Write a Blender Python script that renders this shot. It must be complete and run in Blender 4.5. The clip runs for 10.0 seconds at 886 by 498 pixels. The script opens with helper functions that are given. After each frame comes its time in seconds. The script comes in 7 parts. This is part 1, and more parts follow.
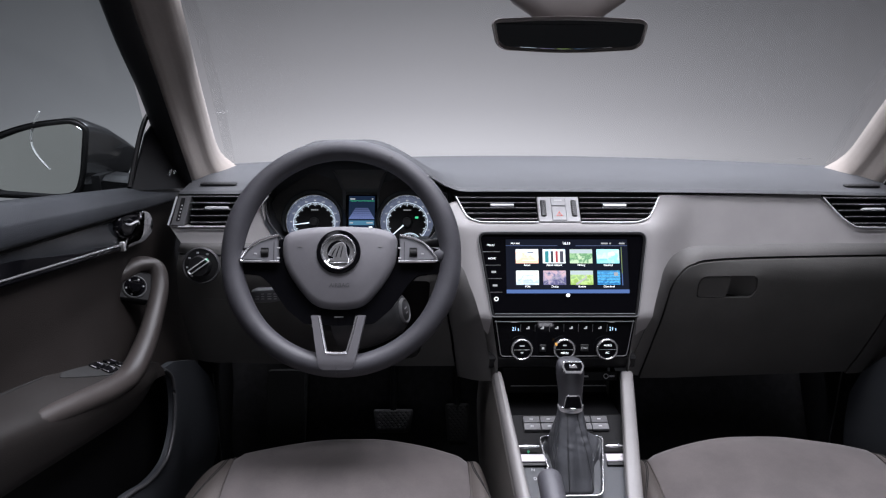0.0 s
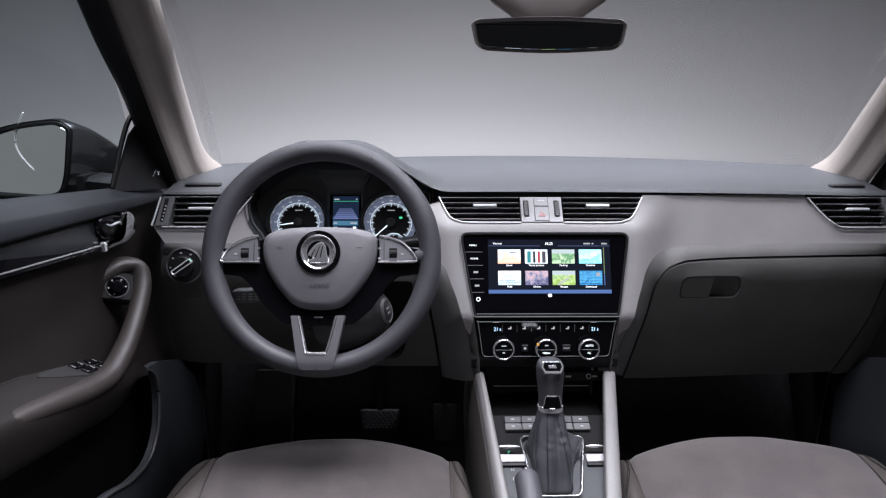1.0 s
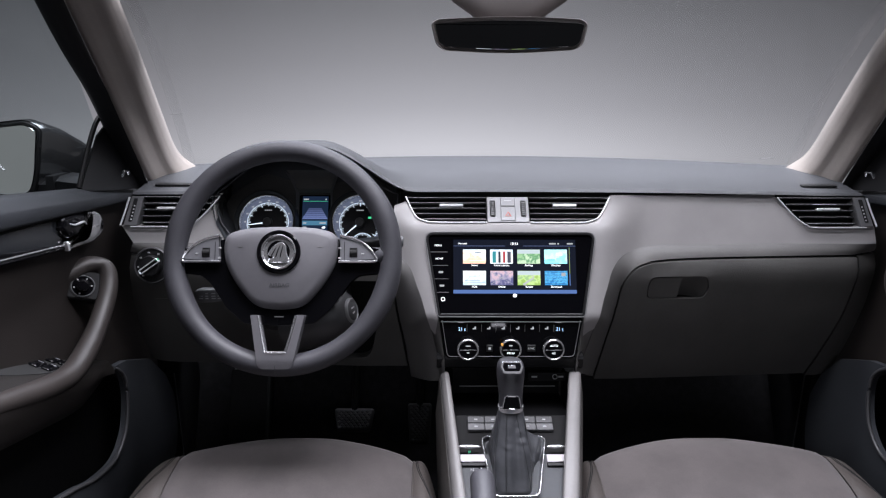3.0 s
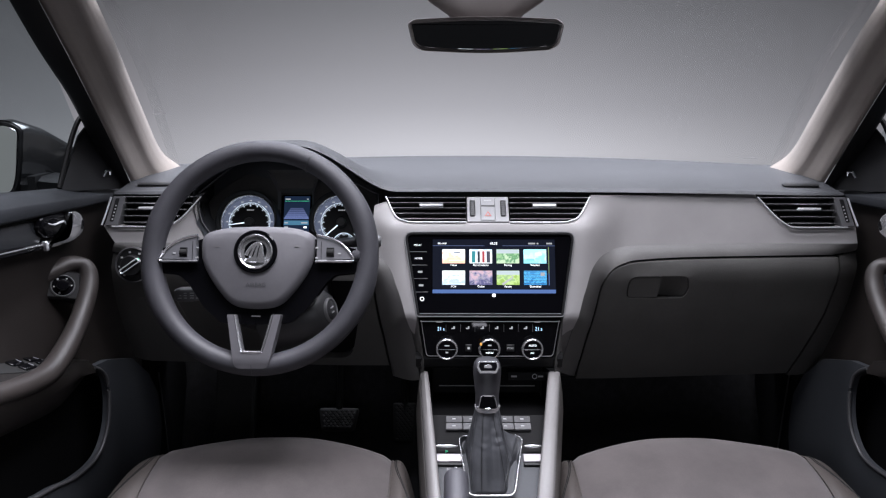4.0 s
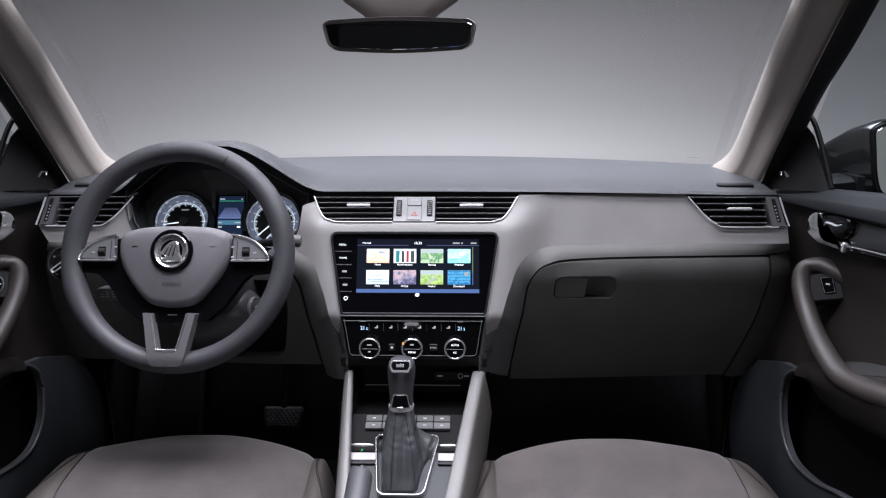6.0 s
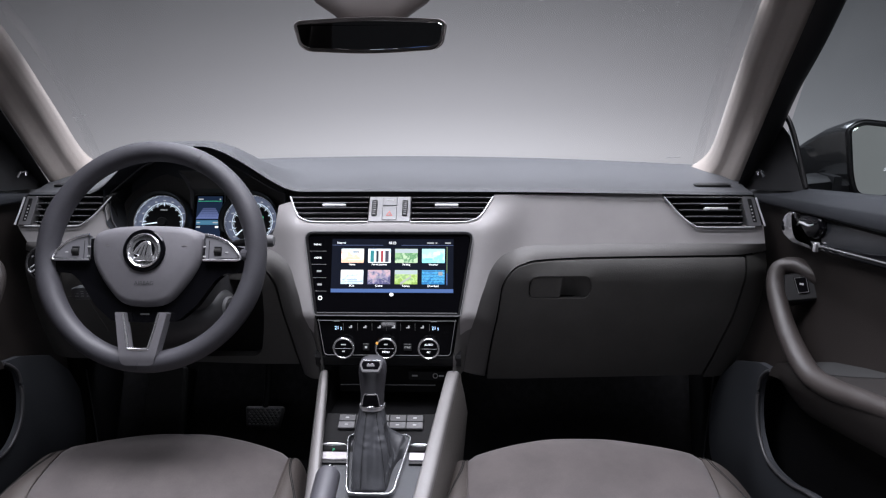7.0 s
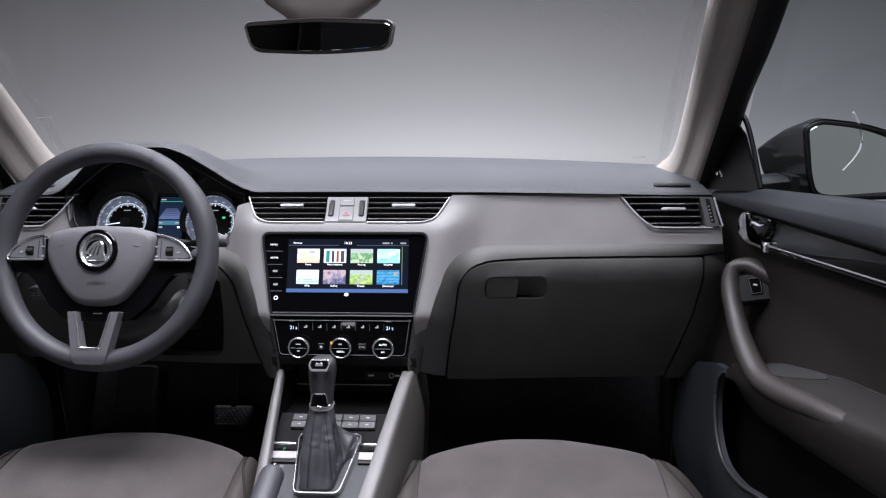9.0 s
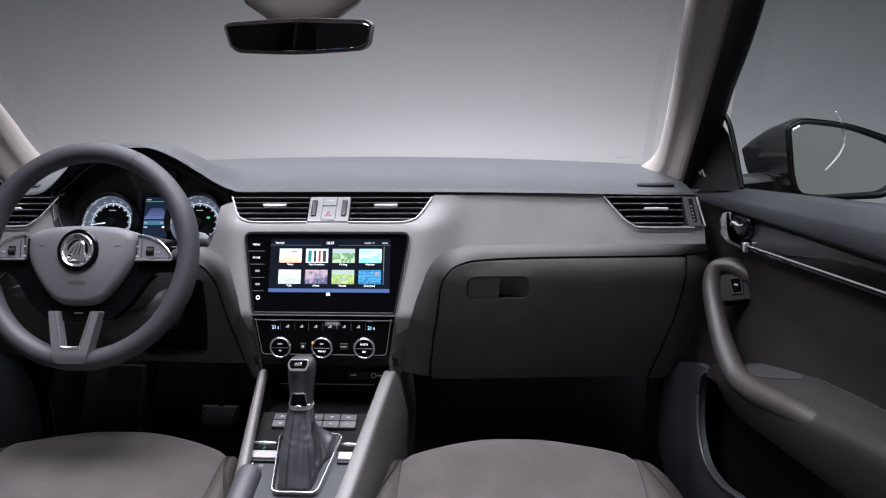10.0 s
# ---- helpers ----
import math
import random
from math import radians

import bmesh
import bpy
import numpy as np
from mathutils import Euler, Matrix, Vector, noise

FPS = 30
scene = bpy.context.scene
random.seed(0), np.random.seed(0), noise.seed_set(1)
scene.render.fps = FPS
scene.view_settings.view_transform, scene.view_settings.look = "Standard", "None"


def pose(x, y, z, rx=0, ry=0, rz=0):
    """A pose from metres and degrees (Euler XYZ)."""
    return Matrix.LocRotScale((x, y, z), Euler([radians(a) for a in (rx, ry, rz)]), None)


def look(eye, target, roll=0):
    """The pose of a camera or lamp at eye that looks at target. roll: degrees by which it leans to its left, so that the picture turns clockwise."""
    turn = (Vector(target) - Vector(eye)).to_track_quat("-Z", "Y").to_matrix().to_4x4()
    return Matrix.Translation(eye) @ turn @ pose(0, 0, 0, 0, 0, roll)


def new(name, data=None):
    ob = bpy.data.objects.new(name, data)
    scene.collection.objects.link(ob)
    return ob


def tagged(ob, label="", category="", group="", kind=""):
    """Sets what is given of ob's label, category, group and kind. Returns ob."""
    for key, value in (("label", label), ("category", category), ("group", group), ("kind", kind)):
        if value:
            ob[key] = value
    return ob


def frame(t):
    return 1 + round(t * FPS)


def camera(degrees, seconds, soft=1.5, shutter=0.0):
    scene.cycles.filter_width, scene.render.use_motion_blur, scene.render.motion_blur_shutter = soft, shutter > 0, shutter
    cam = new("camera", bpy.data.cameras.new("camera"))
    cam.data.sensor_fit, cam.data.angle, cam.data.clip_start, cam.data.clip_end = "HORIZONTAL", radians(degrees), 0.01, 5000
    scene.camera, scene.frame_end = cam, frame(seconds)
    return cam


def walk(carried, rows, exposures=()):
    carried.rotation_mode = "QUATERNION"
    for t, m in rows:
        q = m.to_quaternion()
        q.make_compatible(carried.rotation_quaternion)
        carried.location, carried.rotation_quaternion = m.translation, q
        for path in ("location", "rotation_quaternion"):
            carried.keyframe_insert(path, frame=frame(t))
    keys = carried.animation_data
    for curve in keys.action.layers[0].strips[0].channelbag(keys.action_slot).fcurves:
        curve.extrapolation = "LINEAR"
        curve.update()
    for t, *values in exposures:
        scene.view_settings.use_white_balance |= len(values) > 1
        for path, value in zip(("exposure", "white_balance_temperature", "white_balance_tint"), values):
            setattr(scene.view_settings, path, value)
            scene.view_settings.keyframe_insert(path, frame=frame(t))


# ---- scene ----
cam = camera(65.0, 10.0, soft=1.2)
PATH = [
    (0, (-0.223, 0.029, 1.162), (-0.17, 1.968, 0.678), 0.4),
    (0.5, (-0.202, 0.028, 1.164), (-0.157, 1.968, 0.678), 0.3),
    (1, (-0.186, 0.027, 1.164), (-0.144, 1.967, 0.678), 0.3),
    (1.5, (-0.166, 0.026, 1.163), (-0.134, 1.966, 0.679), 0.3),
    (2, (-0.149, 0.025, 1.162), (-0.122, 1.966, 0.679), 0.2),
    (2.5, (-0.13, 0.025, 1.163), (-0.11, 1.966, 0.679), 0.2),
    (4, (-0.067, 0.023, 1.164), (-0.065, 1.963, 0.679), 0.1),
    (4.5, (-0.042, 0.022, 1.161), (-0.048, 1.963, 0.681), 0.1),
    (5, (0.001, 0.022, 1.163), (-0.018, 1.962, 0.68), 0.0),
    (5.5, (0.052, 0.022, 1.164), (0.017, 1.962, 0.679), -0.1),
    (7, (0.148, 0.021, 1.161), (0.082, 1.961, 0.681), -0.3),
    (7.5, (0.169, 0.021, 1.16), (0.097, 1.962, 0.682), -0.3),
    (8, (0.193, 0.021, 1.16), (0.112, 1.961, 0.682), -0.4),
    (8.5, (0.218, 0.022, 1.159), (0.13, 1.962, 0.682), -0.4),
    (9, (0.245, 0.023, 1.16), (0.146, 1.962, 0.682), -0.5),
    (9.5, (0.264, 0.023, 1.159), (0.159, 1.963, 0.682), -0.5),
    (10, (0.285, 0.024, 1.159), (0.172, 1.963, 0.682), -0.6),
]
walk(cam, [(t, look(eye, target, roll)) for t, eye, target, roll in PATH])

from mathutils import geometry

# ---- light and studio exposure ----
world = bpy.data.worlds.new("studio_dark")
world.use_nodes = True
world.node_tree.nodes["Background"].inputs[0].default_value = (0.75, 0.85, 1.0, 1)
world.node_tree.nodes["Background"].inputs[1].default_value = 0.02
scene.world = world
scene.view_settings.exposure = 0.0


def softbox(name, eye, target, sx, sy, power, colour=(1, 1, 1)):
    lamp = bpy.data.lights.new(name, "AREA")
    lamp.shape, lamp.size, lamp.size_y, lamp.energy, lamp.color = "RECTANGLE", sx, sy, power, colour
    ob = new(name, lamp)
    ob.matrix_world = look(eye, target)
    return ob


softbox("overhead_softbox", (0.03, 1.12, 2.35), (0.03, 1.12, 0.7), 1.6, 0.80, 82, (0.97, 0.97, 1.07))
softbox("bonnet_softbox", (0.0, 2.6, 2.6), (0.0, 1.2, 0.9), 2.6, 0.8, 60, (0.93, 0.96, 1.09))
# two unseen fill lamps, added to lift the dash front, footwell and chrome
softbox("rear_fill_softbox", (0.0, -3.3, 1.95), (0.0, 1.1, 0.72), 2.2, 0.9, 17, (0.95, 0.97, 1.10))
softbox("high_fill_strip", (0.0, 0.42, 2.9), (0.0, 1.0, 0.8), 2.4, 0.55, 18.0, (0.97, 0.97, 1.07))


# ---- materials ----
def ramp(nt, fac, c0, c1, p0=0.35, p1=0.65):
    r = nt.nodes.new("ShaderNodeValToRGB")
    r.color_ramp.elements[0].position, r.color_ramp.elements[1].position = p0, p1
    r.color_ramp.elements[0].color, r.color_ramp.elements[1].color = (*c0, 1), (*c1, 1)
    nt.links.new(fac, r.inputs[0])
    return r.outputs[0]


def noise_tex(nt, vec, scale, detail=4.0, rough=0.55, stretch=None):
    n = nt.nodes.new("ShaderNodeTexNoise")
    n.inputs["Scale"].default_value, n.inputs["Detail"].default_value, n.inputs["Roughness"].default_value = scale, detail, rough
    if stretch:
        m = nt.nodes.new("ShaderNodeMapping")
        m.inputs["Scale"].default_value = stretch
        nt.links.new(vec, m.inputs[0])
        vec = m.outputs[0]
    nt.links.new(vec, n.inputs["Vector"])
    return n.outputs["Fac"]


def surf(name, col, rough=0.5, metal=0.0, var=0.12, vscale=9.0, grain=0.0, gscale=900.0, kind="noise", coat=0.0, stretch=None, sheen=0.0, spec=0.5):
    """A procedural surface: two scales of tone, uneven gloss and a fine relief."""
    m = bpy.data.materials.new(name)
    m.use_nodes = True
    nt = m.node_tree
    b = nt.nodes["Principled BSDF"]
    co = nt.nodes.new("ShaderNodeTexCoord").outputs["Object"]
    big = noise_tex(nt, co, vscale)
    fine = noise_tex(nt, co, vscale * 22, 3.0, 0.6, stretch)
    c0, c1 = [c * (1 - var) for c in col], [min(1, c * (1 + var)) for c in col]
    base = ramp(nt, big, c0, c1)
    mix = nt.nodes.new("ShaderNodeMix")
    mix.data_type, mix.blend_type = "RGBA", "MULTIPLY"
    mix.inputs[0].default_value = 1.0
    nt.links.new(base, mix.inputs[6])
    nt.links.new(ramp(nt, fine, (1 - var * 0.7,) * 3, (1, 1, 1), 0.3, 0.7), mix.inputs[7])
    nt.links.new(mix.outputs[2], b.inputs["Base Color"])
    mr = nt.nodes.new("ShaderNodeMapRange")
    mr.inputs[3].default_value, mr.inputs[4].default_value = max(0.02, rough - 0.07 * min(1, rough * 3)), min(1, rough + 0.07 * min(1, rough * 3))
    nt.links.new(big, mr.inputs[0])
    nt.links.new(mr.outputs[0], b.inputs["Roughness"])
    b.inputs["Metallic"].default_value = metal
    b.inputs["Specular IOR Level"].default_value = spec
    b.inputs["Coat Weight"].default_value = coat
    b.inputs["Coat Roughness"].default_value = 0.06
    b.inputs["Sheen Weight"].default_value = sheen
    if grain:
        if kind == "voronoi":
            v = nt.nodes.new("ShaderNodeTexVoronoi")
            v.inputs["Scale"].default_value = gscale
            nt.links.new(co, v.inputs["Vector"])
            h = v.outputs["Distance"]
        else:
            h = noise_tex(nt, co, gscale, 3.0, 0.6, stretch)
        bump = nt.nodes.new("ShaderNodeBump")
        bump.inputs["Strength"].default_value, bump.inputs["Distance"].default_value = grain, 0.0006
        nt.links.new(h, bump.inputs["Height"])
        nt.links.new(bump.outputs[0], b.inputs["Normal"])
    return m


def glow(name, col, strength):
    m = bpy.data.materials.new(name)
    m.use_nodes = True
    b = m.node_tree.nodes["Principled BSDF"]
    b.inputs["Base Color"].default_value = (0.01, 0.01, 0.01, 1)
    b.inputs["Roughness"].default_value = 0.15
    b.inputs["Specular IOR Level"].default_value = 0.08
    b.inputs["Emission Color"].default_value = (*col, 1)
    b.inputs["Emission Strength"].default_value = strength
    return m


def glow_picture(name, c0, c1, c2, scale, strength, stretch=None, z0=0.0):
    """A lit thumbnail: three colours from its foot to its top, broken up."""
    m = glow(name, c0, strength)
    nt = m.node_tree
    co = nt.nodes.new("ShaderNodeTexCoord").outputs["Object"]
    f = noise_tex(nt, co, scale, 3.0, 0.6, stretch)
    r = nt.nodes.new("ShaderNodeValToRGB")
    r.color_ramp.elements[0].position, r.color_ramp.elements[1].position = 0.38, 0.62
    r.color_ramp.elements[0].color, r.color_ramp.elements[1].color = (*c0, 1), (*c2, 1)
    e = r.color_ramp.elements.new(0.5)
    e.color = (*c1, 1)
    sep, mr, add = nt.nodes.new("ShaderNodeSeparateXYZ"), nt.nodes.new("ShaderNodeMapRange"), nt.nodes.new("ShaderNodeMath")
    nt.links.new(co, sep.inputs[0])
    nt.links.new(sep.outputs[2], mr.inputs[0])
    mr.inputs[1].default_value, mr.inputs[2].default_value = z0 - 0.012, z0 + 0.012
    mr.inputs[3].default_value, mr.inputs[4].default_value = -0.16, 0.16
    nt.links.new(mr.outputs[0], add.inputs[0])
    nt.links.new(f, add.inputs[1])
    nt.links.new(add.outputs[0], r.inputs[0])
    nt.links.new(r.outputs[0], nt.nodes["Principled BSDF"].inputs["Emission Color"])
    return m


def clear(name, tint=(1, 1, 1), gloss=1.0):
    m = bpy.data.materials.new(name)
    m.use_nodes = True
    nt = m.node_tree
    nt.nodes.clear()
    out, mix = nt.nodes.new("ShaderNodeOutputMaterial"), nt.nodes.new("ShaderNodeMixShader")
    tr, gl, fr = nt.nodes.new("ShaderNodeBsdfTransparent"), nt.nodes.new("ShaderNodeBsdfGlossy"), nt.nodes.new("ShaderNodeFresnel")
    tr.inputs[0].default_value = (*tint, 1)
    gl.inputs[0].default_value, gl.inputs["Roughness"].default_value = (gloss, gloss, gloss, 1), 0.02
    fr.inputs[0].default_value = 1.45
    nt.links.new(fr.outputs[0], mix.inputs[0])
    nt.links.new(tr.outputs[0], mix.inputs[1])
    nt.links.new(gl.outputs[0], mix.inputs[2])
    nt.links.new(mix.outputs[0], out.inputs[0])
    return m


def haze(name, col, cover):
    """A thin print on glass: mostly clear, with a little dull grey."""
    m = bpy.data.materials.new(name)
    m.use_nodes = True
    nt = m.node_tree
    nt.nodes.clear()
    out, mix = nt.nodes.new("ShaderNodeOutputMaterial"), nt.nodes.new("ShaderNodeMixShader")
    tr, df = nt.nodes.new("ShaderNodeBsdfTransparent"), nt.nodes.new("ShaderNodeBsdfDiffuse")
    df.inputs[0].default_value, mix.inputs[0].default_value = (*col, 1), cover
    nt.links.new(tr.outputs[0], mix.inputs[1])
    nt.links.new(df.outputs[0], mix.inputs[2])
    nt.links.new(mix.outputs[0], out.inputs[0])
    return m


PAD = surf("soft_dash_foam", (0.053, 0.055, 0.060), 0.6, var=0.06, grain=0.5, gscale=700, kind="voronoi")
TRIM = surf("brushed_greige_trim", (0.318, 0.306, 0.306), 0.44, metal=0.12, var=0.05, vscale=14, grain=0.08, gscale=160, stretch=(14, 1, 0.25))
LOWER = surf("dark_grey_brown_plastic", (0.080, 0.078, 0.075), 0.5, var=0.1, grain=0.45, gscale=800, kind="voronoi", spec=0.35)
BLACK = surf("black_plastic", (0.012, 0.012, 0.013), 0.45, var=0.15, grain=0.2, gscale=900, spec=0.3)
TREAD = surf("grey_pedal_rubber", (0.045, 0.045, 0.046), 0.6, var=0.25, vscale=60, grain=0.3, gscale=500)
RUBBER = surf("dull_black_rubber", (0.012, 0.012, 0.012), 0.8, var=0.2, grain=0.3, gscale=500)
PIANO = surf("piano_black_lacquer", (0.004, 0.004, 0.005), 0.07, var=0.1, spec=0.2)
SATIN = surf("satin_silver_plastic", (0.25, 0.25, 0.255), 0.4, metal=0.4, var=0.05)
GREYKEY = surf("grey_key_plastic", (0.12, 0.12, 0.125), 0.42, var=0.08, grain=0.1)
ROSE = surf("rose_silver", (0.56, 0.53, 0.555), 0.22, metal=0.5, var=0.04)
BRIGHT = surf("polished_silver", (0.82, 0.82, 0.84), 0.2, metal=0.62, var=0.03)
POLISH = surf("polished_chrome_plastic", (0.85, 0.85, 0.87), 0.2, metal=0.86, var=0.03)
SILVER = surf("bright_silver_plating", (0.78, 0.79, 0.82), 0.26, metal=0.30, var=0.04)
CHROME = surf("bright_chrome", (0.78, 0.78, 0.80), 0.15, metal=1.0, var=0.03)
LEATHER = surf("grey_wheel_leather", (0.056, 0.055, 0.064), 0.52, var=0.12, vscale=14, grain=0.3, gscale=1100, kind="voronoi", spec=0.55)
HUBSKIN = surf("grey_airbag_skin", (0.150, 0.146, 0.158), 0.5, var=0.07, grain=0.35, gscale=1200, kind="voronoi")
BOOT = surf("black_gaiter_leather", (0.066, 0.068, 0.075), 0.32, var=0.2, vscale=30, grain=0.22, gscale=900, kind="voronoi")
PILLAR = surf("beige_pillar_cloth", (0.355, 0.315, 0.285), 0.85, var=0.06, grain=0.3, gscale=1500, sheen=0.2)
SUEDE = surf("brown_grey_suede", (0.097, 0.084, 0.083), 0.9, var=0.15, vscale=19, grain=0.03, gscale=450, sheen=0.35)
HIDE = surf("brown_grey_seat_leather", (0.080, 0.069, 0.064), 0.5, var=0.1, grain=0.4, gscale=900, kind="voronoi")
DOORSKIN = surf("brown_door_leather", (0.019, 0.0158, 0.0145), 0.55, var=0.1, grain=0.45, gscale=900, kind="voronoi", spec=0.2)
# shaded copy of the grab handle leather, for the armrest
ARMSHADE = surf("shaded_armrest_leather", (0.015, 0.0128, 0.0118), 0.5, var=0.1, grain=0.4, gscale=900, kind="voronoi", spec=0.3)
PODGREY = surf("silver_grey_switch_plastic", (0.20, 0.20, 0.215), 0.4, metal=0.2, var=0.06, grain=0.1)
KNOB = surf("dark_knob_leather", (0.040, 0.039, 0.045), 0.40, var=0.12, grain=0.25, gscale=1000, kind="voronoi", spec=0.8)
DISPGLASS = surf("black_display_glass", (0.003, 0.003, 0.004), 0.04, var=0.05, spec=0.06)
GRAB = surf("taupe_grab_handle_leather", (0.040, 0.034, 0.032), 0.42, var=0.08, grain=0.3, gscale=1000, kind="voronoi")
BELT = surf("blue_black_belt_pad", (0.023, 0.025, 0.029), 0.48, var=0.1, grain=0.45, gscale=800, kind="voronoi", spec=0.25)
# black lacquer inlay, greyed for what it reflects
INSERT = surf("reflection_grey_inlay", (0.020, 0.022, 0.025), 0.20, var=0.08, vscale=5)
SLATE = surf("slate_plastic", (0.036, 0.039, 0.045), 0.5, var=0.1, grain=0.35, gscale=900)
CARPET = surf("black_carpet", (0.013, 0.013, 0.0145), 0.95, var=0.4, vscale=60, grain=0.8, gscale=700)
PAINT = surf("dark_body_paint", (0.02, 0.02, 0.021), 0.15, var=0.05, coat=0.8)
MIRROR = surf("mirror_silver", (0.85, 0.86, 0.87), 0.015, metal=1.0, var=0.0)
DIMMIRROR = surf("dimming_mirror_silver", (0.55, 0.56, 0.57), 0.02, metal=1.0, var=0.0)
THREAD = surf("grey_thread", (0.16, 0.15, 0.145), 0.8, var=0.1)
SEAM = surf("dark_joint", (0.01, 0.01, 0.01), 0.8)
STAGE = surf("dark_studio_paint", (0.05, 0.05, 0.052), 0.8, var=0.1, vscale=1.0)
GLASS = clear("clear_glass", (0.97, 0.98, 0.98), 0.8)
SIDEGLASS = clear("grey_side_glass", (0.76, 0.82, 0.83), 0.12)
EDGEBAND = haze("windscreen_edge_band", (0.55, 0.55, 0.57), 0.14)
# this grey holds part of the shade on turned-away flanks and legs
FLANKGREY = surf("shade_toned_flank_grey", (0.140, 0.136, 0.133), 0.5, var=0.08, grain=0.35, gscale=800, kind="voronoi", spec=0.4)
FLANK = surf("taupe_console_leather", (0.150, 0.139, 0.131), 0.46, var=0.1, grain=0.3, gscale=900, kind="voronoi")
RAIL = surf("greige_rail_skin", (0.205, 0.196, 0.194), 0.42, var=0.08, grain=0.3, gscale=900, kind="voronoi")
PLATE = surf("dark_satin_plate", (0.055, 0.055, 0.058), 0.4, var=0.08, grain=0.1)
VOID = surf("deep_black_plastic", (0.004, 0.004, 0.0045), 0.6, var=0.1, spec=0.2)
STREAK = surf("white_light_streak", (0.85, 0.85, 0.85), 0.4)
WHITE = glow("white_legend", (0.9, 0.93, 1.0), 2.2)
DIMWHITE = glow("dim_legend", (0.8, 0.83, 0.9), 0.6)
LEGEND = surf("printed_legend", (0.45, 0.45, 0.46), 0.5)
BLUEGLOW = glow("blue_digits", (0.45, 0.68, 1.0), 2.2)
RIMGLOW = glow("gauge_blue_light", (0.42, 0.50, 0.76), 0.24)
TICK = glow("gauge_tick_light", (0.72, 0.84, 1.0), 1.5)
GREEN = glow("green_lamp", (0.1, 0.9, 0.45), 0.8)
AMBER = glow("amber_lamp", (1.0, 0.5, 0.1), 0.9)
REDMARK = surf("red_print", (0.55, 0.12, 0.10), 0.5)
SCREENBASE = glow("display_backlight", (0.010, 0.026, 0.090), 0.17)
SCREENBAR = glow("display_bar", (0.12, 0.22, 0.55), 0.9)
SCREENGLOW = glow("display_centre", (0.30, 0.40, 0.80), 0.4)
YELLOWBAR = glow("display_scroll_bar", (0.45, 0.62, 0.12), 0.5)


# ---- mesh helpers ----
def finish(bm, name, mat, angle=38):
    bmesh.ops.remove_doubles(bm, verts=bm.verts, dist=1e-6)
    bmesh.ops.recalc_face_normals(bm, faces=bm.faces)
    me = bpy.data.meshes.new(name)
    bm.to_mesh(me)
    bm.free()
    me.shade_smooth()
    me.set_sharp_from_angle(angle=radians(angle))
    me.materials.append(mat)
    return me


def part(name, bm, mat, parent, label="", angle=38):
    """Links a bmesh as one mesh object under a thing or a part; meshes are in world metres."""
    ob = new(name, finish(bm, name, mat, angle))
    if parent is not None:
        ob.parent = parent
        if parent.type == "EMPTY":
            ob.matrix_parent_inverse = Matrix.Translation(parent.location).inverted()
    return tagged(ob, label)


def thing(name, at, label, category, group="", kind=""):
    ob = new(name)
    ob.empty_display_size = 0.05
    ob.location = at
    return tagged(ob, label, category, group, kind)


def facing(ob, way):
    """Turns a pane so that its front looks along way."""
    if sum((f.normal.dot(Vector(way)) * f.area for f in ob.data.polygons)) < 0:
        ob.data.flip_normals()
    return ob


def solid(name, bm, mat, label, category, group="", kind="", angle=38):
    return tagged(new(name, finish(bm, name, mat, angle)), label, category, group, kind)


def plane(o, tilt=0.0, turn=0.0):
    """u to the right, v up the slope, w out towards the cabin; tilt: degrees by which the top leans ahead; turn: about z."""
    a, o = radians(tilt), Vector(o)
    spin = Matrix.Rotation(radians(turn), 3, "Z")
    u, v, w = spin @ Vector((1, 0, 0)), spin @ Vector((0, math.sin(a), math.cos(a))), spin @ Vector((0, -math.cos(a), math.sin(a)))
    return lambda p, q, r=0.0: o + u * p + v * q + w * r


def rounded(pts, r, n=5):
    """Rounds the corners of a 2D polygon; r: one radius or one a corner."""
    out, k = [], len(pts)
    for i in range(k):
        p, a, b = Vector(pts[i]), Vector(pts[i - 1]), Vector(pts[(i + 1) % k])
        rr = r[i] if isinstance(r, (list, tuple)) else r
        da, db = (a - p), (b - p)
        d = min(rr, da.length * 0.48, db.length * 0.48)
        if d < 1e-5:
            out.append(tuple(p))
            continue
        s, e = p + da.normalized() * d, p + db.normalized() * d
        for j in range(n + 1):
            t = j / n
            out.append(tuple(s * (1 - t) ** 2 + p * 2 * t * (1 - t) + e * t * t))
    return out


def rect(w, h, r=0.0, cx=0.0, cy=0.0, n=4):
    return rounded([(cx - w / 2, cy - h / 2), (cx + w / 2, cy - h / 2), (cx + w / 2, cy + h / 2), (cx - w / 2, cy + h / 2)], r, n)


def circle(r, n=32, cx=0.0, cy=0.0):
    return [(cx + r * math.cos(2 * math.pi * i / n), cy + r * math.sin(2 * math.pi * i / n)) for i in range(n)]


def inset(pts, d):
    area = sum(pts[i - 1][0] * pts[i][1] - pts[i][0] * pts[i - 1][1] for i in range(len(pts)))
    s, out, k = (1 if area > 0 else -1), [], len(pts)
    for i in range(k):
        p, a, b = Vector(pts[i]), Vector(pts[i - 1]), Vector(pts[(i + 1) % k])
        e0, e1 = (p - a), (b - p)
        n0, n1 = Vector((-e0.y, e0.x)), Vector((-e1.y, e1.x))
        n0, n1 = (n0.normalized() if n0.length > 1e-9 else n1.normalized()), (n1.normalized() if n1.length > 1e-9 else n0.normalized())
        m = n0 + n1
        m = m.normalized() if m.length > 1e-6 else n0
        out.append(tuple(p + m * s * d / max(0.5, m.dot(n0))))
    return out


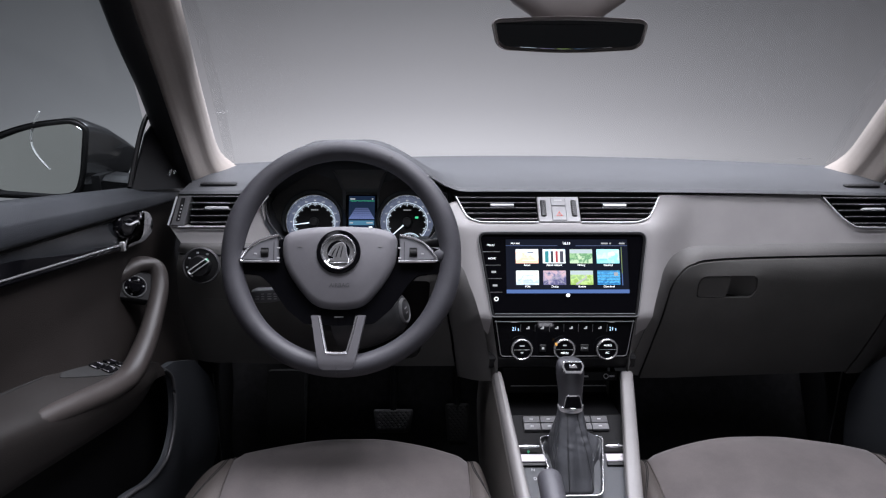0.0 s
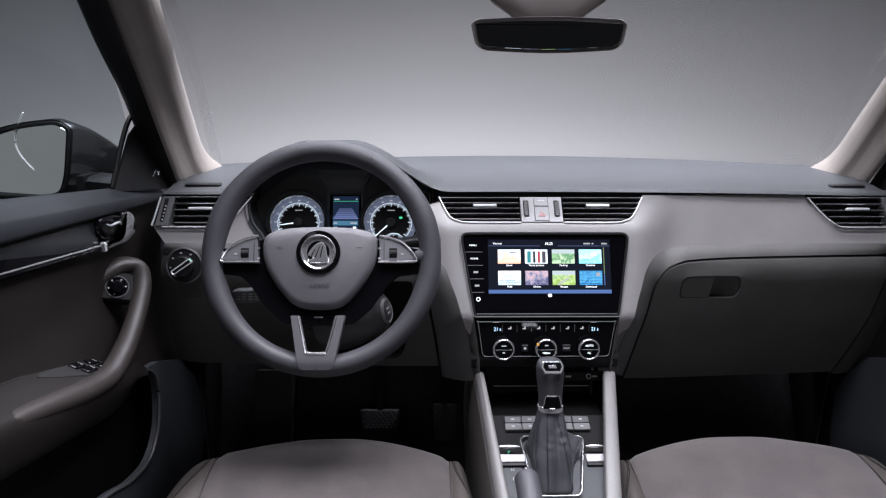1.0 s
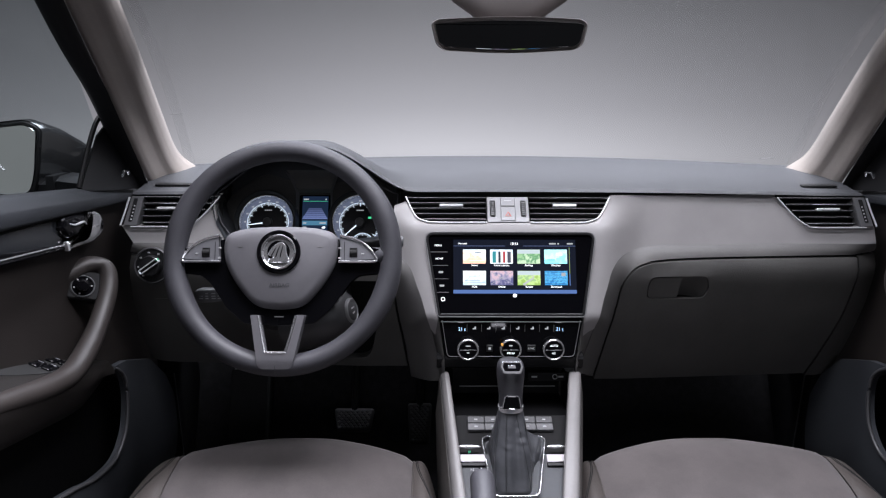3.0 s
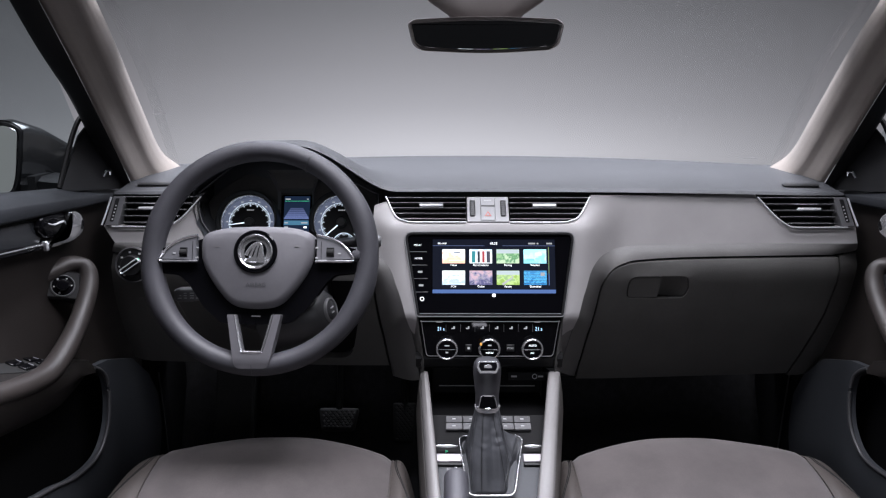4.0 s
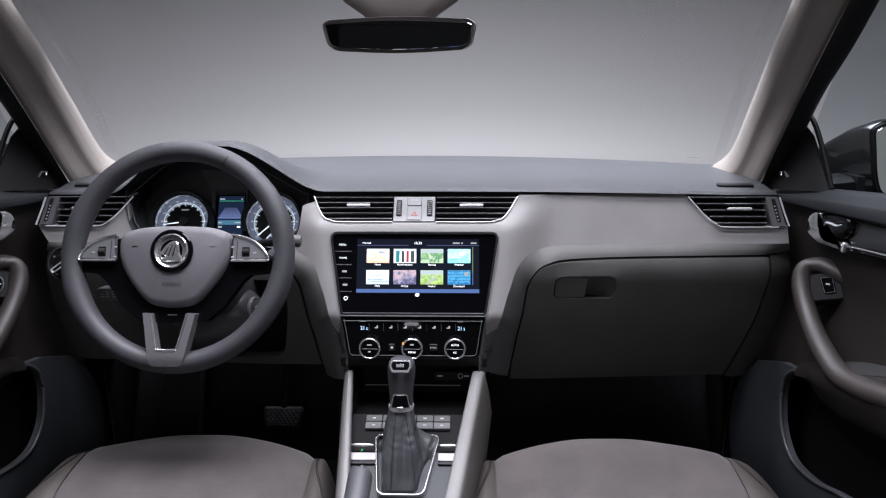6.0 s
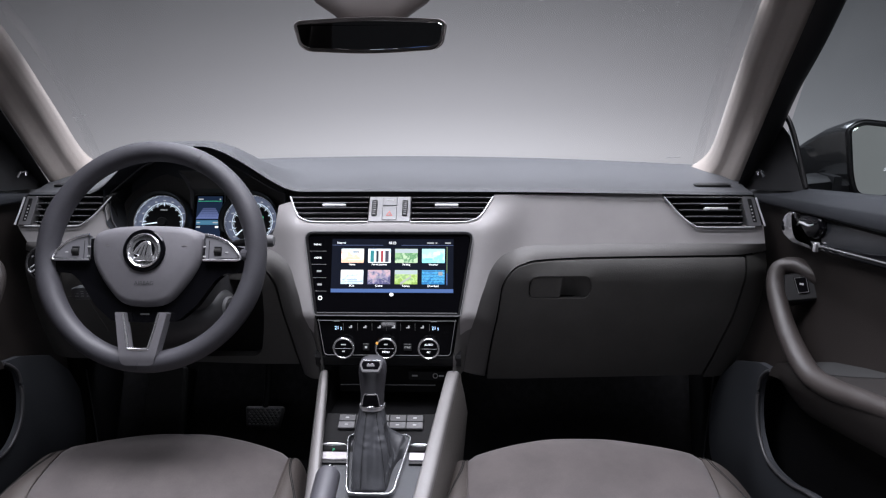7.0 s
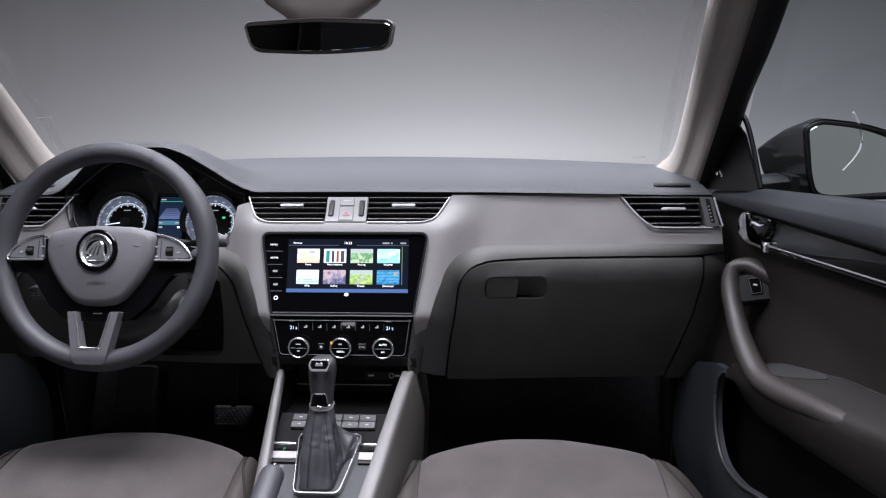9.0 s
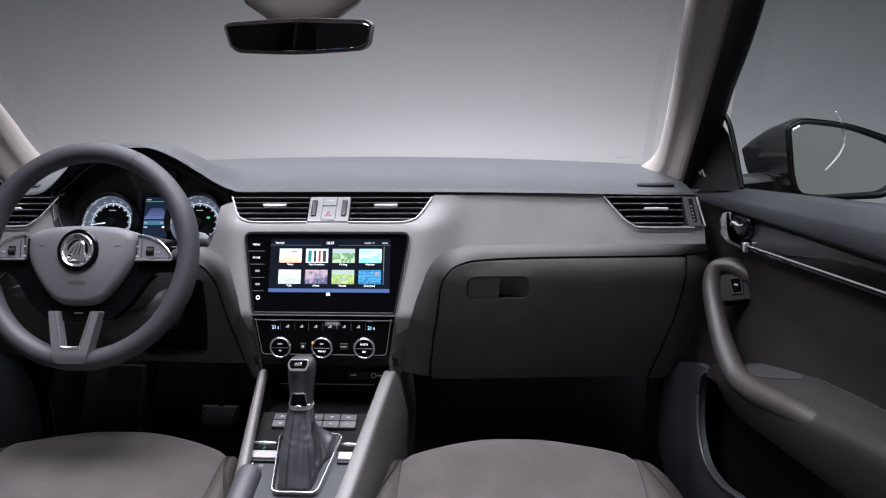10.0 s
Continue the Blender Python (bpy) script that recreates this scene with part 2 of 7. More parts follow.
def bridge(bm, a, b, close=True):
    k = len(a)
    for i in range(k if close else k - 1):
        j = (i + 1) % k
        try:
            bm.faces.new((a[i], a[j], b[j], b[i]))
        except ValueError:
            pass


def loft(bm, rings, close=True, cap0=False, cap1=False):
    vs = [[bm.verts.new(p) for p in r] for r in rings]
    for a, b in zip(vs, vs[1:]):
        bridge(bm, a, b, close)
    if cap0:
        bm.faces.new(vs[0])
    if cap1:
        bm.faces.new(list(reversed(vs[-1])))
    return vs


def plate(bm, outline, T, depth=0.004, bev=0.0008, top=0.0, crown=0.0):
    """A bevelled plate: front at w = top, back at top - depth."""
    a = [T(u, v, top - depth) for u, v in outline]
    b = [T(u, v, top - bev) for u, v in outline]
    i1 = inset(outline, bev)
    c = [T(u, v, top) for u, v in i1]
    rings = [a, b, c]
    if crown:
        rings.append([T(u, v, top + crown) for u, v in inset(outline, bev * 3)])
    loft(bm, rings, cap0=True, cap1=True)
    return bm


def ringplate(bm, outer, inner, T, depth=0.004, top=0.0, bev=0.0006):
    """A frame between two outlines of equal length."""
    rings = [[T(u, v, top - depth) for u, v in outer], [T(u, v, top - bev) for u, v in outer], [T(u, v, top) for u, v in inset(outer, bev)],
             [T(u, v, top) for u, v in inset(inner, -bev)], [T(u, v, top - bev) for u, v in inner], [T(u, v, top - depth) for u, v in inner]]
    loft(bm, rings + [rings[0]])
    return bm


def lathe(bm, profile, T, n=32, cx=0.0, cy=0.0):
    """Turns (radius, w) about the w axis of T."""
    rings = [[T(cx + r * math.cos(2 * math.pi * i / n), cy + r * math.sin(2 * math.pi * i / n), w) for i in range(n)] for r, w in profile]
    loft(bm, rings, cap0=profile[0][0] > 1e-6, cap1=profile[-1][0] > 1e-6)
    return bm


def spline(pts, n=8):
    """Catmull-Rom through the points."""
    P, out = [Vector(p) for p in pts], []
    P = [P[0] * 2 - P[1], *P, P[-1] * 2 - P[-2]]
    for i in range(1, len(P) - 2):
        for j in range(n):
            t = j / n
            a, b, c, d = P[i - 1:i + 3]
            out.append(0.5 * (2 * b + (c - a) * t + (2 * a - 5 * b + 4 * c - d) * t * t + (3 * b - a - 3 * c + d) * t ** 3))
    return out + [P[-2]]


def tube(bm, pts, radius, n=10, flat=1.0, up=(0, 0, 1), cap=True, closed=False):
    """Sweeps an oval along the points; radius: a number or a function of 0..1."""
    P, rings, k = [Vector(p) for p in pts], [], len(pts)
    for i, p in enumerate(P):
        d = (P[(i + 1) % k] - P[i - 1]) if closed else (P[min(i + 1, k - 1)] - P[max(i - 1, 0)])
        d.normalize()
        s = d.cross(Vector(up))
        s = s.normalized() if s.length > 1e-4 else d.orthogonal().normalized()
        t = s.cross(d)
        r = radius(i / (k - 1)) if callable(radius) else radius
        rings.append([p + s * r * math.cos(2 * math.pi * j / n) + t * r * flat * math.sin(2 * math.pi * j / n) for j in range(n)])
    if closed:
        loft(bm, rings + [rings[0]])
    else:
        loft(bm, rings, cap0=cap, cap1=cap)
    return bm


def block(bm, T, u0, u1, v0, v1, w0, w1, r=0.001):
    return plate(bm, rect(u1 - u0, v1 - v0, r, (u0 + u1) / 2, (v0 + v1) / 2, 3), T, w1 - w0, min(r, (w1 - w0) * 0.4, 0.0012), w1)


def inside(p, poly):
    hit, k = False, len(poly)
    for i in range(k):
        a, b = poly[i - 1], poly[i]
        if (a[1] > p[1]) != (b[1] > p[1]) and p[0] < (b[0] - a[0]) * (p[1] - a[1]) / (b[1] - a[1]) + a[0]:
            hit = not hit
    return hit


def seg_dist(p, line):
    best = 9.0
    p = Vector(p)
    for a, b in zip(line, line[1:]):
        a, b = Vector(a), Vector(b)
        d = b - a
        t = max(0, min(1, (p - a).dot(d) / max(1e-9, d.length_squared)))
        best = min(best, (p - a - d * t).length)
    return best


def densify(poly, step):
    out, k = [], len(poly)
    for i in range(k):
        a, b = Vector(poly[i]), Vector(poly[(i + 1) % k])
        m = max(1, int((b - a).length / step))
        out += [tuple(a.lerp(b, j / m)) for j in range(m)]
    return out


def sheet(bm, outline, holes, F, step=0.02, thick=0.01, back=(0, 1, 0), edge=0.0):
    """A curved panel: the outline and its holes in 2D, laid on F(u, v), with turned-back edges."""
    loops = [densify(outline, step)] + [densify(h, step) for h in holes]
    co, edges = [], []
    for lp in loops:
        s = len(co)
        co += [Vector(p) for p in lp]
        edges += [(s + i, s + (i + 1) % len(lp)) for i in range(len(lp))]
    xs, ys = [p[0] for p in outline], [p[1] for p in outline]
    nx, ny = int((max(xs) - min(xs)) / step) + 1, int((max(ys) - min(ys)) / step) + 1
    allb = [lp + [lp[0]] for lp in loops]
    for i in range(nx):
        for j in range(ny):
            p = (min(xs) + (i + 0.5 * (j % 2)) * step, min(ys) + j * step)
            if inside(p, outline) and not any(inside(p, h) for h in holes) and min(seg_dist(p, b) for b in allb) > step * 0.35:
                co.append(Vector(p))
    vo, eo, fo, *_ = geometry.delaunay_2d_cdt(co, edges, [], 0, 1e-7)
    vs = [bm.verts.new(F(p[0], p[1])) for p in vo]
    for f in fo:
        c = (sum(vo[i][0] for i in f) / len(f), sum(vo[i][1] for i in f) / len(f))
        if inside(c, outline) and not any(inside(c, h) for h in holes):
            bm.faces.new([vs[i] for i in f])
    for v in [v for v in vs if not v.link_faces]:
        bm.verts.remove(v)
    rim = [e for e in bm.edges if len(e.link_faces) == 1]
    got = bmesh.ops.extrude_edge_only(bm, edges=rim)["geom"]
    d = Vector(back) * thick
    for v in [g for g in got if isinstance(g, bmesh.types.BMVert)]:
        v.co += d
    return bm


def lettering(text, size, T, u, v, w, mat, parent, name="lettering", align="CENTER", squash=1.0):
    """Raised words in the built-in font, laid on T."""
    cu = bpy.data.curves.new(name, "FONT")
    cu.body, cu.size, cu.align_x, cu.align_y, cu.extrude = text, size, align, "CENTER", 0.00008
    tmp = bpy.data.objects.new(name, cu)
    scene.collection.objects.link(tmp)
    me = bpy.data.meshes.new_from_object(tmp.evaluated_get(bpy.context.evaluated_depsgraph_get()))
    bpy.data.objects.remove(tmp)
    bpy.data.curves.remove(cu)
    for q in me.vertices:
        q.co = T(u + q.co.x * squash, v + q.co.y, w + q.co.z)
    me.materials.clear()
    me.materials.append(mat)
    me.name = name
    ob = new(name, me)
    ob.parent = parent
    if parent.type == "EMPTY":
        ob.matrix_parent_inverse = Matrix.Translation(parent.location).inverted()
    return ob


def smooth(a, b, x):
    t = max(0.0, min(1.0, (x - a) / (b - a)))
    return t * t * (3 - 2 * t)


# ---- studio ----
def backdrop_glow():
    """The studio wall's light put in as glow: brightest low in the middle, fading upwards and to the sides."""
    m = bpy.data.materials.new("glow_painted_studio_wall")
    m.use_nodes = True
    nt = m.node_tree
    b = nt.nodes["Principled BSDF"]
    b.inputs["Base Color"].default_value, b.inputs["Roughness"].default_value = (0.3, 0.3, 0.31, 1), 0.9
    co = nt.nodes.new("ShaderNodeTexCoord").outputs["Object"]
    sep = nt.nodes.new("ShaderNodeSeparateXYZ")
    nt.links.new(co, sep.inputs[0])

    def math_node(op, a, c):
        n = nt.nodes.new("ShaderNodeMath")
        n.operation = op
        for k, q in enumerate((a, c)):
            if isinstance(q, (int, float)):
                n.inputs[k].default_value = q
            else:
                nt.links.new(q, n.inputs[k])
        return n.outputs[0]

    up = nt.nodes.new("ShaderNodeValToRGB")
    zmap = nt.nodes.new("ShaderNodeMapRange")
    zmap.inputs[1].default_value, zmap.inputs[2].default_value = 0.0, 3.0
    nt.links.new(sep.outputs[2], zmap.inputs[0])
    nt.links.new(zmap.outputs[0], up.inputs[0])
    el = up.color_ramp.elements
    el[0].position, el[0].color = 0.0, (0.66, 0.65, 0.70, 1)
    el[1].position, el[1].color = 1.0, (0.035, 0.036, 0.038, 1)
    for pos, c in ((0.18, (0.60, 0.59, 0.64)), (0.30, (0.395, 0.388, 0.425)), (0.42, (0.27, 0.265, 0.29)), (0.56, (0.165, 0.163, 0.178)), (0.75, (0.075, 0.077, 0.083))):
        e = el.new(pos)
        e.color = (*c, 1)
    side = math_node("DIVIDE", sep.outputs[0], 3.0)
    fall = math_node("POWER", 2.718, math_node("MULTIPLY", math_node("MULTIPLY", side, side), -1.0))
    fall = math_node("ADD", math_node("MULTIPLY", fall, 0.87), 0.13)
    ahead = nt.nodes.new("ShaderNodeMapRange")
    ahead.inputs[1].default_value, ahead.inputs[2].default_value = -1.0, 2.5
    nt.links.new(sep.outputs[1], ahead.inputs[0])
    mix = nt.nodes.new("ShaderNodeMix")
    mix.data_type = "RGBA"
    nt.links.new(ahead.outputs[0], mix.inputs[0])
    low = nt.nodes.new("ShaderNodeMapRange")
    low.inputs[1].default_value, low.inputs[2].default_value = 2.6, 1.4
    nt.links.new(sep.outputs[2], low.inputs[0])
    # low even glow painted on the wall's rear sides
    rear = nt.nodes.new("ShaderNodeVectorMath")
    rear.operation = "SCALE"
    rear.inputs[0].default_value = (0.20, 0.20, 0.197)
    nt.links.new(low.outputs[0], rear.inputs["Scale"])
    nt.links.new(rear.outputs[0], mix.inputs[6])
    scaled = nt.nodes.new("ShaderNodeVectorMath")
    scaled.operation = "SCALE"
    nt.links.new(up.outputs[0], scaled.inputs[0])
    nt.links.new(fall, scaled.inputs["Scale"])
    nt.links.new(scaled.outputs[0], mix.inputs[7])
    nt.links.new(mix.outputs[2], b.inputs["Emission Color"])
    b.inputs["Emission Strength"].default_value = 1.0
    return m


bm = bmesh.new()
loft(bm, [[(x, -6, 0), (x, 6.5, 0)] for x in np.linspace(-6.5, 6.5, 8)], close=False)
solid("ground", bm, STAGE, "dark painted studio floor", "floor", kind="structure")
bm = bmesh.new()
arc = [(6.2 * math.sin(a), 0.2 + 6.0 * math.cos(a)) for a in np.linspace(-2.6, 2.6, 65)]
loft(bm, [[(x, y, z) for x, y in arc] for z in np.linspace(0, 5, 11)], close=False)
solid("backdrop", bm, backdrop_glow(), "grey curved studio wall with its soft light painted as glow", "wall", kind="structure")
bm = bmesh.new()
back = [(3.3, -4.9), (2.8, -6), (-2.8, -6), (-3.3, -4.9)]
loft(bm, [[(x, y, z) for x, y in back] for z in (0, 5)], close=False)
solid("wall_rear", bm, STAGE, "dark studio wall behind the car", "wall", kind="structure")

# ---- car shell: floor, bulkhead, roof rail, windscreen ----
bm = bmesh.new()
prof = [(-0.5, 0.27), (1.25, 0.27), (1.42, 0.32), (1.56, 0.52), (1.62, 0.80), (1.645, 0.90)]
loft(bm, [[(x, y, z + 0.06 * math.exp(-(x / 0.12) ** 2)) for y, z in prof] for x in np.linspace(-0.742, 0.742, 31)], close=False)
solid("cabin_floor", bm, CARPET, "black carpeted cabin floor and footwell", "floor", kind="structure")
bm = bmesh.new()
for s in (-1, 1):
    loft(bm, [[(s * 0.742, y, z) for z in (0.27, 0.62, 0.94)] for y in (1.0, 1.3, 1.62)], close=False)
solid("footwell_side_wall", bm, BLACK, "dark footwell side lining", "wall", kind="structure")
for s in (-1, 1):
    bm = bmesh.new()
    plan = rounded([(0.735, 1.345), (0.668, 1.352), (0.650, 1.385), (0.662, 1.54), (0.735, 1.56)], 0.014, 5)
    loft(bm, [[(s * (x + 0.02 * (z - 0.3)), y, z) for x, y in plan] for z in np.linspace(0.28, 0.64, 7)], close=False)
    kick = solid("kick_panel_trim", bm, BLACK, "dark plastic kick panel beside the footwell", "trim", "kick panels", "structure")
    for x, y, z0, z1 in ((0.655, 1.372, 0.36, 0.56), (0.662, 1.300, 0.40, 0.53)):
        bm = bmesh.new()
        tube(bm, [(s * (x + 0.02 * (z - 0.3)), y, z) for z in np.linspace(z0, z1, 6)], 0.0016, 6)
        part("edge_bead", bm, GREYKEY, kick, "thin pale edge bead")


def base_y(x):
    return 1.63 - 0.165 * (x / 0.61) ** 2


bm = bmesh.new()
rows = []
for t in np.linspace(-0.03, 1.12, 14):
    row = []
    for k in np.linspace(-1, 1, 25):
        x = k * (0.625 - 0.035 * t)
        y0, y1 = base_y(x), 1.14 + 0.10 * (1 - k * k)
        row.append((x, y0 + (y1 - y0) * t, 0.975 + (1.285 - 0.975) * t + 0.035 * math.sin(math.pi * max(0, min(1, t))) + 0.02 * (1 - k * k) * t))
    rows.append(row)
loft(bm, rows, close=False)
screen = solid("windscreen", bm, GLASS, "clear curved windscreen glass", "windscreen", kind="structure")
screen.visible_shadow = False
facing(screen, (0, -0.6, -0.8))
for s in (-1, 1):
    bm = bmesh.new()
    rows = []
    for t in np.linspace(0.04, 1.12, 14):
        row = []
        for k in np.linspace(0.974 - 0.006 * max(0.0, t), 1.0, 4):
            x = s * k * (0.625 - 0.035 * t)
            y0, y1 = base_y(x), 1.14 + 0.10 * (1 - k * k)
            row.append((x, y0 + (y1 - y0) * t - 0.002, 0.972 + 0.310 * t + 0.035 * math.sin(math.pi * min(1, t)) + 0.02 * (1 - k * k) * t))
        rows.append(row)
    loft(bm, rows, close=False)
    band = part("edge_band", bm, EDGEBAND, screen, "faint grey edge band of the windscreen")
    band.visible_shadow = False
bm = bmesh.new()
loft(bm, [[(x, y, z - 0.05 * (x / 0.62) ** 2) for y, z in ((1.23, 1.345), (1.19, 1.335), (1.13, 1.35), (1.12, 1.38), (1.23, 1.36))] for x in np.linspace(-0.62, 0.62, 21)], cap0=True, cap1=True)
solid("roof_header", bm, PILLAR, "beige lined roof header above the windscreen", "roof", kind="structure")

# unseen roof panel, added to keep overhead light off the rear of the doors
bm = bmesh.new()
rows = []
for x in np.linspace(-0.62, 0.62, 17):
    c = 0.045 * (1 - (x / 0.62) ** 2)
    rows.append([(x, y, z + c) for y, z in ((0.640, 1.410), (0.643, 1.398), (0.630, 1.388), (0.5, 1.395), (-0.2, 1.39), (-0.62, 1.35), (-0.66, 1.37), (-0.2, 1.43), (0.5, 1.435), (0.630, 1.420))])
loft(bm, [r + [r[0]] for r in rows], close=False)
solid("roof_light_block", bm, PILLAR, "unseen beige roof panel added to shade the rear of the cabin", "roof", kind="structure")
# unseen walls behind the camera, added to block light, with a gap for the rear lamp
bm = bmesh.new()
for s in (-1, 1):
    loft(bm, [[(s * x, y, z) for x, z in ((0.742, 0.27), (0.740, 0.80), (0.715, 0.95), (0.62, 1.375))] for y in (0.46, 0.1, -0.3, -0.64)], close=False)
    loft(bm, [[(s * x, y, z) for x, z in ((0.772, 0.27), (0.770, 0.80), (0.745, 0.95), (0.65, 1.40))] for y in (-0.64, -0.3, 0.1, 0.46)], close=False)
solid("wall_side_blocker", bm, DOORSKIN, "unseen dark brown side walls added to block light from behind", "wall", kind="structure")
bm = bmesh.new()
loft(bm, [[(x, y, z) for x in np.linspace(-0.745, 0.745, 9)] for y, z in ((-0.42, 0.27), (-0.46, 0.62), (-0.56, 0.98), (-0.66, 0.99))], close=False)
for e in (-1, 1):
    loft(bm, [[(e * 0.745, -0.66, z), (e * (0.60 - 0.10 * (z - 0.99)), -0.66, z)] for z in (0.98, 1.2, 1.38)], close=False)
solid("wall_hatch_blocker", bm, HIDE, "unseen brown bench and pillars added round a gap for the rear lamp", "wall", kind="structure")


def pillar(s):
    """A-pillar trim: a tapering rounded strip from the dash corner up to the roof."""
    inner = spline([(0.590, 1.466, 0.968), (0.606, 1.446, 0.984), (0.6255, 1.408, 1.020), (0.6180, 1.325, 1.102), (0.598, 1.202, 1.2085), (0.5805, 1.113, 1.2690), (0.555, 0.98, 1.36)], 8)
    outer = spline([(0.668, 1.385, 0.952), (0.6635, 1.358, 0.957), (0.6600, 1.332, 0.974), (0.6550, 1.240, 1.084), (0.6480, 1.168, 1.162), (0.6337, 1.070, 1.247), (0.606, 0.92, 1.36)], 8)
    bm = bmesh.new()
    rings = []
    for a, b in zip(inner, outer):
        d = b - a
        up = Vector((-0.55, -0.62, -0.45)).normalized()
        ring = []
        for k in range(33):
            t = k / 32
            h = float(np.interp(t, (0, 0.07, 0.18, 0.30, 0.38, 0.46, 0.54, 0.66, 0.80, 0.92, 1), (0, 0.0080, 0.0135, 0.0160, 0.0158, 0.0130, 0.0105, 0.0095, 0.0088, 0.006, 0)))
            p = a + d * t + up * h
            ring.append((s * p.x, p.y, p.z))
        for t in (0.9, 0.1):
            p = a + d * t - up * 0.02
            ring.append((s * p.x, p.y, p.z))
        rings.append(ring)
    loft(bm, rings, cap0=True, cap1=True)
    return solid("a_pillar_trim", bm, PILLAR, "beige cloth A-pillar trim beside the windscreen", "pillar trim", "A-pillar trims", "structure")


for s in (-1, 1):
    pillar(s)

# ---- dashboard ----
HX = -0.345


def hood(x):
    t = abs(x - HX)
    return 0.078 * (1 - (smooth(0.02, 0.195, t) if x > HX else smooth(0.062, 0.205, t))) + 0.006 * (1 - smooth(0.1, 0.2, t))


def face(x, z):
    """The fascia's depth at height z, without the middle stack."""
    return 1.262 - 0.48 * (0.947 - max(z, 0.768)) - 0.10 * max(0.0, 0.768 - z)


def stack(x, z):
    w = 0.150 + 0.20 * (z - 0.79)
    p = 0.040 - 0.023 * smooth(0.90, 0.955, z)
    return (p - 0.010) * (1 - smooth(w - 0.012, w + 0.075, abs(x - 0.014))) + 0.010 * (1 - smooth(w, 0.55, abs(x - 0.014)))


dash = thing("dashboard", (0, 1.3, 0.62), "two-tone car dashboard with dark top and greige trim", "dashboard")

# dark upper pad with the instrument hood
bm = bmesh.new()
rows = []
for v in (-0.030, -0.026, -0.012, 0.0, 0.010, 0.024, 0.05, 0.08, 0.11, 0.15, 0.2, 0.26, 0.33, 0.42, 0.52, 0.64, 0.78, 0.9, 1.0):
    row = []
    for x in np.linspace(-0.66, 0.66, 89):
        h = hood(x)
        lip = 1.252 - 0.010 * h / 0.08 + 0.012 * (x / 0.66) ** 2
        zf = 0.967 - 0.008 * (x / 0.6) ** 2
        far = max(lip + 0.08, base_y(min(0.66, max(-0.66, x))) + 0.012)
        if v < 0:
            y, z = lip + (0.008 if v > -0.02 else 0.04), zf + h - (0.0075 if v > -0.02 else 0.0095) + (v + 0.026) * 0.2
        else:
            y = lip + (far - lip) * v
            keep = 1 - smooth(0.12, 0.62, v)
            edge = 0.0045 * (1 - smooth(0.0, 0.03, v))
            z = zf + h * keep - edge + (0.9825 - zf) * smooth(0.0, 0.9, v)
        row.append((x, y, z))
    rows.append(row)
loft(bm, rows, close=False)
part("top_pad", bm, PAD, dash, "dark grey soft foam top with an instrument hood", 60)

# shadow gap behind the lip
for x0, x1 in ((-0.655, -0.503), (-0.187, 0.655)):
    bm = bmesh.new()
    xs = np.linspace(x0, x1, 30)
    loft(bm, [[(x, 1.40, 0.957) for x in xs], [(x, 1.278, 0.957) for x in xs], [(x, 1.278, 0.90) for x in xs]], close=False)
    part("shadow_gap", bm, RUBBER, dash)

# greige fascia: one panel with openings for vents, display, climate panel and cluster
flat = lambda pts, n=6: [(p.x, p.y) for p in spline([(a, b, 0) for a, b in pts], n)]
mirrored = lambda pts: [(0.024 - x, z) for x, z in pts]
GAP_R = flat([(0.686, 0.853), (0.508, 0.853), (0.357, 0.852), (0.278, 0.8487), (0.258, 0.8463), (0.236, 0.839), (0.221, 0.8234), (0.212, 0.803), (0.208, 0.772), (0.2035, 0.7385), (0.197, 0.702), (0.192, 0.6615), (0.1875, 0.622)])
CREASE_R = flat([(0.674, 0.874), (0.508, 0.874), (0.357, 0.873), (0.280, 0.8725), (0.258, 0.8705), (0.240, 0.868), (0.210, 0.858), (0.191, 0.838), (0.181, 0.813), (0.172, 0.790), (0.158, 0.742), (0.152, 0.703), (0.146, 0.664)])
GAP_R += [(0.1860, 0.608)]
GAP_L = mirrored(GAP_R)
CREASE_L = flat([(-0.650, 0.874), (-0.484, 0.874), (-0.333, 0.873), (-0.256, 0.8725), (-0.234, 0.8705), (-0.216, 0.868), (-0.181, 0.860), (-0.158, 0.842), (-0.146, 0.815), (-0.136, 0.790), (-0.122, 0.742), (-0.1135, 0.703), (-0.1075, 0.664)])
CREASE_R += [(0.1435, 0.648)]
CREASE_L += [(-0.1065, 0.648)]


def trim_at(x, z):
    return Vector((x, face(x, z) - stack(x, z) + 0.52 * max(0.0, 0.765 - z) * smooth(0.112, 0.135, abs(x - 0.014)) + 0.004 * smooth(0.664, 0.685, abs(x)), z))


CV = rounded([(-0.171, 0.9555), (-0.150, 0.925), (-0.130, 0.9155), (0.154, 0.9155), (0.176, 0.925), (0.1985, 0.9555)], [0.001, 0.02, 0.02, 0.02, 0.02, 0.001], 5)
SCR = rounded([(-0.131, 0.899), (0.160, 0.899), (0.137, 0.770), (-0.108, 0.770)], [0.014, 0.014, 0.003, 0.003], 5)
CLI = rounded([(-0.107, 0.764), (0.135, 0.764), (0.125, 0.696), (-0.097, 0.696)], [0.002, 0.002, 0.010, 0.010], 4)
RV = rounded([(0.498, 0.9555), (0.548, 0.9065), (0.566, 0.9025), (0.660, 0.9025), (0.660, 0.9555)], [0.001, 0.014, 0.014, 0.002, 0.001], 4)
LV = [(-x, z) for x, z in reversed(RV)]
RVP = [(0.498, 0.956), (0.530, 0.924), (0.546, 0.9085), (0.566, 0.9025), (0.674, 0.9025)]
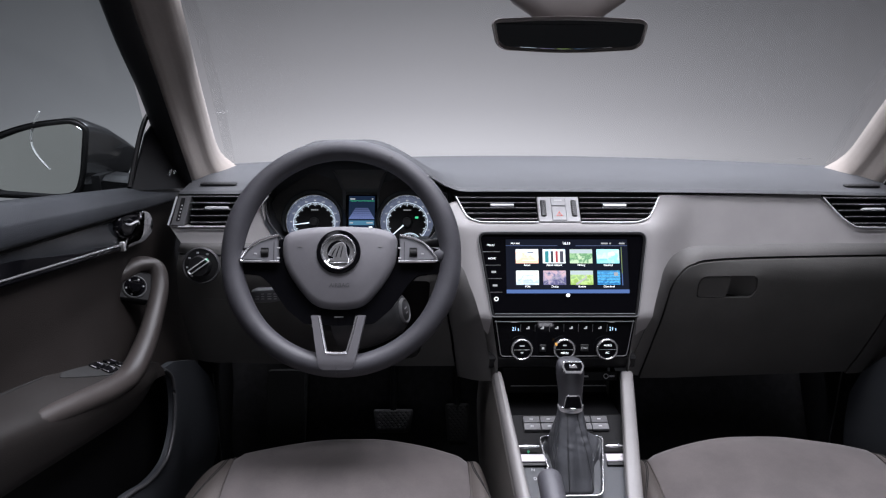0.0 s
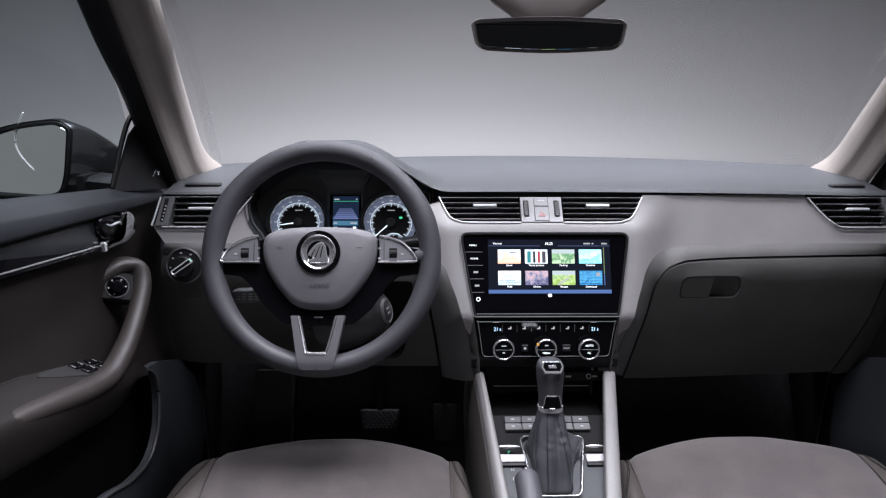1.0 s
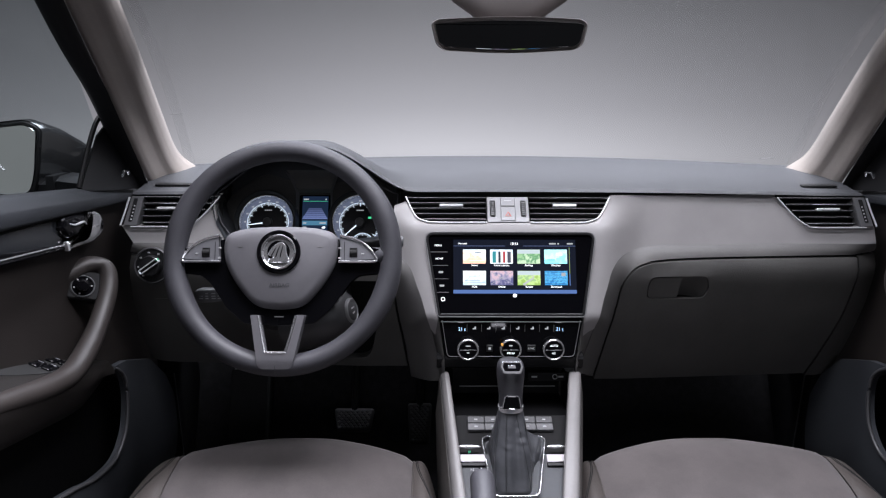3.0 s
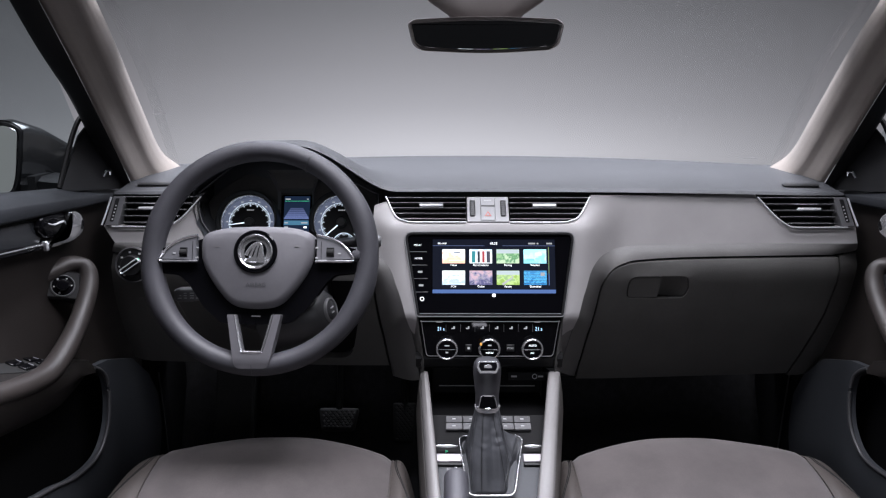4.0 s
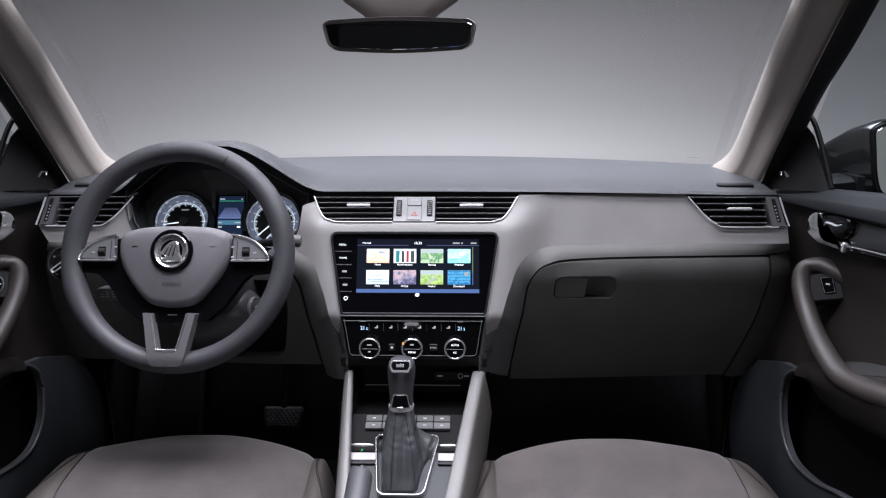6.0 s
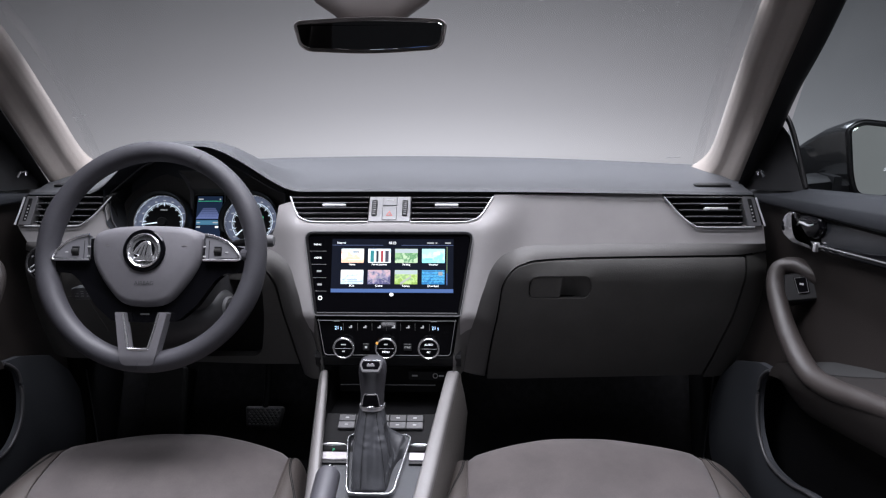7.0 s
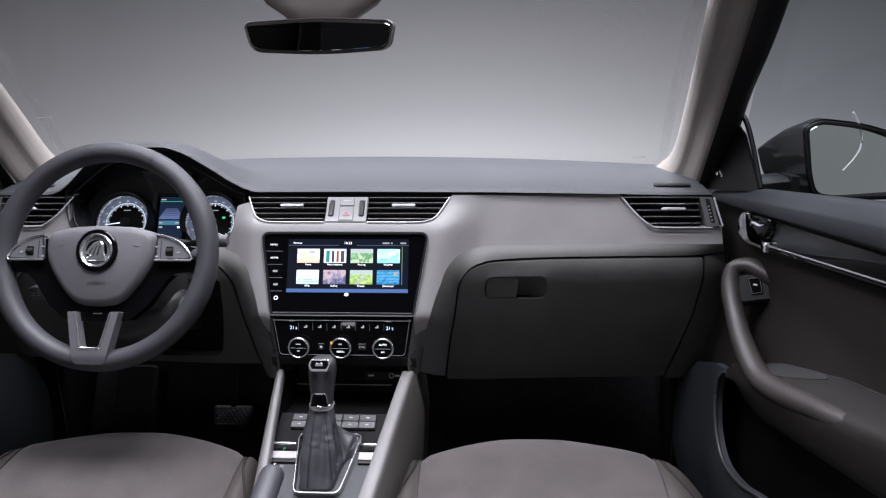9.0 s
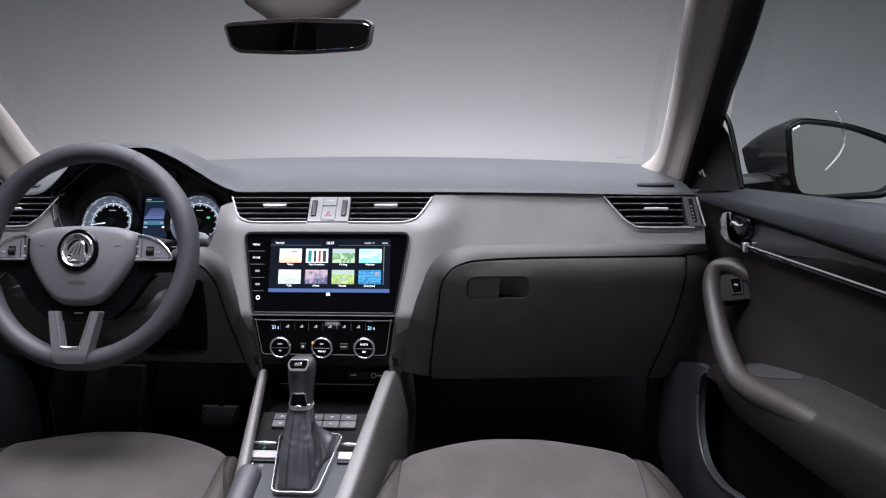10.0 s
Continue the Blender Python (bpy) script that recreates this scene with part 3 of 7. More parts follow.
CVP = [(-0.1660, 0.9450), (-0.152, 0.927), (-0.145, 0.9195), (-0.130, 0.9155), (0.154, 0.9155), (0.170, 0.9195), (0.177, 0.927), (0.199, 0.956)]
CLP = [(-0.5125, 0.9535), (-0.5055, 0.905), (-0.49, 0.88), (-0.455, 0.863), (-0.235, 0.863), (-0.200, 0.88), (-0.190, 0.905), (-0.1875, 0.9380)]
TOP_R, TOP_L = [p for p in CREASE_R if p[1] > 0.741], [p for p in CREASE_L if p[1] > 0.741]
outline = [(-x, z) for x, z in reversed(RVP)] + CLP + CVP + RVP + TOP_R + [(0.1385, 0.7315), (0.1375, 0.7668), (-0.1095, 0.7668), (-0.1145, 0.7315)] + list(reversed(TOP_L))
bm = bmesh.new()
sheet(bm, outline, [SCR], trim_at, 0.009, 0.012)
trim = part("fascia_trim", bm, TRIM, dash, "brushed greige trim panel across the dashboard", 50)


def lower_at(x, z, set_back=0.0):
    """The dark lower dash: upright at the glovebox handle, drawn away towards the feet below it."""
    y = 1.186 + 0.055 * max(0.0, abs(x) - 0.25) + 0.20 * max(0.0, 0.82 - z) + 0.9 * max(0.0, 0.76 - z) ** 2 + 0.012 * math.exp(-max(0.0, 0.852 - z) / 0.009)
    return Vector((x, y + set_back + 0.030 * smooth(0.62, 0.70, abs(x)), z))


# dark flanks turn in from the crease of the trim to the joint, partly shade in colour
for crease, gap in ((CREASE_R, GAP_R), (CREASE_L, GAP_L)):
    bm = bmesh.new()
    rows = []
    for (x0, z0), (x1, z1) in zip(crease, gap):
        a, b = trim_at(x0, z0), lower_at(x1 - math.copysign(0.0012, x1) * smooth(0.32, 0.22, abs(x1)), z1 + 0.0022 * smooth(0.20, 0.28, abs(x1)), 0.001)
        swell = 0.0025 if x0 > 0 else 0.0025 + 0.0045 * smooth(0.30, 0.16, abs(x0))
        rows.append([a.lerp(b, t) + Vector((0, -swell * math.sin(math.pi * t) * (1 if x0 > 0 else 1.4 - 0.8 * t), 0)) for t in (0, 0.1, 0.2, 0.3, 0.4, 0.5, 0.6, 0.7, 0.8, 0.9, 1)])
    loft(bm, rows, close=False)
    loft(bm, [[r[-1] for r in rows], [r[-1] + Vector((0, 0.03, 0)) for r in rows]], close=False)
    part("trim_flank", bm, FLANKGREY, dash, "flank below the greige trim, its dark grey partly painted shade", 50)
for crease, side in ((CREASE_R, 1), (CREASE_L, -1)):
    ends = [p for p in crease if p[1] < 0.745]
    c = 0.014
    bm = bmesh.new()
    sheet(bm, ends + [(c + side * 0.112, 0.648), (c + side * 0.112, 0.660), (c + side * 0.1125, 0.694), (c + side * 0.1225, 0.764), (c + side * 0.130, 0.764)], [], lambda x, z: trim_at(x, z) + Vector((0, 0.0015, 0)), 0.012, 0.012)
    part("stack_leg", bm, FLANKGREY, dash, "leg beside the climate panel, its dark grey partly painted shade", 50)

# glovebox and the lower panels round it
LID = [(x + 0.0016 * smooth(0.30, 0.22, x), z - 0.0020 * smooth(0.20, 0.26, x)) for x, z in GAP_R if x < 0.635 and z > 0.6225]
GLOVE = LID + [(0.1885, 0.602), (0.598, 0.606), (0.6050, 0.6407), (0.6130, 0.6815), (0.6280, 0.7454), (0.6372, 0.809), (0.6385, 0.8495)]
HANDLE = rounded([(0.2585, 0.7810), (0.2585, 0.8235), (0.3640, 0.8235), (0.3690, 0.798), (0.3625, 0.7805)], [0.011, 0.018, 0.010, 0.012, 0.010], 6)
bm = bmesh.new()
sheet(bm, GLOVE, [HANDLE], lambda x, z: lower_at(x, z), 0.016, 0.014)
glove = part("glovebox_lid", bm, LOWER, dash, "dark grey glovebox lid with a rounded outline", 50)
bm = bmesh.new()
sheet(bm, rounded([(0.2603, 0.7828), (0.2603, 0.8217), (0.3170, 0.8217), (0.3135, 0.7828)], [0.010, 0.0165, 0.001, 0.001], 6), [], lambda x, z: lower_at(x, z, 0.0012), 0.012, 0.008)
part("glovebox_latch", bm, LOWER, glove, "flush paddle of the glovebox handle")
bm = bmesh.new()
sheet(bm, [(0.313, 0.777), (0.317, 0.827), (0.372, 0.827), (0.374, 0.777)], [], lambda x, z: lower_at(x, z, 0.004 + 0.018 * smooth(0.372, 0.322, x)), 0.007, 0.004)
part("glovebox_recess", bm, LOWER, glove, "dark finger recess")
bm = bmesh.new()
sheet(bm, [(0.176, 0.600), (0.193, 0.702), (0.203, 0.772), (0.209, 0.81), (0.232, 0.845), (0.275, 0.854), (0.66, 0.858), (0.668, 0.76), (0.66, 0.600)], [HANDLE], lambda x, z: lower_at(x, z, 0.010), 0.018, 0.02)
part("lower_panel", bm, VOID, dash, "black joint behind the glovebox lid", 50)
bm = bmesh.new()
sheet(bm, [(0.6432, 0.8515), (0.6420, 0.809), (0.6328, 0.7454), (0.6178, 0.6815), (0.6098, 0.6407), (0.6030, 0.606), (0.603, 0.600), (0.660, 0.600), (0.685, 0.76), (0.686, 0.8515)], [], lambda x, z: lower_at(x, z, 0.0005), 0.018, 0.012)
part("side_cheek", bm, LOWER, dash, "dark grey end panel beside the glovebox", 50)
for zb, x0, x1 in ((0.603, 0.155, 0.665), (0.635, -0.665, -0.13)):
    bm = bmesh.new()
    loft(bm, [[lower_at(x, z, 0.006 if z > zb else 0.010 + 2.5 * (zb - z)) for z in (zb + 0.009, zb, zb - 0.009, zb - 0.022, zb - 0.05)] for x in np.linspace(x0, x1, 20)], close=False)
    part("under_panel", bm, BLACK, dash)

# knee panels on the driver's side
bm = bmesh.new()
WELL = rounded([(-0.213, 0.815), (-0.2165, 0.745), (-0.2245, 0.698), (-0.236, 0.652), (-0.362, 0.648), (-0.378, 0.70), (-0.380, 0.815)], [0.01, 0.02, 0.02, 0.022, 0.02, 0.02, 0.01], 5)
sheet(bm, [(-0.66, 0.634), (-0.668, 0.76), (-0.66, 0.851), (-0.482, 0.851), (-0.333, 0.850), (-0.254, 0.8467), (-0.234, 0.8443), (-0.214, 0.837), (-0.1995, 0.8214), (-0.1905, 0.801), (-0.1865, 0.770), (-0.182, 0.7365), (-0.1755, 0.700), (-0.1705, 0.6595), (-0.1665, 0.634)], [WELL], lambda x, z: lower_at(x, z, 0.002), 0.02, 0.03)
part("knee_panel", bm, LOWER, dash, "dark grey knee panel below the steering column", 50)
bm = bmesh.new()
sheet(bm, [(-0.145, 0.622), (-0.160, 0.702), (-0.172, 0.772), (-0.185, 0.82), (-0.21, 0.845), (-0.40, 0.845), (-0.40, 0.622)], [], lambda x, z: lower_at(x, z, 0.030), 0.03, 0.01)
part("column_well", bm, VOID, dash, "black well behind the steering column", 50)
bm = bmesh.new()
sheet(bm, rounded([(-0.622, 0.774), (-0.545, 0.774), (-0.52, 0.70), (-0.585, 0.676)], 0.01), [], lambda x, z: lower_at(x, z, 0.0012), 0.016, 0.01)
part("fuse_cover", bm, LOWER, dash, "cover flap in the knee panel")

# slim grilles at the windscreen corners
for s in (-1, 1):
    bm = bmesh.new()
    T = plane((s * 0.602, 1.312, 0.9640), 84)
    plate(bm, rect(0.066, 0.016, 0.006), T, 0.003, 0.001, 0.003)
    for k in range(5):
        block(bm, T, -0.028 + k * 0.0115, -0.019 + k * 0.0115, -0.004, 0.004, 0.002, 0.0034, 0.0006)
    part("defroster_grille", bm, BLACK, dash, "slim black side defroster outlet")


# ---- air vents ----
def vent(name, outline, T, u0, u1, v0, v1, tab, wheel_u=None, n=5, edge=None):
    """Dark cavity, louvres and a chrome slider tab; the outline gives each louvre its length."""
    v = thing(name, T(0, 0, -0.03), "black air vent with grey-edged louvres and chrome tab", "air vent", "dashboard air vents")
    bm = bmesh.new()
    loft(bm, [[T(p, q, -0.001) for p, q in outline], [T(p, q, -0.035) for p, q in outline]], cap1=True)
    part("cavity", bm, RUBBER, v)

    def span(q):
        xs = []
        k = len(outline)
        for i in range(k):
            a, b = outline[i - 1], outline[i]
            if (a[1] > q) != (b[1] > q):
                xs.append(a[0] + (b[0] - a[0]) * (q - a[1]) / (b[1] - a[1]))
        return (min(xs), max(xs)) if len(xs) > 1 else None

    for k in range(n):
        q = v0 + (v1 - v0) * (k + 0.5) / n
        sp = span(q)
        if not sp:
            continue
        a, b = max(sp[0], u0) + 0.0008, min(sp[1], u1) - 0.0008
        bm = bmesh.new()
        prof = [(0.0008, -0.001), (0.0016, -0.0022), (-0.0006, -0.020), (-0.0016, -0.020), (-0.0008, -0.0016)]
        loft(bm, [[T(p, q + dv, w) for dv, w in prof] for p in (a, b)], cap0=True, cap1=True)
        lv = part("louvre", bm, BLACK, v)
        bm = bmesh.new()
        tube(bm, [T(a, q + 0.0012, 0.0004), T(b, q + 0.0012, 0.0004)], 0.0008, 6)
        part("louvre_edge", bm, POLISH, lv, "thin bright front edge")
    bm = bmesh.new()
    plate(bm, rect(0.042, 0.0052, 0.0026, tab[0], tab[1]), T, 0.008, 0.0012, 0.0035)
    part("slider_tab", bm, SILVER, v, "bright slider tab")
    if edge:
        bm = bmesh.new()
        tube(bm, [T(p, q - 0.0012, 0.0010) for p, q in spline2(edge)], 0.0014, 10)
        part("chrome_edge", bm, SILVER, v, "bright chrome edge strip")
    return v


def spline2(pts, n=6):
    return [(p.x, p.y) for p in spline([(a, b, 0) for a, b in pts], n)]


def to_plane(poly, o, tilt):
    """(x, z) of the fascia to the (u, v) of a plane of that tilt through o."""
    return [(x - o[0], (z - o[2]) / math.cos(radians(tilt))) for x, z in poly]


VO, VT = (0.0135, 1.2305, 0.9355), 44.0
TV = plane(VO, VT)
cv = to_plane(CV, VO, VT)
vz = [q for _, q in cv]
lo, hi = min(vz), max(vz)
left_half = [(min(p, -0.0375), q) for p, q in cv]
right_half = [(max(p, 0.0365), q) for p, q in cv]
vent("air_vent", left_half, TV, -0.2, -0.0385, lo, hi, (-0.10, 0.006), edge=[(-0.181, hi - 0.002), (-0.163, lo + 0.014), (-0.146, lo + 0.003), (-0.125, lo), (-0.0385, lo)])
vent("air_vent", right_half, TV, 0.0375, 0.2, lo, hi, (0.10, 0.006), edge=[(0.0375, lo), (0.12, lo), (0.142, lo + 0.003), (0.16, lo + 0.014), (0.1825, hi - 0.002)])
RO, RT = (0.585, 1.247, 0.928), 26.0
for s in (-1, 1):
    o = (s * RO[0], RO[1], RO[2])
    TS = plane(o, RT)
    poly = to_plane(RV if s > 0 else LV, o, RT)
    lo2, hi2 = min(q for _, q in poly), max(q for _, q in poly)
    sv = vent("air_vent", poly, TS, -0.2 if s > 0 else -0.052, 0.052 if s > 0 else 0.2, lo2, hi2, (s * 0.005, 0.004),
              edge=[(s * -0.085, hi2 - 0.003), (s * -0.058, lo2 + 0.022), (s * -0.036, lo2 + 0.004), (s * -0.018, lo2), (s * 0.07, lo2)])
    bm = bmesh.new()
    colp = [(s * 0.0515, hi2 - 0.004), (s * 0.0600, lo2 + 0.001), (s * 0.0830, lo2 + 0.001), (s * 0.0725, hi2 - 0.004)]
    plate(bm, rounded(colp, 0.002, 3), TS, 0.02, 0.0008, 0.0012)
    col = part("wheel_column", bm, GREYKEY, sv, "silver-grey column with a thumbwheel")
    bm = bmesh.new()
    plate(bm, rounded([(s * 0.0605, hi2 - 0.008), (s * 0.0680, lo2 + 0.008), (s * 0.0750, lo2 + 0.008), (s * 0.0680, hi2 - 0.008)], 0.002, 3), TS, 0.004, 0.0006, 0.0022)
    wheel = part("thumbwheel", bm, BLACK, col, "black thumbwheel")
    bm = bmesh.new()
    for k in range(5):
        q = lo2 + 0.012 + 0.0062 * k
        c = s * (0.0703 - 0.0072 * (q - lo2 - 0.008) / (hi2 - lo2 - 0.016))
        block(bm, TS, c - 0.0013, c + 0.0013, q - 0.0012, q + 0.0012, 0.001, 0.0030, 0.0004)
    part("wheel_marks", bm, LEGEND, wheel)
    bm = bmesh.new()
    tube(bm, [TS(s * 0.0760, hi2 - 0.006, 0.002), TS(s * 0.0810, 0.0, 0.002), TS(s * 0.0875, lo2 + 0.001, 0.002)], 0.0017, 8)
    part("chrome_end", bm, SILVER, sv, "bright metal end strip")

# switch block between the middle vents
sw = thing("switch_block", TV(0, 0, -0.02), "silver switch block with thumbwheels and hazard button", "switches")
bm = bmesh.new()
block(bm, TV, -0.0375, 0.0365, lo - 0.001, hi - 0.003, -0.02, 0.0015, 0.002)
part("housing", bm, SATIN, sw)
for u in (-0.0275, 0.0265):
    bm = bmesh.new()
    plate(bm, rect(0.0104, hi - lo - 0.020, 0.004, u, (lo + hi) / 2), TV, 0.004, 0.0006, 0.0019)
    slot = part("thumbwheel_slot", bm, RUBBER, sw)
    bm = bmesh.new()
    for k in range(8):
        block(bm, TV, u - 0.0034, u + 0.0034, lo + 0.0125 + k * 0.0042, lo + 0.0150 + k * 0.0042, 0.001, 0.0045, 0.0006)
    part("thumbwheel", bm, SATIN, slot, "ribbed silver-grey thumbwheel")
bm = bmesh.new()
block(bm, TV, -0.0135, 0.0125, lo + 0.002, lo + 0.030, 0.0, 0.0028, 0.001)
hz = part("hazard_button", bm, SATIN, sw, "hazard warning button with red triangle")
bm = bmesh.new()
tri_o = [(-0.0065, lo + 0.0105), (0.0055, lo + 0.0105), (-0.0005, lo + 0.0205)]
ringplate(bm, tri_o, inset(tri_o, 0.0014), TV, 0.0008, 0.0034, 0.0001)
part("triangle_mark", bm, REDMARK, hz, "red warning triangle")
bm = bmesh.new()
block(bm, TV, -0.0135, 0.0125, lo + 0.032, hi - 0.005, 0.0, 0.0028, 0.001)
ab = part("indicator_plate", bm, SATIN, sw)
bm = bmesh.new()
block(bm, TV, -0.007, 0.006, hi - 0.013, hi - 0.011, 0.0028, 0.0031, 0.0002)
part("legend_bar", bm, LEGEND, ab)

# ---- display unit ----
CO, CT = (0.014, 1.154, 0.8085), 24.0
TC = plane(CO, CT)
scr = to_plane(SCR, CO, CT)
du = thing("infotainment_display", TC(0, 0, -0.03), "wide black glass touch display with lit menu tiles", "display")
bm = bmesh.new()
plate(bm, inset(scr, 0.0025), TC, 0.02, 0.0015, -0.001)
part("glass_panel", bm, DISPGLASS, du, "glossy black glass front")
bm = bmesh.new()
ringplate(bm, inset(scr, -0.0015), inset(scr, 0.0028), TC, 0.02, 0.0025, 0.0012)
part("bezel", bm, BLACK, du, "black bevelled bezel")
bm = bmesh.new()
tube(bm, [TC(u, v, 0.0015) for u, v in inset(scr, -0.0022)], 0.0011, 6, closed=True)
part("bright_line", bm, SATIN, du)
bm = bmesh.new()
plate(bm, rect(0.238, 0.0011, 0.0003, 0.0005, -0.0395), TC, 0.002, 0.0002, 0.0028)
part("foot_line", bm, SATIN, du, "thin bright line at the foot of the display")
su0, su1, sv0, sv1 = -0.0975, 0.1125, -0.006, 0.0885
bm = bmesh.new()
plate(bm, rect(su1 - su0, sv1 - sv0, 0.001, (su0 + su1) / 2, (sv0 + sv1) / 2), TC, 0.0004, 0.0001, -0.0004)
disp = part("display", bm, SCREENBASE, du, "lit colour display")
bm = bmesh.new()
plate(bm, rect(su1 - su0, 0.0062, 0.0002, (su0 + su1) / 2, -0.0015), TC, 0.0003, 0.0001, 0.0)
part("menu_bar", bm, SCREENBAR, disp, "blue lower bar")
bm = bmesh.new()
plate(bm, rect(0.0065, 0.0055, 0.0025, 0.007, -0.008), TC, 0.0003, 0.0001, 0.0)
part("symbol", bm, WHITE, disp)
bm = bmesh.new()
plate(bm, rect(su1 - su0, 0.0008, 0.0002, (su0 + su1) / 2, 0.0775), TC, 0.0003, 0.0001, 0.0)
part("status_line", bm, SCREENGLOW, disp)
bm = bmesh.new()
plate(bm, rounded([(-0.008, 0.0765), (0.022, 0.0765), (0.026, 0.0835), (-0.012, 0.0835)], 0.001, 2), TC, 0.0003, 0.0001, 0.0002)
part("clock_tab", bm, SCREENBASE, disp)
lettering("18:33", 0.0062, TC, 0.007, 0.0812, 0.0003, WHITE, disp)
lettering("Normal", 0.0048, TC, -0.089, 0.0815, 0.0001, WHITE, disp, align="LEFT")
for u, w in ((0.073, 0.012), (0.083, 0.003), (0.103, 0.010)):
    bm = bmesh.new()
    plate(bm, rect(w, 0.0026, 0.0008, u, 0.0815), TC, 0.0003, 0.0001, 0.0)
    part("status_mark", bm, DIMWHITE, disp)
TILES = [("News", (1.0, 0.62, 0.48), (1.0, 0.93, 0.90), (0.80, 0.92, 1.0)), ("Petrol stations", (0.82, 0.88, 0.93), (0.95, 0.97, 1.0), (0.60, 0.72, 0.88)),
         ("Parking", (0.50, 0.66, 0.46), (0.10, 0.28, 0.14), (0.30, 0.50, 0.28)), ("Weather", (0.30, 0.80, 0.92), (0.62, 0.95, 1.0), (0.45, 0.88, 0.95)),
         ("POIs", (0.55, 0.68, 0.80), (0.85, 0.93, 1.0), (0.95, 0.98, 1.0)), ("Online", (0.10, 0.10, 0.22), (0.30, 0.28, 0.42), (0.55, 0.40, 0.48)),
         ("Routes", (0.30, 0.46, 0.12), (0.50, 0.68, 0.28), (0.30, 0.46, 0.22)), ("Download", (0.03, 0.2, 0.5), (0.1, 0.45, 0.75), (0.05, 0.25, 0.55))]
for k, (word, c0, c1, c2) in enumerate(TILES):
    u, v = -0.0615 + 0.0465 * (k % 4), (0.0590 if k < 4 else 0.0220)
    bm = bmesh.new()
    plate(bm, rect(0.039, 0.0245, 0.0008, u, v), TC, 0.0004, 0.0001, 0.0002)
    st = (1, 1, 0.15) if k == 1 else (1, 1, 1)
    tile = part("menu_tile", bm, glow_picture("tile_picture", c0, c1, c2, (70, 110, 90, 60, 160, 120, 90, 220)[k], 1.5, st, z0=TC(u, v).z), disp, "lit picture tile in the menu")
    lettering(word, 0.0050, TC, u, v - 0.0152, 0.0001, WHITE, tile, squash=0.9)
    if k in (2, 6):
        bm = bmesh.new()
        plate(bm, rect(0.039, 0.007, 0.0003, u, v + 0.0085), TC, 0.0003, 0.0001, 0.0005)
        part("picture_sky", bm, glow("tile_sky", (0.75, 0.88, 0.95), 0.9), tile)
    if k == 1:
        for du0, w1, col in ((-0.0125, 0.006, (0.05, 0.35, 0.40)), (-0.0035, 0.004, (0.04, 0.05, 0.07)), (0.0045, 0.004, (0.55, 0.08, 0.10)), (0.0130, 0.006, (0.10, 0.10, 0.14))):
            bm = bmesh.new()
            plate(bm, rect(w1, 0.0195, 0.0006, u + du0, v - 0.001), TC, 0.0003, 0.0001, 0.0005)
            part("picture_pump", bm, glow("tile_pump", col, 1.0), tile)
    if k == 7:
        for e in range(5):
            bm = bmesh.new()
            tube(bm, [TC(u - 0.0195, v - 0.010 + 0.005 * e, 0.0003), TC(u + 0.0195, v - 0.010 + 0.005 * e, 0.0003)], 0.0003, 4)
            part("picture_line", bm, glow("tile_dark_line", (0.02, 0.08, 0.25), 1.0), tile)
        bm = bmesh.new()
        plate(bm, rect(0.007, 0.006, 0.0006, u + 0.0125, v + 0.0060), TC, 0.0003, 0.0001, 0.0007)
        part("picture_mark", bm, DIMWHITE, tile)
    if k in (0, 3, 4):
        for du0, dv0, w1, h1, col in (((0.006, 0.0065, 0.011, 0.0022, (0.25, 0.30, 0.38)), (-0.006, -0.002, 0.020, 0.0016, (0.95, 0.80, 0.74)), (0.004, -0.007, 0.024, 0.0014, (0.90, 0.92, 0.96))) if k == 0
                                      else ((0.006, 0.004, 0.012, 0.006, (0.85, 1.0, 1.0)), (-0.008, -0.006, 0.014, 0.004, (0.30, 0.75, 0.85))) if k == 3
                                      else ((-0.004, -0.004, 0.026, 0.0012, (0.40, 0.50, 0.62)), (0.003, -0.0075, 0.030, 0.0012, (0.45, 0.56, 0.68)), (0.0, 0.003, 0.018, 0.0016, (0.55, 0.65, 0.75)))):
            bm = bmesh.new()
            plate(bm, rect(w1, h1, min(w1, h1) * 0.4, u + du0, v + dv0), TC, 0.0003, 0.0001, 0.0005)
            part("picture_shape", bm, glow("tile_shape", col, 1.2), tile)
    if k == 6:
        bm = bmesh.new()
        tube(bm, [TC(*q, 0.0004) for q in flat([(u - 0.010, v - 0.0115), (u + 0.001, v - 0.004), (u + 0.008, v + 0.001), (u + 0.004, v + 0.0045)], 4)], lambda t: 0.0022 - 0.0016 * t, 5, flat=0.1, up=TC(0, 0, 1) - TC(0, 0, 0))
        part("picture_road", bm, glow("tile_road", (0.62, 0.64, 0.66), 1.0), tile)
    if k == 5:
        for e in (-1, 1):
            bm = bmesh.new()
            tube(bm, [TC(u - 0.018, v - e * 0.010, 0.0004), TC(u + 0.018, v + e * 0.010, 0.0004)], 0.0004, 5)
            part("picture_line", bm, DIMWHITE, tile)
bm = bmesh.new()
plate(bm, rect(0.0014, 0.066, 0.0004, 0.1015, 0.042), TC, 0.0003, 0.0001, 0.0)
part("scroll_track", bm, SCREENBAR, disp)
bm = bmesh.new()
plate(bm, rect(0.0011, 0.046, 0.0004, 0.1015, 0.052), TC, 0.0003, 0.0001, 0.0003)
part("scroll_bar", bm, YELLOWBAR, disp)
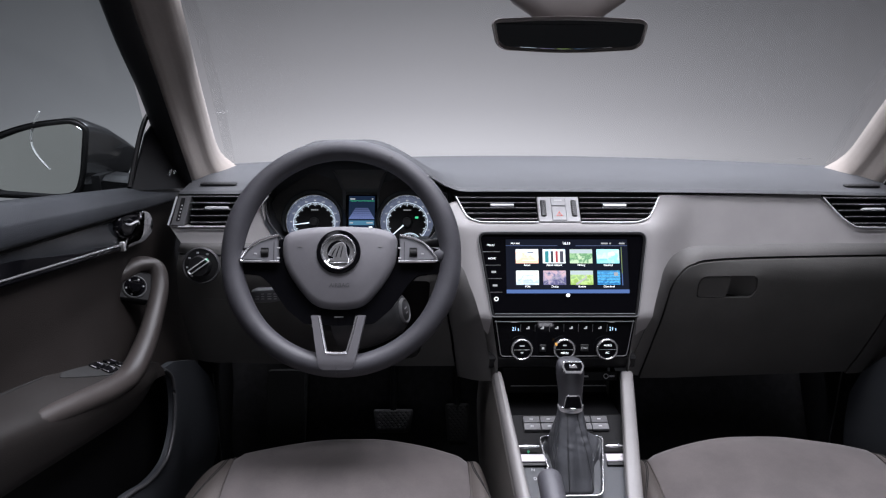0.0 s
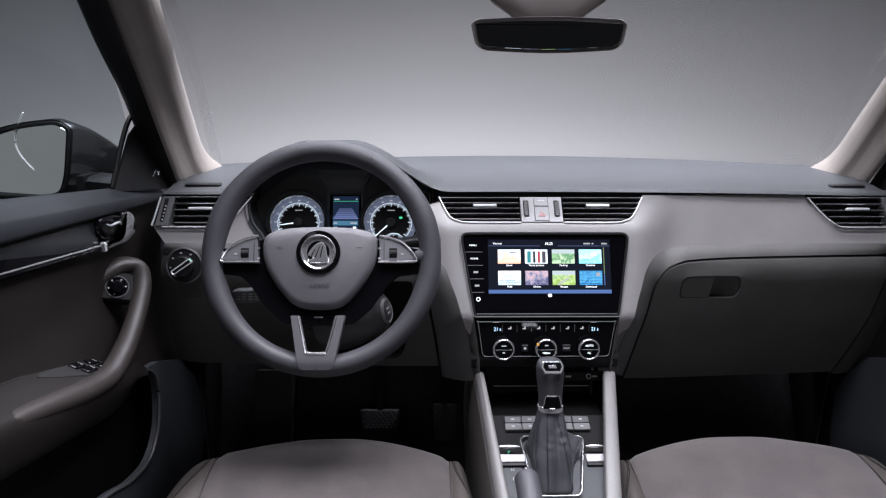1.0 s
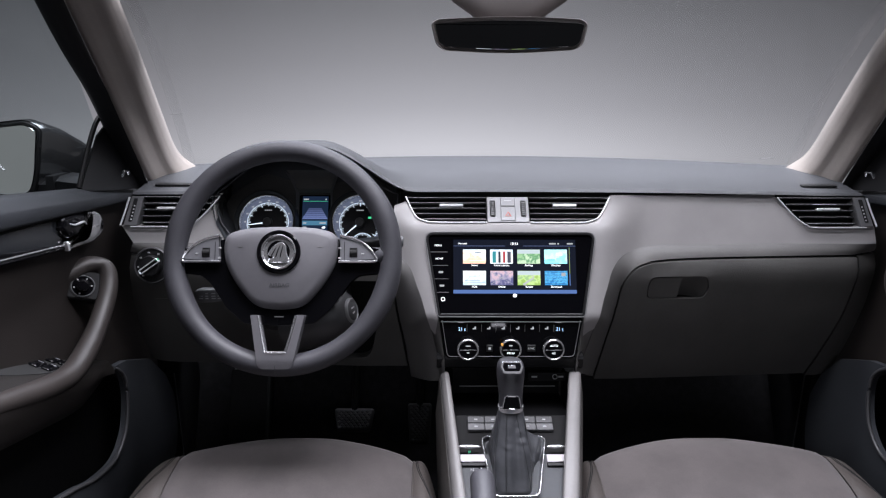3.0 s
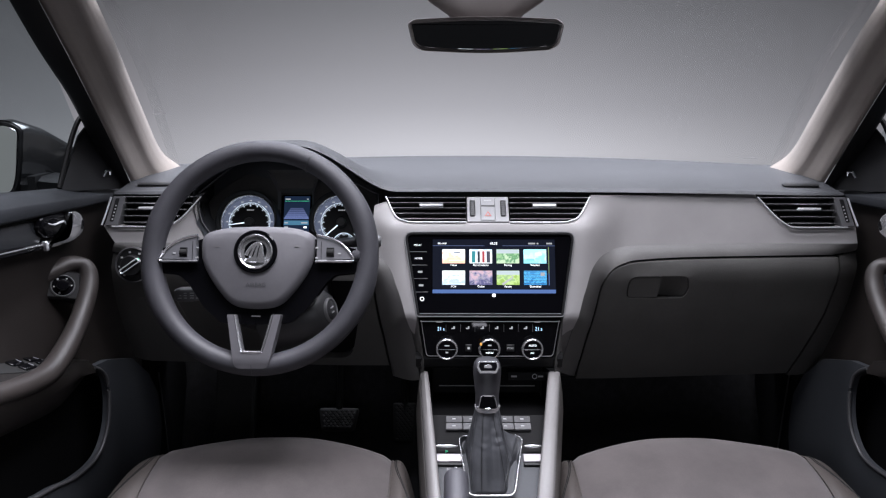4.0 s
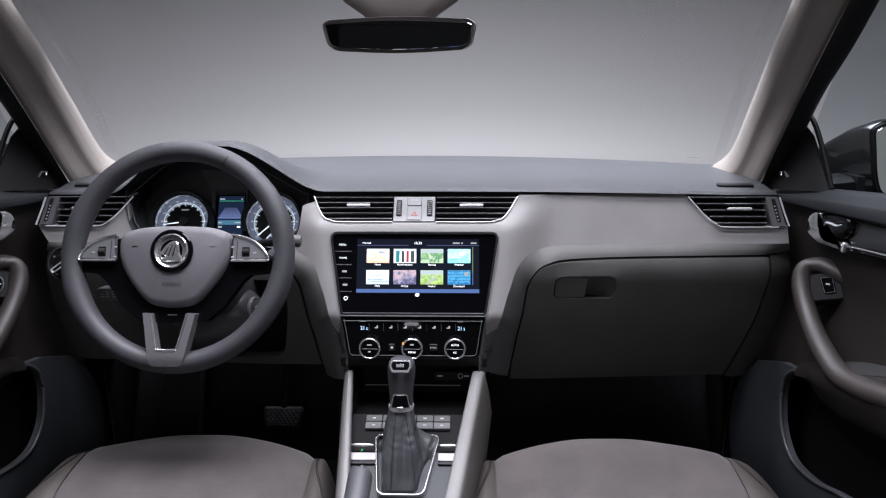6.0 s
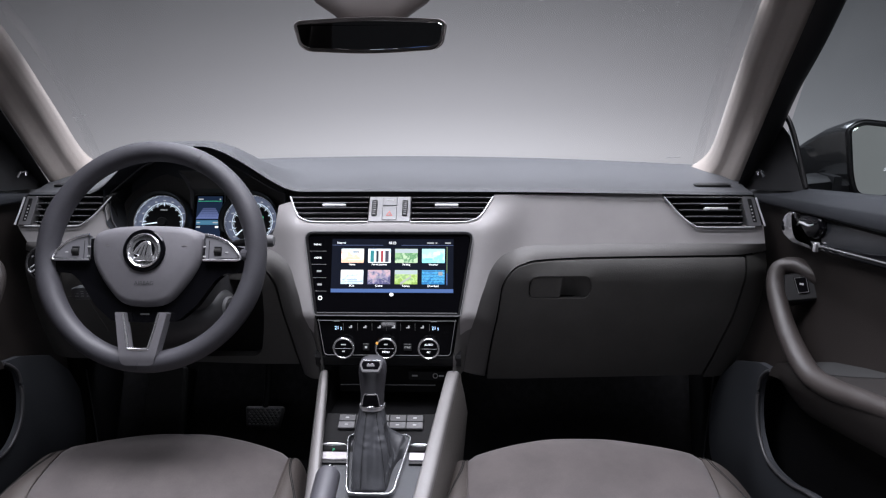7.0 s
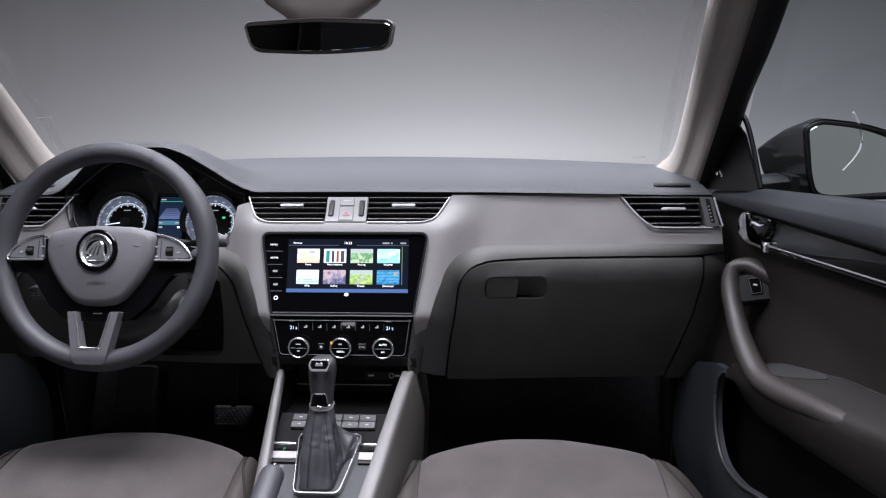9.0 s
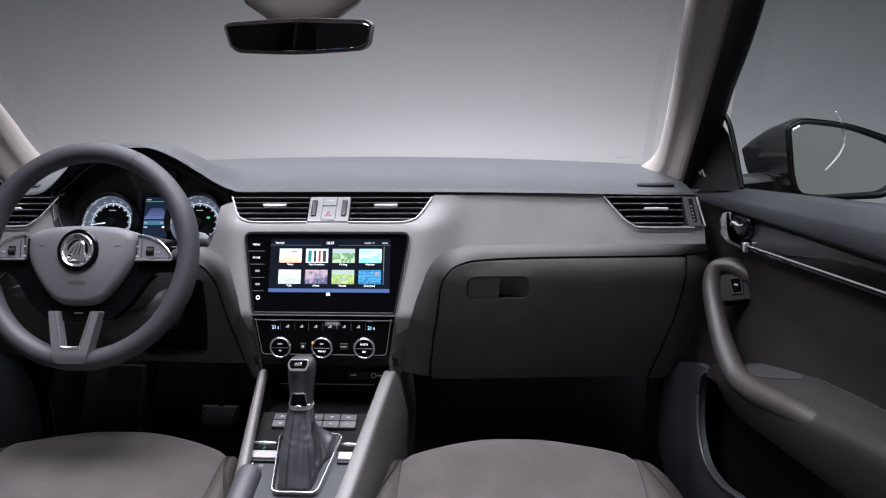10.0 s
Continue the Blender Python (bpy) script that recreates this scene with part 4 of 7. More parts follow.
for k, word in enumerate(("MENU", "HOME", "", "", "")):
    u, v = -0.1235 + 0.0018 * k, 0.0785 - 0.0232 * k
    if word:
        lettering(word, 0.0046, TC, u, v, -0.0008, WHITE, du)
    elif k < 4:
        bm = bmesh.new()
        plate(bm, rect(0.008, 0.0034, 0.001, u + 0.001, v), TC, 0.0004, 0.0001, -0.0006)
        part("legend_bar", bm, DIMWHITE, du)
    else:
        bm = bmesh.new()
        ringplate(bm, circle(0.0036, 16, u + 0.001, v), circle(0.0024, 16, u + 0.001, v), TC, 0.0004, -0.0006, 0.0001)
        part("power_ring", bm, WHITE, du)
    if k < 4:
        bm = bmesh.new()
        plate(bm, rect(0.031 - 0.002 * k, 0.0009, 0.0003, u + 0.0005, v - 0.0115), TC, 0.0004, 0.0001, -0.0006)
        part("key_divider", bm, SATIN, du)

# ---- climate panel ----
KO = (0.014, 1.1310, 0.733)
TK = plane(KO, 6.0)
cp = to_plane(CLI, KO, 6.0)
cl = thing("climate_panel", TK(0, 0, -0.03), "black climate control panel with three chrome-ringed dials", "climate controls")
bm = bmesh.new()
plate(bm, cp, TK, 0.02, 0.001, -0.001)
part("panel", bm, PIANO, cl)
bm = bmesh.new()
k0 = inset(cp, 0.004)
n0 = len(k0)
tube(bm, [TK(u, v, 0.0005) for u, v in k0], 0.0007, 6, closed=True)
part("bright_line", bm, SATIN, cl)
bm = bmesh.new()
plate(bm, rect(0.246, 0.0045, 0.001, 0, 0.0355), TK, 0.01, 0.0004, -0.0006)
part("divider_lip", bm, VOID, cl, "thin black lip below the display")
TK0 = TK
TK = lambda u, v, w=0.0: TK0(u, v - 0.0045, w)
for u, ring in ((-0.0730, 1), (-0.0010, 1), (0.0715, 1)):
    bm = bmesh.new()
    lathe(bm, [(0.0186, 0.0070), (0.0187, 0.0088), (0.0181, 0.0106), (0.0170, 0.0114), (0.0160, 0.0112), (0.0152, 0.0100), (0.0150, 0.0080)], TK, 40, u, -0.0145)
    dial = part("dial_ring", bm, POLISH, cl, "chrome dial ring", 50)
    bm = bmesh.new()
    lathe(bm, [(0.0184, -0.001), (0.0185, 0.0072), (0.0160, 0.0074)], TK, 40, u, -0.0145)
    part("dial_flank", bm, PIANO, dial, "gloss black flank of the dial", 30)
    bm = bmesh.new()
    lathe(bm, [(0.0151, -0.001), (0.0151, 0.0095), (0.0146, 0.0103), (0.0, 0.0106)], TK, 32, u, -0.0145)
    cap = part("dial_cap", bm, PIANO, dial)
    bm = bmesh.new()
    block(bm, TK, u - 0.0142, u + 0.0142, -0.0147, -0.0143, 0.0104, 0.0110, 0.0002)
    part("dial_split", bm, SATIN, dial)
    bm = bmesh.new()
    if u > 0.05:
        lettering("AUTO", 0.0048, TK, u, -0.0072, 0.0110, WHITE, dial)
        lettering("AC", 0.0046, TK, u, -0.0200, 0.0110, WHITE, dial)
    elif u > -0.05:
        lettering("MENU", 0.0046, TK, u, -0.0200, 0.0110, WHITE, dial)
        block(bm, TK, u - 0.0030, u + 0.0030, -0.0080, -0.0058, 0.0105, 0.0112, 0.0008)
        part("symbol", bm, DIMWHITE, dial)
        bm = bmesh.new()
        block(bm, TK, u - 0.0165, u - 0.0130, -0.0065, -0.0025, 0.010, 0.0142, 0.001)
        part("amber_lamp", bm, AMBER, dial, "small amber indicator")
    else:
        block(bm, TK, u - 0.0042, u + 0.0042, -0.0085, -0.0068, 0.0105, 0.0112, 0.0008)
        block(bm, TK, u - 0.0022, u + 0.0022, -0.0205, -0.0183, 0.0105, 0.0112, 0.0008)
        part("symbol", bm, DIMWHITE, dial)
for u in (-0.0895, 0.0760):
    lettering("21", 0.0088, TK, u + 0.004, 0.0185, -0.0005, BLUEGLOW, cl, "temperature_digits", squash=0.9)
    lettering("5", 0.0062, TK, u + 0.0112, 0.0175, -0.0005, BLUEGLOW, cl, "temperature_digits")
    bm = bmesh.new()
    block(bm, TK, u - 0.001, u + 0.009, 0.0300, 0.0314, -0.001, -0.0004, 0.0003)
    part("legend_bar", bm, DIMWHITE, cl)
for k in range(7):
    u = -0.0745 + 0.0245 * k
    bm = bmesh.new()
    block(bm, TK, u - 0.0003, u + 0.0003, 0.014, 0.0265, -0.001, -0.0003, 0.0002)
    part("key_divider", bm, SATIN, cl)
    if k < 6:
        bm = bmesh.new()
        block(bm, TK, u + 0.0095, u + 0.0150, 0.0185, 0.0203, -0.001, -0.0004, 0.0003)
        block(bm, TK, u + 0.0125, u + 0.0150, 0.0203, 0.0230, -0.001, -0.0004, 0.0003)
        part("key_symbol", bm, DIMWHITE, cl)
for u, w in ((-0.036, 0.011), (0.035, 0.014)):
    bm = bmesh.new()
    block(bm, TK, u - w / 2, u + w / 2, -0.0205, -0.0085, -0.001, 0.0012, 0.001)
    key = part("small_key", bm, BLACK, cl)
    if u > 0:
        lettering("SYNC", 0.0045, TK, u, -0.0145, 0.0014, DIMWHITE, key)
    else:
        bm = bmesh.new()
        block(bm, TK, u - 0.002, u + 0.002, -0.0165, -0.0125, 0.001, 0.0015, 0.0004)
        part("key_symbol", bm, DIMWHITE, key)

# ---- instrument cluster ----
GO, GT = (-0.341, 1.294, 0.892), 26.5
TG = plane(GO, GT)
ic = thing("instrument_cluster", TG(0, 0, -0.02), "dark instrument cluster with two blue-lit dials and a screen", "instruments")
bm = bmesh.new()
arch = [(x, 0.9585 - 0.008 * (x / 0.6) ** 2 + hood(x)) for x in np.linspace(HX + 0.168, HX - 0.168, 41)]
low = [(-0.513, 0.93), (-0.505, 0.905), (-0.480, 0.872), (-0.40, 0.862), (-0.29, 0.862), (-0.21, 0.872), (-0.184, 0.905), (-0.178, 0.93)]
front = arch + low
rings = []
for k in range(6):
    t = k / 5
    rings.append([(HX + (x - HX) * (1 - 0.04 * t), 1.2580 - 0.4 * (0.952 - min(z, 0.952)) - 0.010 * max(0, z - 0.956) / 0.08 + 0.095 * t + 0.02 * t * (z - 0.9), 0.915 + (z - 0.915) * (1 - 0.10 * t)) for x, z in front])
loft(bm, rings, cap1=True)
part("hood_lining", bm, SLATE, ic, "black lining under the instrument hood", 60)
edge = [(HX + (x - HX) * 0.965, 1.2580 + 0.012 - 0.4 * (0.952 - min(z, 0.952)), 0.905 + (z - 0.905) * 0.84) for x, z in front]
bm = bmesh.new()
tube(bm, edge, 0.0016, 8, closed=True)
part("binnacle_rim", bm, LEATHER, ic, "grey inner edge of the instrument opening", 60)
bm = bmesh.new()
plate(bm, rounded([(-0.17, -0.04), (0.165, -0.04), (0.168, 0.05), (0.10, 0.105), (-0.10, 0.105), (-0.172, 0.05)], 0.03), TG, 0.01, 0.002, -0.004)
part("dial_plate", bm, LOWER, ic)
DV = 0.0045
for u in (-0.086, 0.0855):
    TD = lambda a, b, w=0.0: TG(u + a, DV + b, w)
    bm = bmesh.new()
    lathe(bm, [(0.0512, -0.004), (0.0510, 0.012), (0.0500, 0.0140), (0.0488, 0.0130), (0.0470, 0.003), (0.0470, -0.004)], TD, 64)
    bez = part("dial_bezel", bm, POLISH, ic, "chrome dial ring", 30)
    bm = bmesh.new()
    lathe(bm, [(0.0470, -0.003), (0.0468, 0.0030), (0.0385, 0.0006), (0.0385, -0.003)], TD, 64)
    part("lit_band", bm, RIMGLOW, bez, "blue-lit scale band", 30)
    bm = bmesh.new()
    lathe(bm, [(0.0385, -0.003), (0.0385, 0.0002), (0.0, 0.0002)], TD, 48)
    part("dial_face", bm, VOID, bez, "black dial face")
    bm = bmesh.new()
    tube(bm, [TD(0.0383 * math.cos(radians(a)), 0.0383 * math.sin(radians(a)), 0.0008) for a in np.linspace(-42, 222, 70)], 0.00035, 5)
    part("scale_arc", bm, TICK, bez, "thin lit line round the scale")
    bm = bmesh.new()
    for k in range(61):
        a = radians(222 - 264 * k / 60)
        r0, r1, h = (0.0318, 0.0378, 0.00045) if k % 5 == 0 else (0.0345, 0.0378, 0.00025)
        d, e = (math.cos(a), math.sin(a)), (-math.sin(a), math.cos(a))
        q = [(d[0] * r + e[0] * h * g, d[1] * r + e[1] * h * g) for r, g in ((r0, 1), (r1, 1), (r1, -1), (r0, -1))]
        loft(bm, [[TD(p, w, 0.0002) for p, w in q], [TD(p, w, 0.0006) for p, w in q]], cap1=True)
    part("scale_marks", bm, TICK, bez, "white lit scale marks")
    bm = bmesh.new()
    for k in range(13):
        a = radians(222 - 264 * k / 12)
        x, y = 0.0425 * math.cos(a), 0.0425 * math.sin(a)
        for g in (-0.0012, 0.0012):
            block(bm, TD, x + g - 0.0008, x + g + 0.0008, y - 0.0013, y + 0.0013, 0.001, 0.0022, 0.0003)
    part("scale_figures", bm, DIMWHITE, bez, "figures too small to read")
    bm = bmesh.new()
    a = radians(188 if u < 0 else 222)
    tube(bm, [TD(r * math.cos(a), r * math.sin(a), 0.004) for r in (0.009, 0.039)], lambda t: 0.0013 - 0.0008 * t, 6)
    part("needle", bm, TICK, bez, "white lit needle")
    bm = bmesh.new()
    lathe(bm, [(0.0092, 0.0), (0.0088, 0.006), (0.0075, 0.0075), (0.0, 0.0078)], TD, 24)
    part("needle_cap", bm, BLACK, bez)
    bm = bmesh.new()
    for k in range(4):
        block(bm, TD, -0.0068 + 0.0035 * k, -0.0042 + 0.0035 * k, 0.0235, 0.0252, 0.0002, 0.0006, 0.0003)
    part("legend_bar", bm, DIMWHITE, bez)
    # hood of the dial, a short collar open below
    bm = bmesh.new()
    arcs = np.linspace(-25, 205, 48)
    loft(bm, [[TD(r * math.cos(radians(a)), r * math.sin(radians(a)), w) for a in arcs] for r, w in ((0.0512, 0.010), (0.0535, 0.026), (0.0550, 0.0275), (0.0565, 0.026), (0.0590, 0.0))], close=False)
    part("dial_hood", bm, BLACK, ic, "dark collar round the dial", 50)
# visor panel over the screen
bm = bmesh.new()
loft(bm, [[TG(g * a, v, w) for g in (-1, -0.6, -0.2, 0.2, 0.6, 1)] for a, v, w in ((0.030, 0.0625, 0.000), (0.031, 0.0660, 0.012), (0.033, 0.0680, 0.0135), (0.037, 0.0800, 0.014), (0.043, 0.0900, 0.022), (0.048, 0.0940, 0.040))], close=False)
part("screen_visor", bm, LOWER, ic, "dark visor panel above the small screen", 40)
# grey strips paint the light streaks reflected either side of the screen
for g in (-1, 1):
    bm = bmesh.new()
    loft(bm, [[TG(g * x, v, w) for x, v, w in row] for row in (((0.030, 0.030, 0.0), (0.033, 0.030, 0.004)), ((0.029, 0.0625, 0.004), (0.0345, 0.0625, 0.012)), ((0.034, 0.0790, 0.014), (0.0425, 0.0800, 0.022)), ((0.043, 0.0900, 0.024), (0.0500, 0.0925, 0.036)))], close=False)
    part("visor_streak", bm, GREYKEY, ic, "grey strip painting a reflected streak between dial and screen")
bm = bmesh.new()
block(bm, TG, 0.1005, 0.1065, 0.0125, 0.0165, 0.0002, 0.0008, 0.001)
part("green_indicator", bm, GREEN, ic, "green indicator lamp")
bm = bmesh.new()
for k in range(17):
    a = radians(20 + 140 * k / 16)
    r0 = 0.0155 if k % 4 == 0 else 0.0175
    tube(bm, [TG(0.091 + r * math.cos(a), -0.036 + r * math.sin(a), 0.0012) for r in (r0, 0.0195)], 0.0004, 5)
tube(bm, [TG(0.091 + 0.0205 * math.cos(radians(a)), -0.036 + 0.0205 * math.sin(radians(a)), 0.0012) for a in range(15, 170, 8)], 0.0005, 5)
part("fuel_scale", bm, TICK, ic, "small lit arc scale at the dial's foot")
bm = bmesh.new()
plate(bm, rect(0.060, 0.092, 0.004, 0.001, 0.013), TG, 0.006, 0.001, -0.001)
part("screen_frame", bm, PIANO, ic)
bm = bmesh.new()
plate(bm, rect(0.048, 0.080, 0.001, 0.001, 0.016), TG, 0.001, 0.0002, 0.0)
cs = part("cluster_screen", bm, glow("cluster_screen_light", (0.03, 0.06, 0.14), 0.35), ic, "small blue-lit information screen")
for q0, q1, u0, u1, m in ((0.0460, 0.0466, -0.022, 0.024, GREEN), (0.0490, 0.0512, -0.021, -0.0115, DIMWHITE), (0.0490, 0.0512, 0.0195, 0.0222, DIMWHITE), (0.0030, 0.0052, -0.021, -0.0145, DIMWHITE), (0.0030, 0.0052, 0.0100, 0.022, DIMWHITE), (-0.0060, -0.0030, 0.015, 0.021, WHITE), (-0.0060, -0.0030, -0.021, -0.014, DIMWHITE)):
    bm = bmesh.new()
    plate(bm, rect(u1 - u0, q1 - q0, 0.0006, (u0 + u1) / 2, (q0 + q1) / 2), TG, 0.0004, 0.0001, 0.0007)
    part("screen_mark", bm, m, cs)
for k in range(6):
    a, b = 0.0115 + 0.0021 * k, 0.0115 + 0.0021 * (k + 1)
    y0 = 0.0330 - 0.0036 * k
    bm = bmesh.new()
    plate(bm, [(-b + 0.001, y0 - 0.0031), (b + 0.001, y0 - 0.0031), (a + 0.001, y0), (-a + 0.001, y0)], TG, 0.0004, 0.0001, 0.0004)
    part("screen_lane", bm, glow("lane_light", (0.16, 0.21, 0.46), 0.40 + 0.10 * k), cs)
bm = bmesh.new()
plate(bm, rect(0.046, 0.0085, 0.0004, 0.001, 0.0042), TG, 0.0004, 0.0001, 0.0004)
part("screen_line", bm, glow("screen_line_light", (0.12, 0.34, 0.55), 0.6), cs)

# faint marks on the windscreen
for at, turn in (((-0.607, 1.374, 1.091), 20), ((0.573, 1.470, 0.998), -10)):
    TM2 = plane(at, -60, turn)
    bm = bmesh.new()
    tube(bm, [TM2(-0.013, -0.002), TM2(0.0, 0.0), TM2(0.011, 0.003), TM2(0.013, 0.002)], 0.0006, 6)
    solid("windscreen_mark", bm, GREYKEY if at[0] > 0 else SATIN, "thin pale mark on the windscreen glass", "mark", "windscreen marks")


# ---- steering wheel and column ----
WC, WT = (-0.3507, 1.0733, 0.8894), 20.65
TW = plane(WC, WT)
sw2 = thing("steering_wheel", WC, "three-spoke steering wheel in grey leather with chrome accents", "steering wheel")
bm = bmesh.new()
rings = []
N = 96
for i in range(N):
    a = 2 * math.pi * i / N
    grip = 0.0014 * (math.exp(-((math.degrees(a) % 180 - 22) / 14) ** 2) + math.exp(-((math.degrees(a) % 180 - 158) / 14) ** 2))
    rr, rw = 0.0165 + grip, 0.0175 + grip
    rings.append([TW((0.1682 + rr * math.cos(b)) * math.cos(a), (0.1682 + rr * math.cos(b)) * math.sin(a), rw * math.sin(b)) for b in np.linspace(0, 2 * math.pi, 18, endpoint=False)])
loft(bm, rings + [rings[0]])
rim = part("rim", bm, LEATHER, sw2, "grey leather-wrapped rim", 60)
for deg in (63.5, 268.5):
    bm = bmesh.new()
    a = radians(deg)
    pts = [TW((0.1673 + 0.0168 * math.cos(b)) * math.cos(a), (0.1673 + 0.0168 * math.cos(b)) * math.sin(a), 0.0178 * math.sin(b)) for b in np.linspace(0, 2 * math.pi, 20, endpoint=False)]
    tube(bm, pts, 0.0006, 5, closed=True)
    part("leather_seam", bm, PLATE, rim, "stitched joint in the leather")
# airbag cover
hub = rounded([(-0.0905, 0.034), (-0.055, 0.044), (0.0, 0.0465), (0.055, 0.044), (0.0865, 0.034), (0.086, -0.008), (0.067, -0.043), (0.036, -0.079), (0.0, -0.0835), (-0.040, -0.079), (-0.071, -0.043), (-0.090, -0.008)],
              [0.022, 0.02, 0.03, 0.02, 0.022, 0.03, 0.03, 0.03, 0.03, 0.03, 0.03, 0.03], 7)
bm = bmesh.new()
rings = [[TW(u, v, w) for u, v in inset(hub, d)] for d, w in ((0.0, -0.028), (0.0, 0.004), (0.0012, 0.0085), (0.0035, 0.0122), (0.007, 0.0150), (0.012, 0.0172))]
loft(bm, rings, cap0=True, cap1=True)
cover = part("airbag_cover", bm, HUBSKIN, sw2, "grey grained airbag cover", 50)
lettering("AIRBAG", 0.0088, TW, -0.001, -0.046, 0.0180, PLATE, cover)
for u in (-0.062, 0.060):
    bm = bmesh.new()
    block(bm, TW, u - 0.004, u + 0.004, 0.0125, 0.0133, 0.0172, 0.0182, 0.0004)
    part("horn_mark", bm, FLANK, cover)
bm = bmesh.new()
lathe(bm, [(0.0335, 0.010), (0.0335, 0.0195), (0.0315, 0.0212), (0.0265, 0.0205), (0.0265, 0.012)], TW, 48, -0.003, 0.005)
badge = part("badge_surround", bm, PIANO, sw2, "glossy black badge surround", 30)
bm = bmesh.new()
lathe(bm, [(0.0265, 0.012), (0.0268, 0.0215), (0.0252, 0.0232), (0.0236, 0.0220), (0.0226, 0.0190)], TW, 48, -0.003, 0.005)
part("badge_ring", bm, POLISH, badge, "chrome badge ring", 30)
bm = bmesh.new()
lathe(bm, [(0.0230, 0.012), (0.0230, 0.0188), (0.0, 0.0196)], TW, 40, -0.003, 0.005)
part("badge", bm, PIANO, badge, "round dark badge plate", 30)
wing_shape = rounded([(-0.0165, 0.0005), (-0.0125, 0.0085), (-0.0060, 0.0150), (0.0020, 0.0178), (0.0066, 0.0130), (0.0074, 0.0030), (0.0105, -0.0045), (0.0100, -0.0090), (-0.0165, -0.0090), (-0.0150, -0.0045), (-0.0075, -0.0030)],
                     [0.002, 0.004, 0.004, 0.003, 0.004, 0.003, 0.001, 0.001, 0.001, 0.001, 0.003], 5)
wing_shape = [(-0.003 + (u + 0.003) * 1.22, 0.005 + (v - 0.0045) * 1.22) for u, v in wing_shape]
bm = bmesh.new()
plate(bm, wing_shape, TW, 0.003, 0.0014, 0.0224)
emblem = part("badge_emblem", bm, POLISH, badge, "raised bright emblem in plain outline", 40)
for a, b, c in (((-0.0112, -0.0010), (-0.0088, 0.0042), (-0.0062, 0.0085)), ((-0.0058, -0.0018), (-0.0036, 0.0050), (-0.0012, 0.0115)), ((-0.0002, -0.0022), (0.0012, 0.0050), (0.0030, 0.0120))):
    bm = bmesh.new()
    tube(bm, [TW(-0.003 + (u + 0.003) * 1.22, 0.005 + (v - 0.0045) * 1.22, 0.0223) for u, v in flat([a, b, c], 4)], lambda t: 0.0009 - 0.0003 * t, 6)
    part("emblem_slit", bm, PIANO, emblem)
# button pods
for s in (-1, 1):
    M = lambda p: [(s * (u + 0.003) - 0.003, v) for u, v in p]
    pod = rounded(M([(0.0885, 0.0325), (0.106, 0.0290), (0.1236, 0.0220), (0.137, 0.0110), (0.1460, -0.002), (0.1465, -0.0085), (0.0865, -0.0095)]), [0.002, 0.01, 0.01, 0.01, 0.004, 0.003, 0.002], 4)
    bm = bmesh.new()
    tube(bm, [TW(u, v, 0.0112) for u, v in M(flat([(0.0895, 0.0315), (0.106, 0.0282), (0.1232, 0.0212), (0.1365, 0.0102), (0.1450, -0.002), (0.1455, -0.0080), (0.132, -0.0090), (0.0875, -0.0090)], 4))], 0.0018, 8)
    part("pod_frame", bm, POLISH, sw2, "chrome frame of the switch pod")
    bm = bmesh.new()
    plate(bm, inset(pod, 0.0026), TW, 0.012, 0.0006, 0.0105)
    pk = part("pod_face", bm, PODGREY, sw2, "silver-grey switch pod")
    bm = bmesh.new()
    q = s * 0.1135 - 0.003
    block(bm, TW, q - 0.0065, q + 0.0065, -0.003, 0.013, 0.006, 0.0110, 0.001)
    part("roller_slot", bm, BLACK, pk)
    bm = bmesh.new()
    tube(bm, [TW(q - 0.0055, 0.005, 0.0095), TW(q + 0.0055, 0.005, 0.0095)], 0.0050, 14, up=(0, 0, 1))
    part("roller", bm, RUBBER, pk, "black ribbed roller")
    bm = bmesh.new()
    q2 = s * 0.0995 - 0.003
    block(bm, TW, q2 - 0.0004, q2 + 0.0004, -0.009, 0.022, 0.010, 0.0113, 0.0002)
    part("key_split", bm, SEAM, pk)
    bm = bmesh.new()
    for qq, h in ((0.0925, -0.0035), (0.0925, 0.012), (0.1275, 0.003)):
        bm = bmesh.new()
        block(bm, TW, s * qq - 0.003 - 0.0022, s * qq - 0.003 + 0.0022, h - 0.0012, h + 0.0012, 0.010, 0.0112, 0.0004)
        part("key_symbol", bm, LEGEND, pk)
    # black lower spoke wing
    bm = bmesh.new()
    wing = rounded(M([(0.070, 0.03), (0.154, 0.010), (0.166, -0.012), (0.158, -0.026), (0.118, -0.030), (0.104, -0.042), (0.078, -0.080), (0.050, -0.104), (-0.003, -0.107), (-0.003, 0.0)]), [0.006] * 8 + [0.0, 0.0], 4)
    plate(bm, wing, TW, 0.016, 0.0006, 0.0035)
    part("spoke_wing", bm, PIANO, sw2, "gloss black spoke cover")
    bm = bmesh.new()
    tube(bm, [TW(s * 0.120 - 0.003, 0.004, -0.018), TW(s * 0.150 - 0.003, 0.002, -0.013), TW(s * 0.168 - 0.003, 0.0, -0.004)], lambda t: 0.012 + 0.004 * t, 12, flat=1.3, up=(0, -1, 0.3))
    part("spoke_root", bm, LEATHER, sw2)
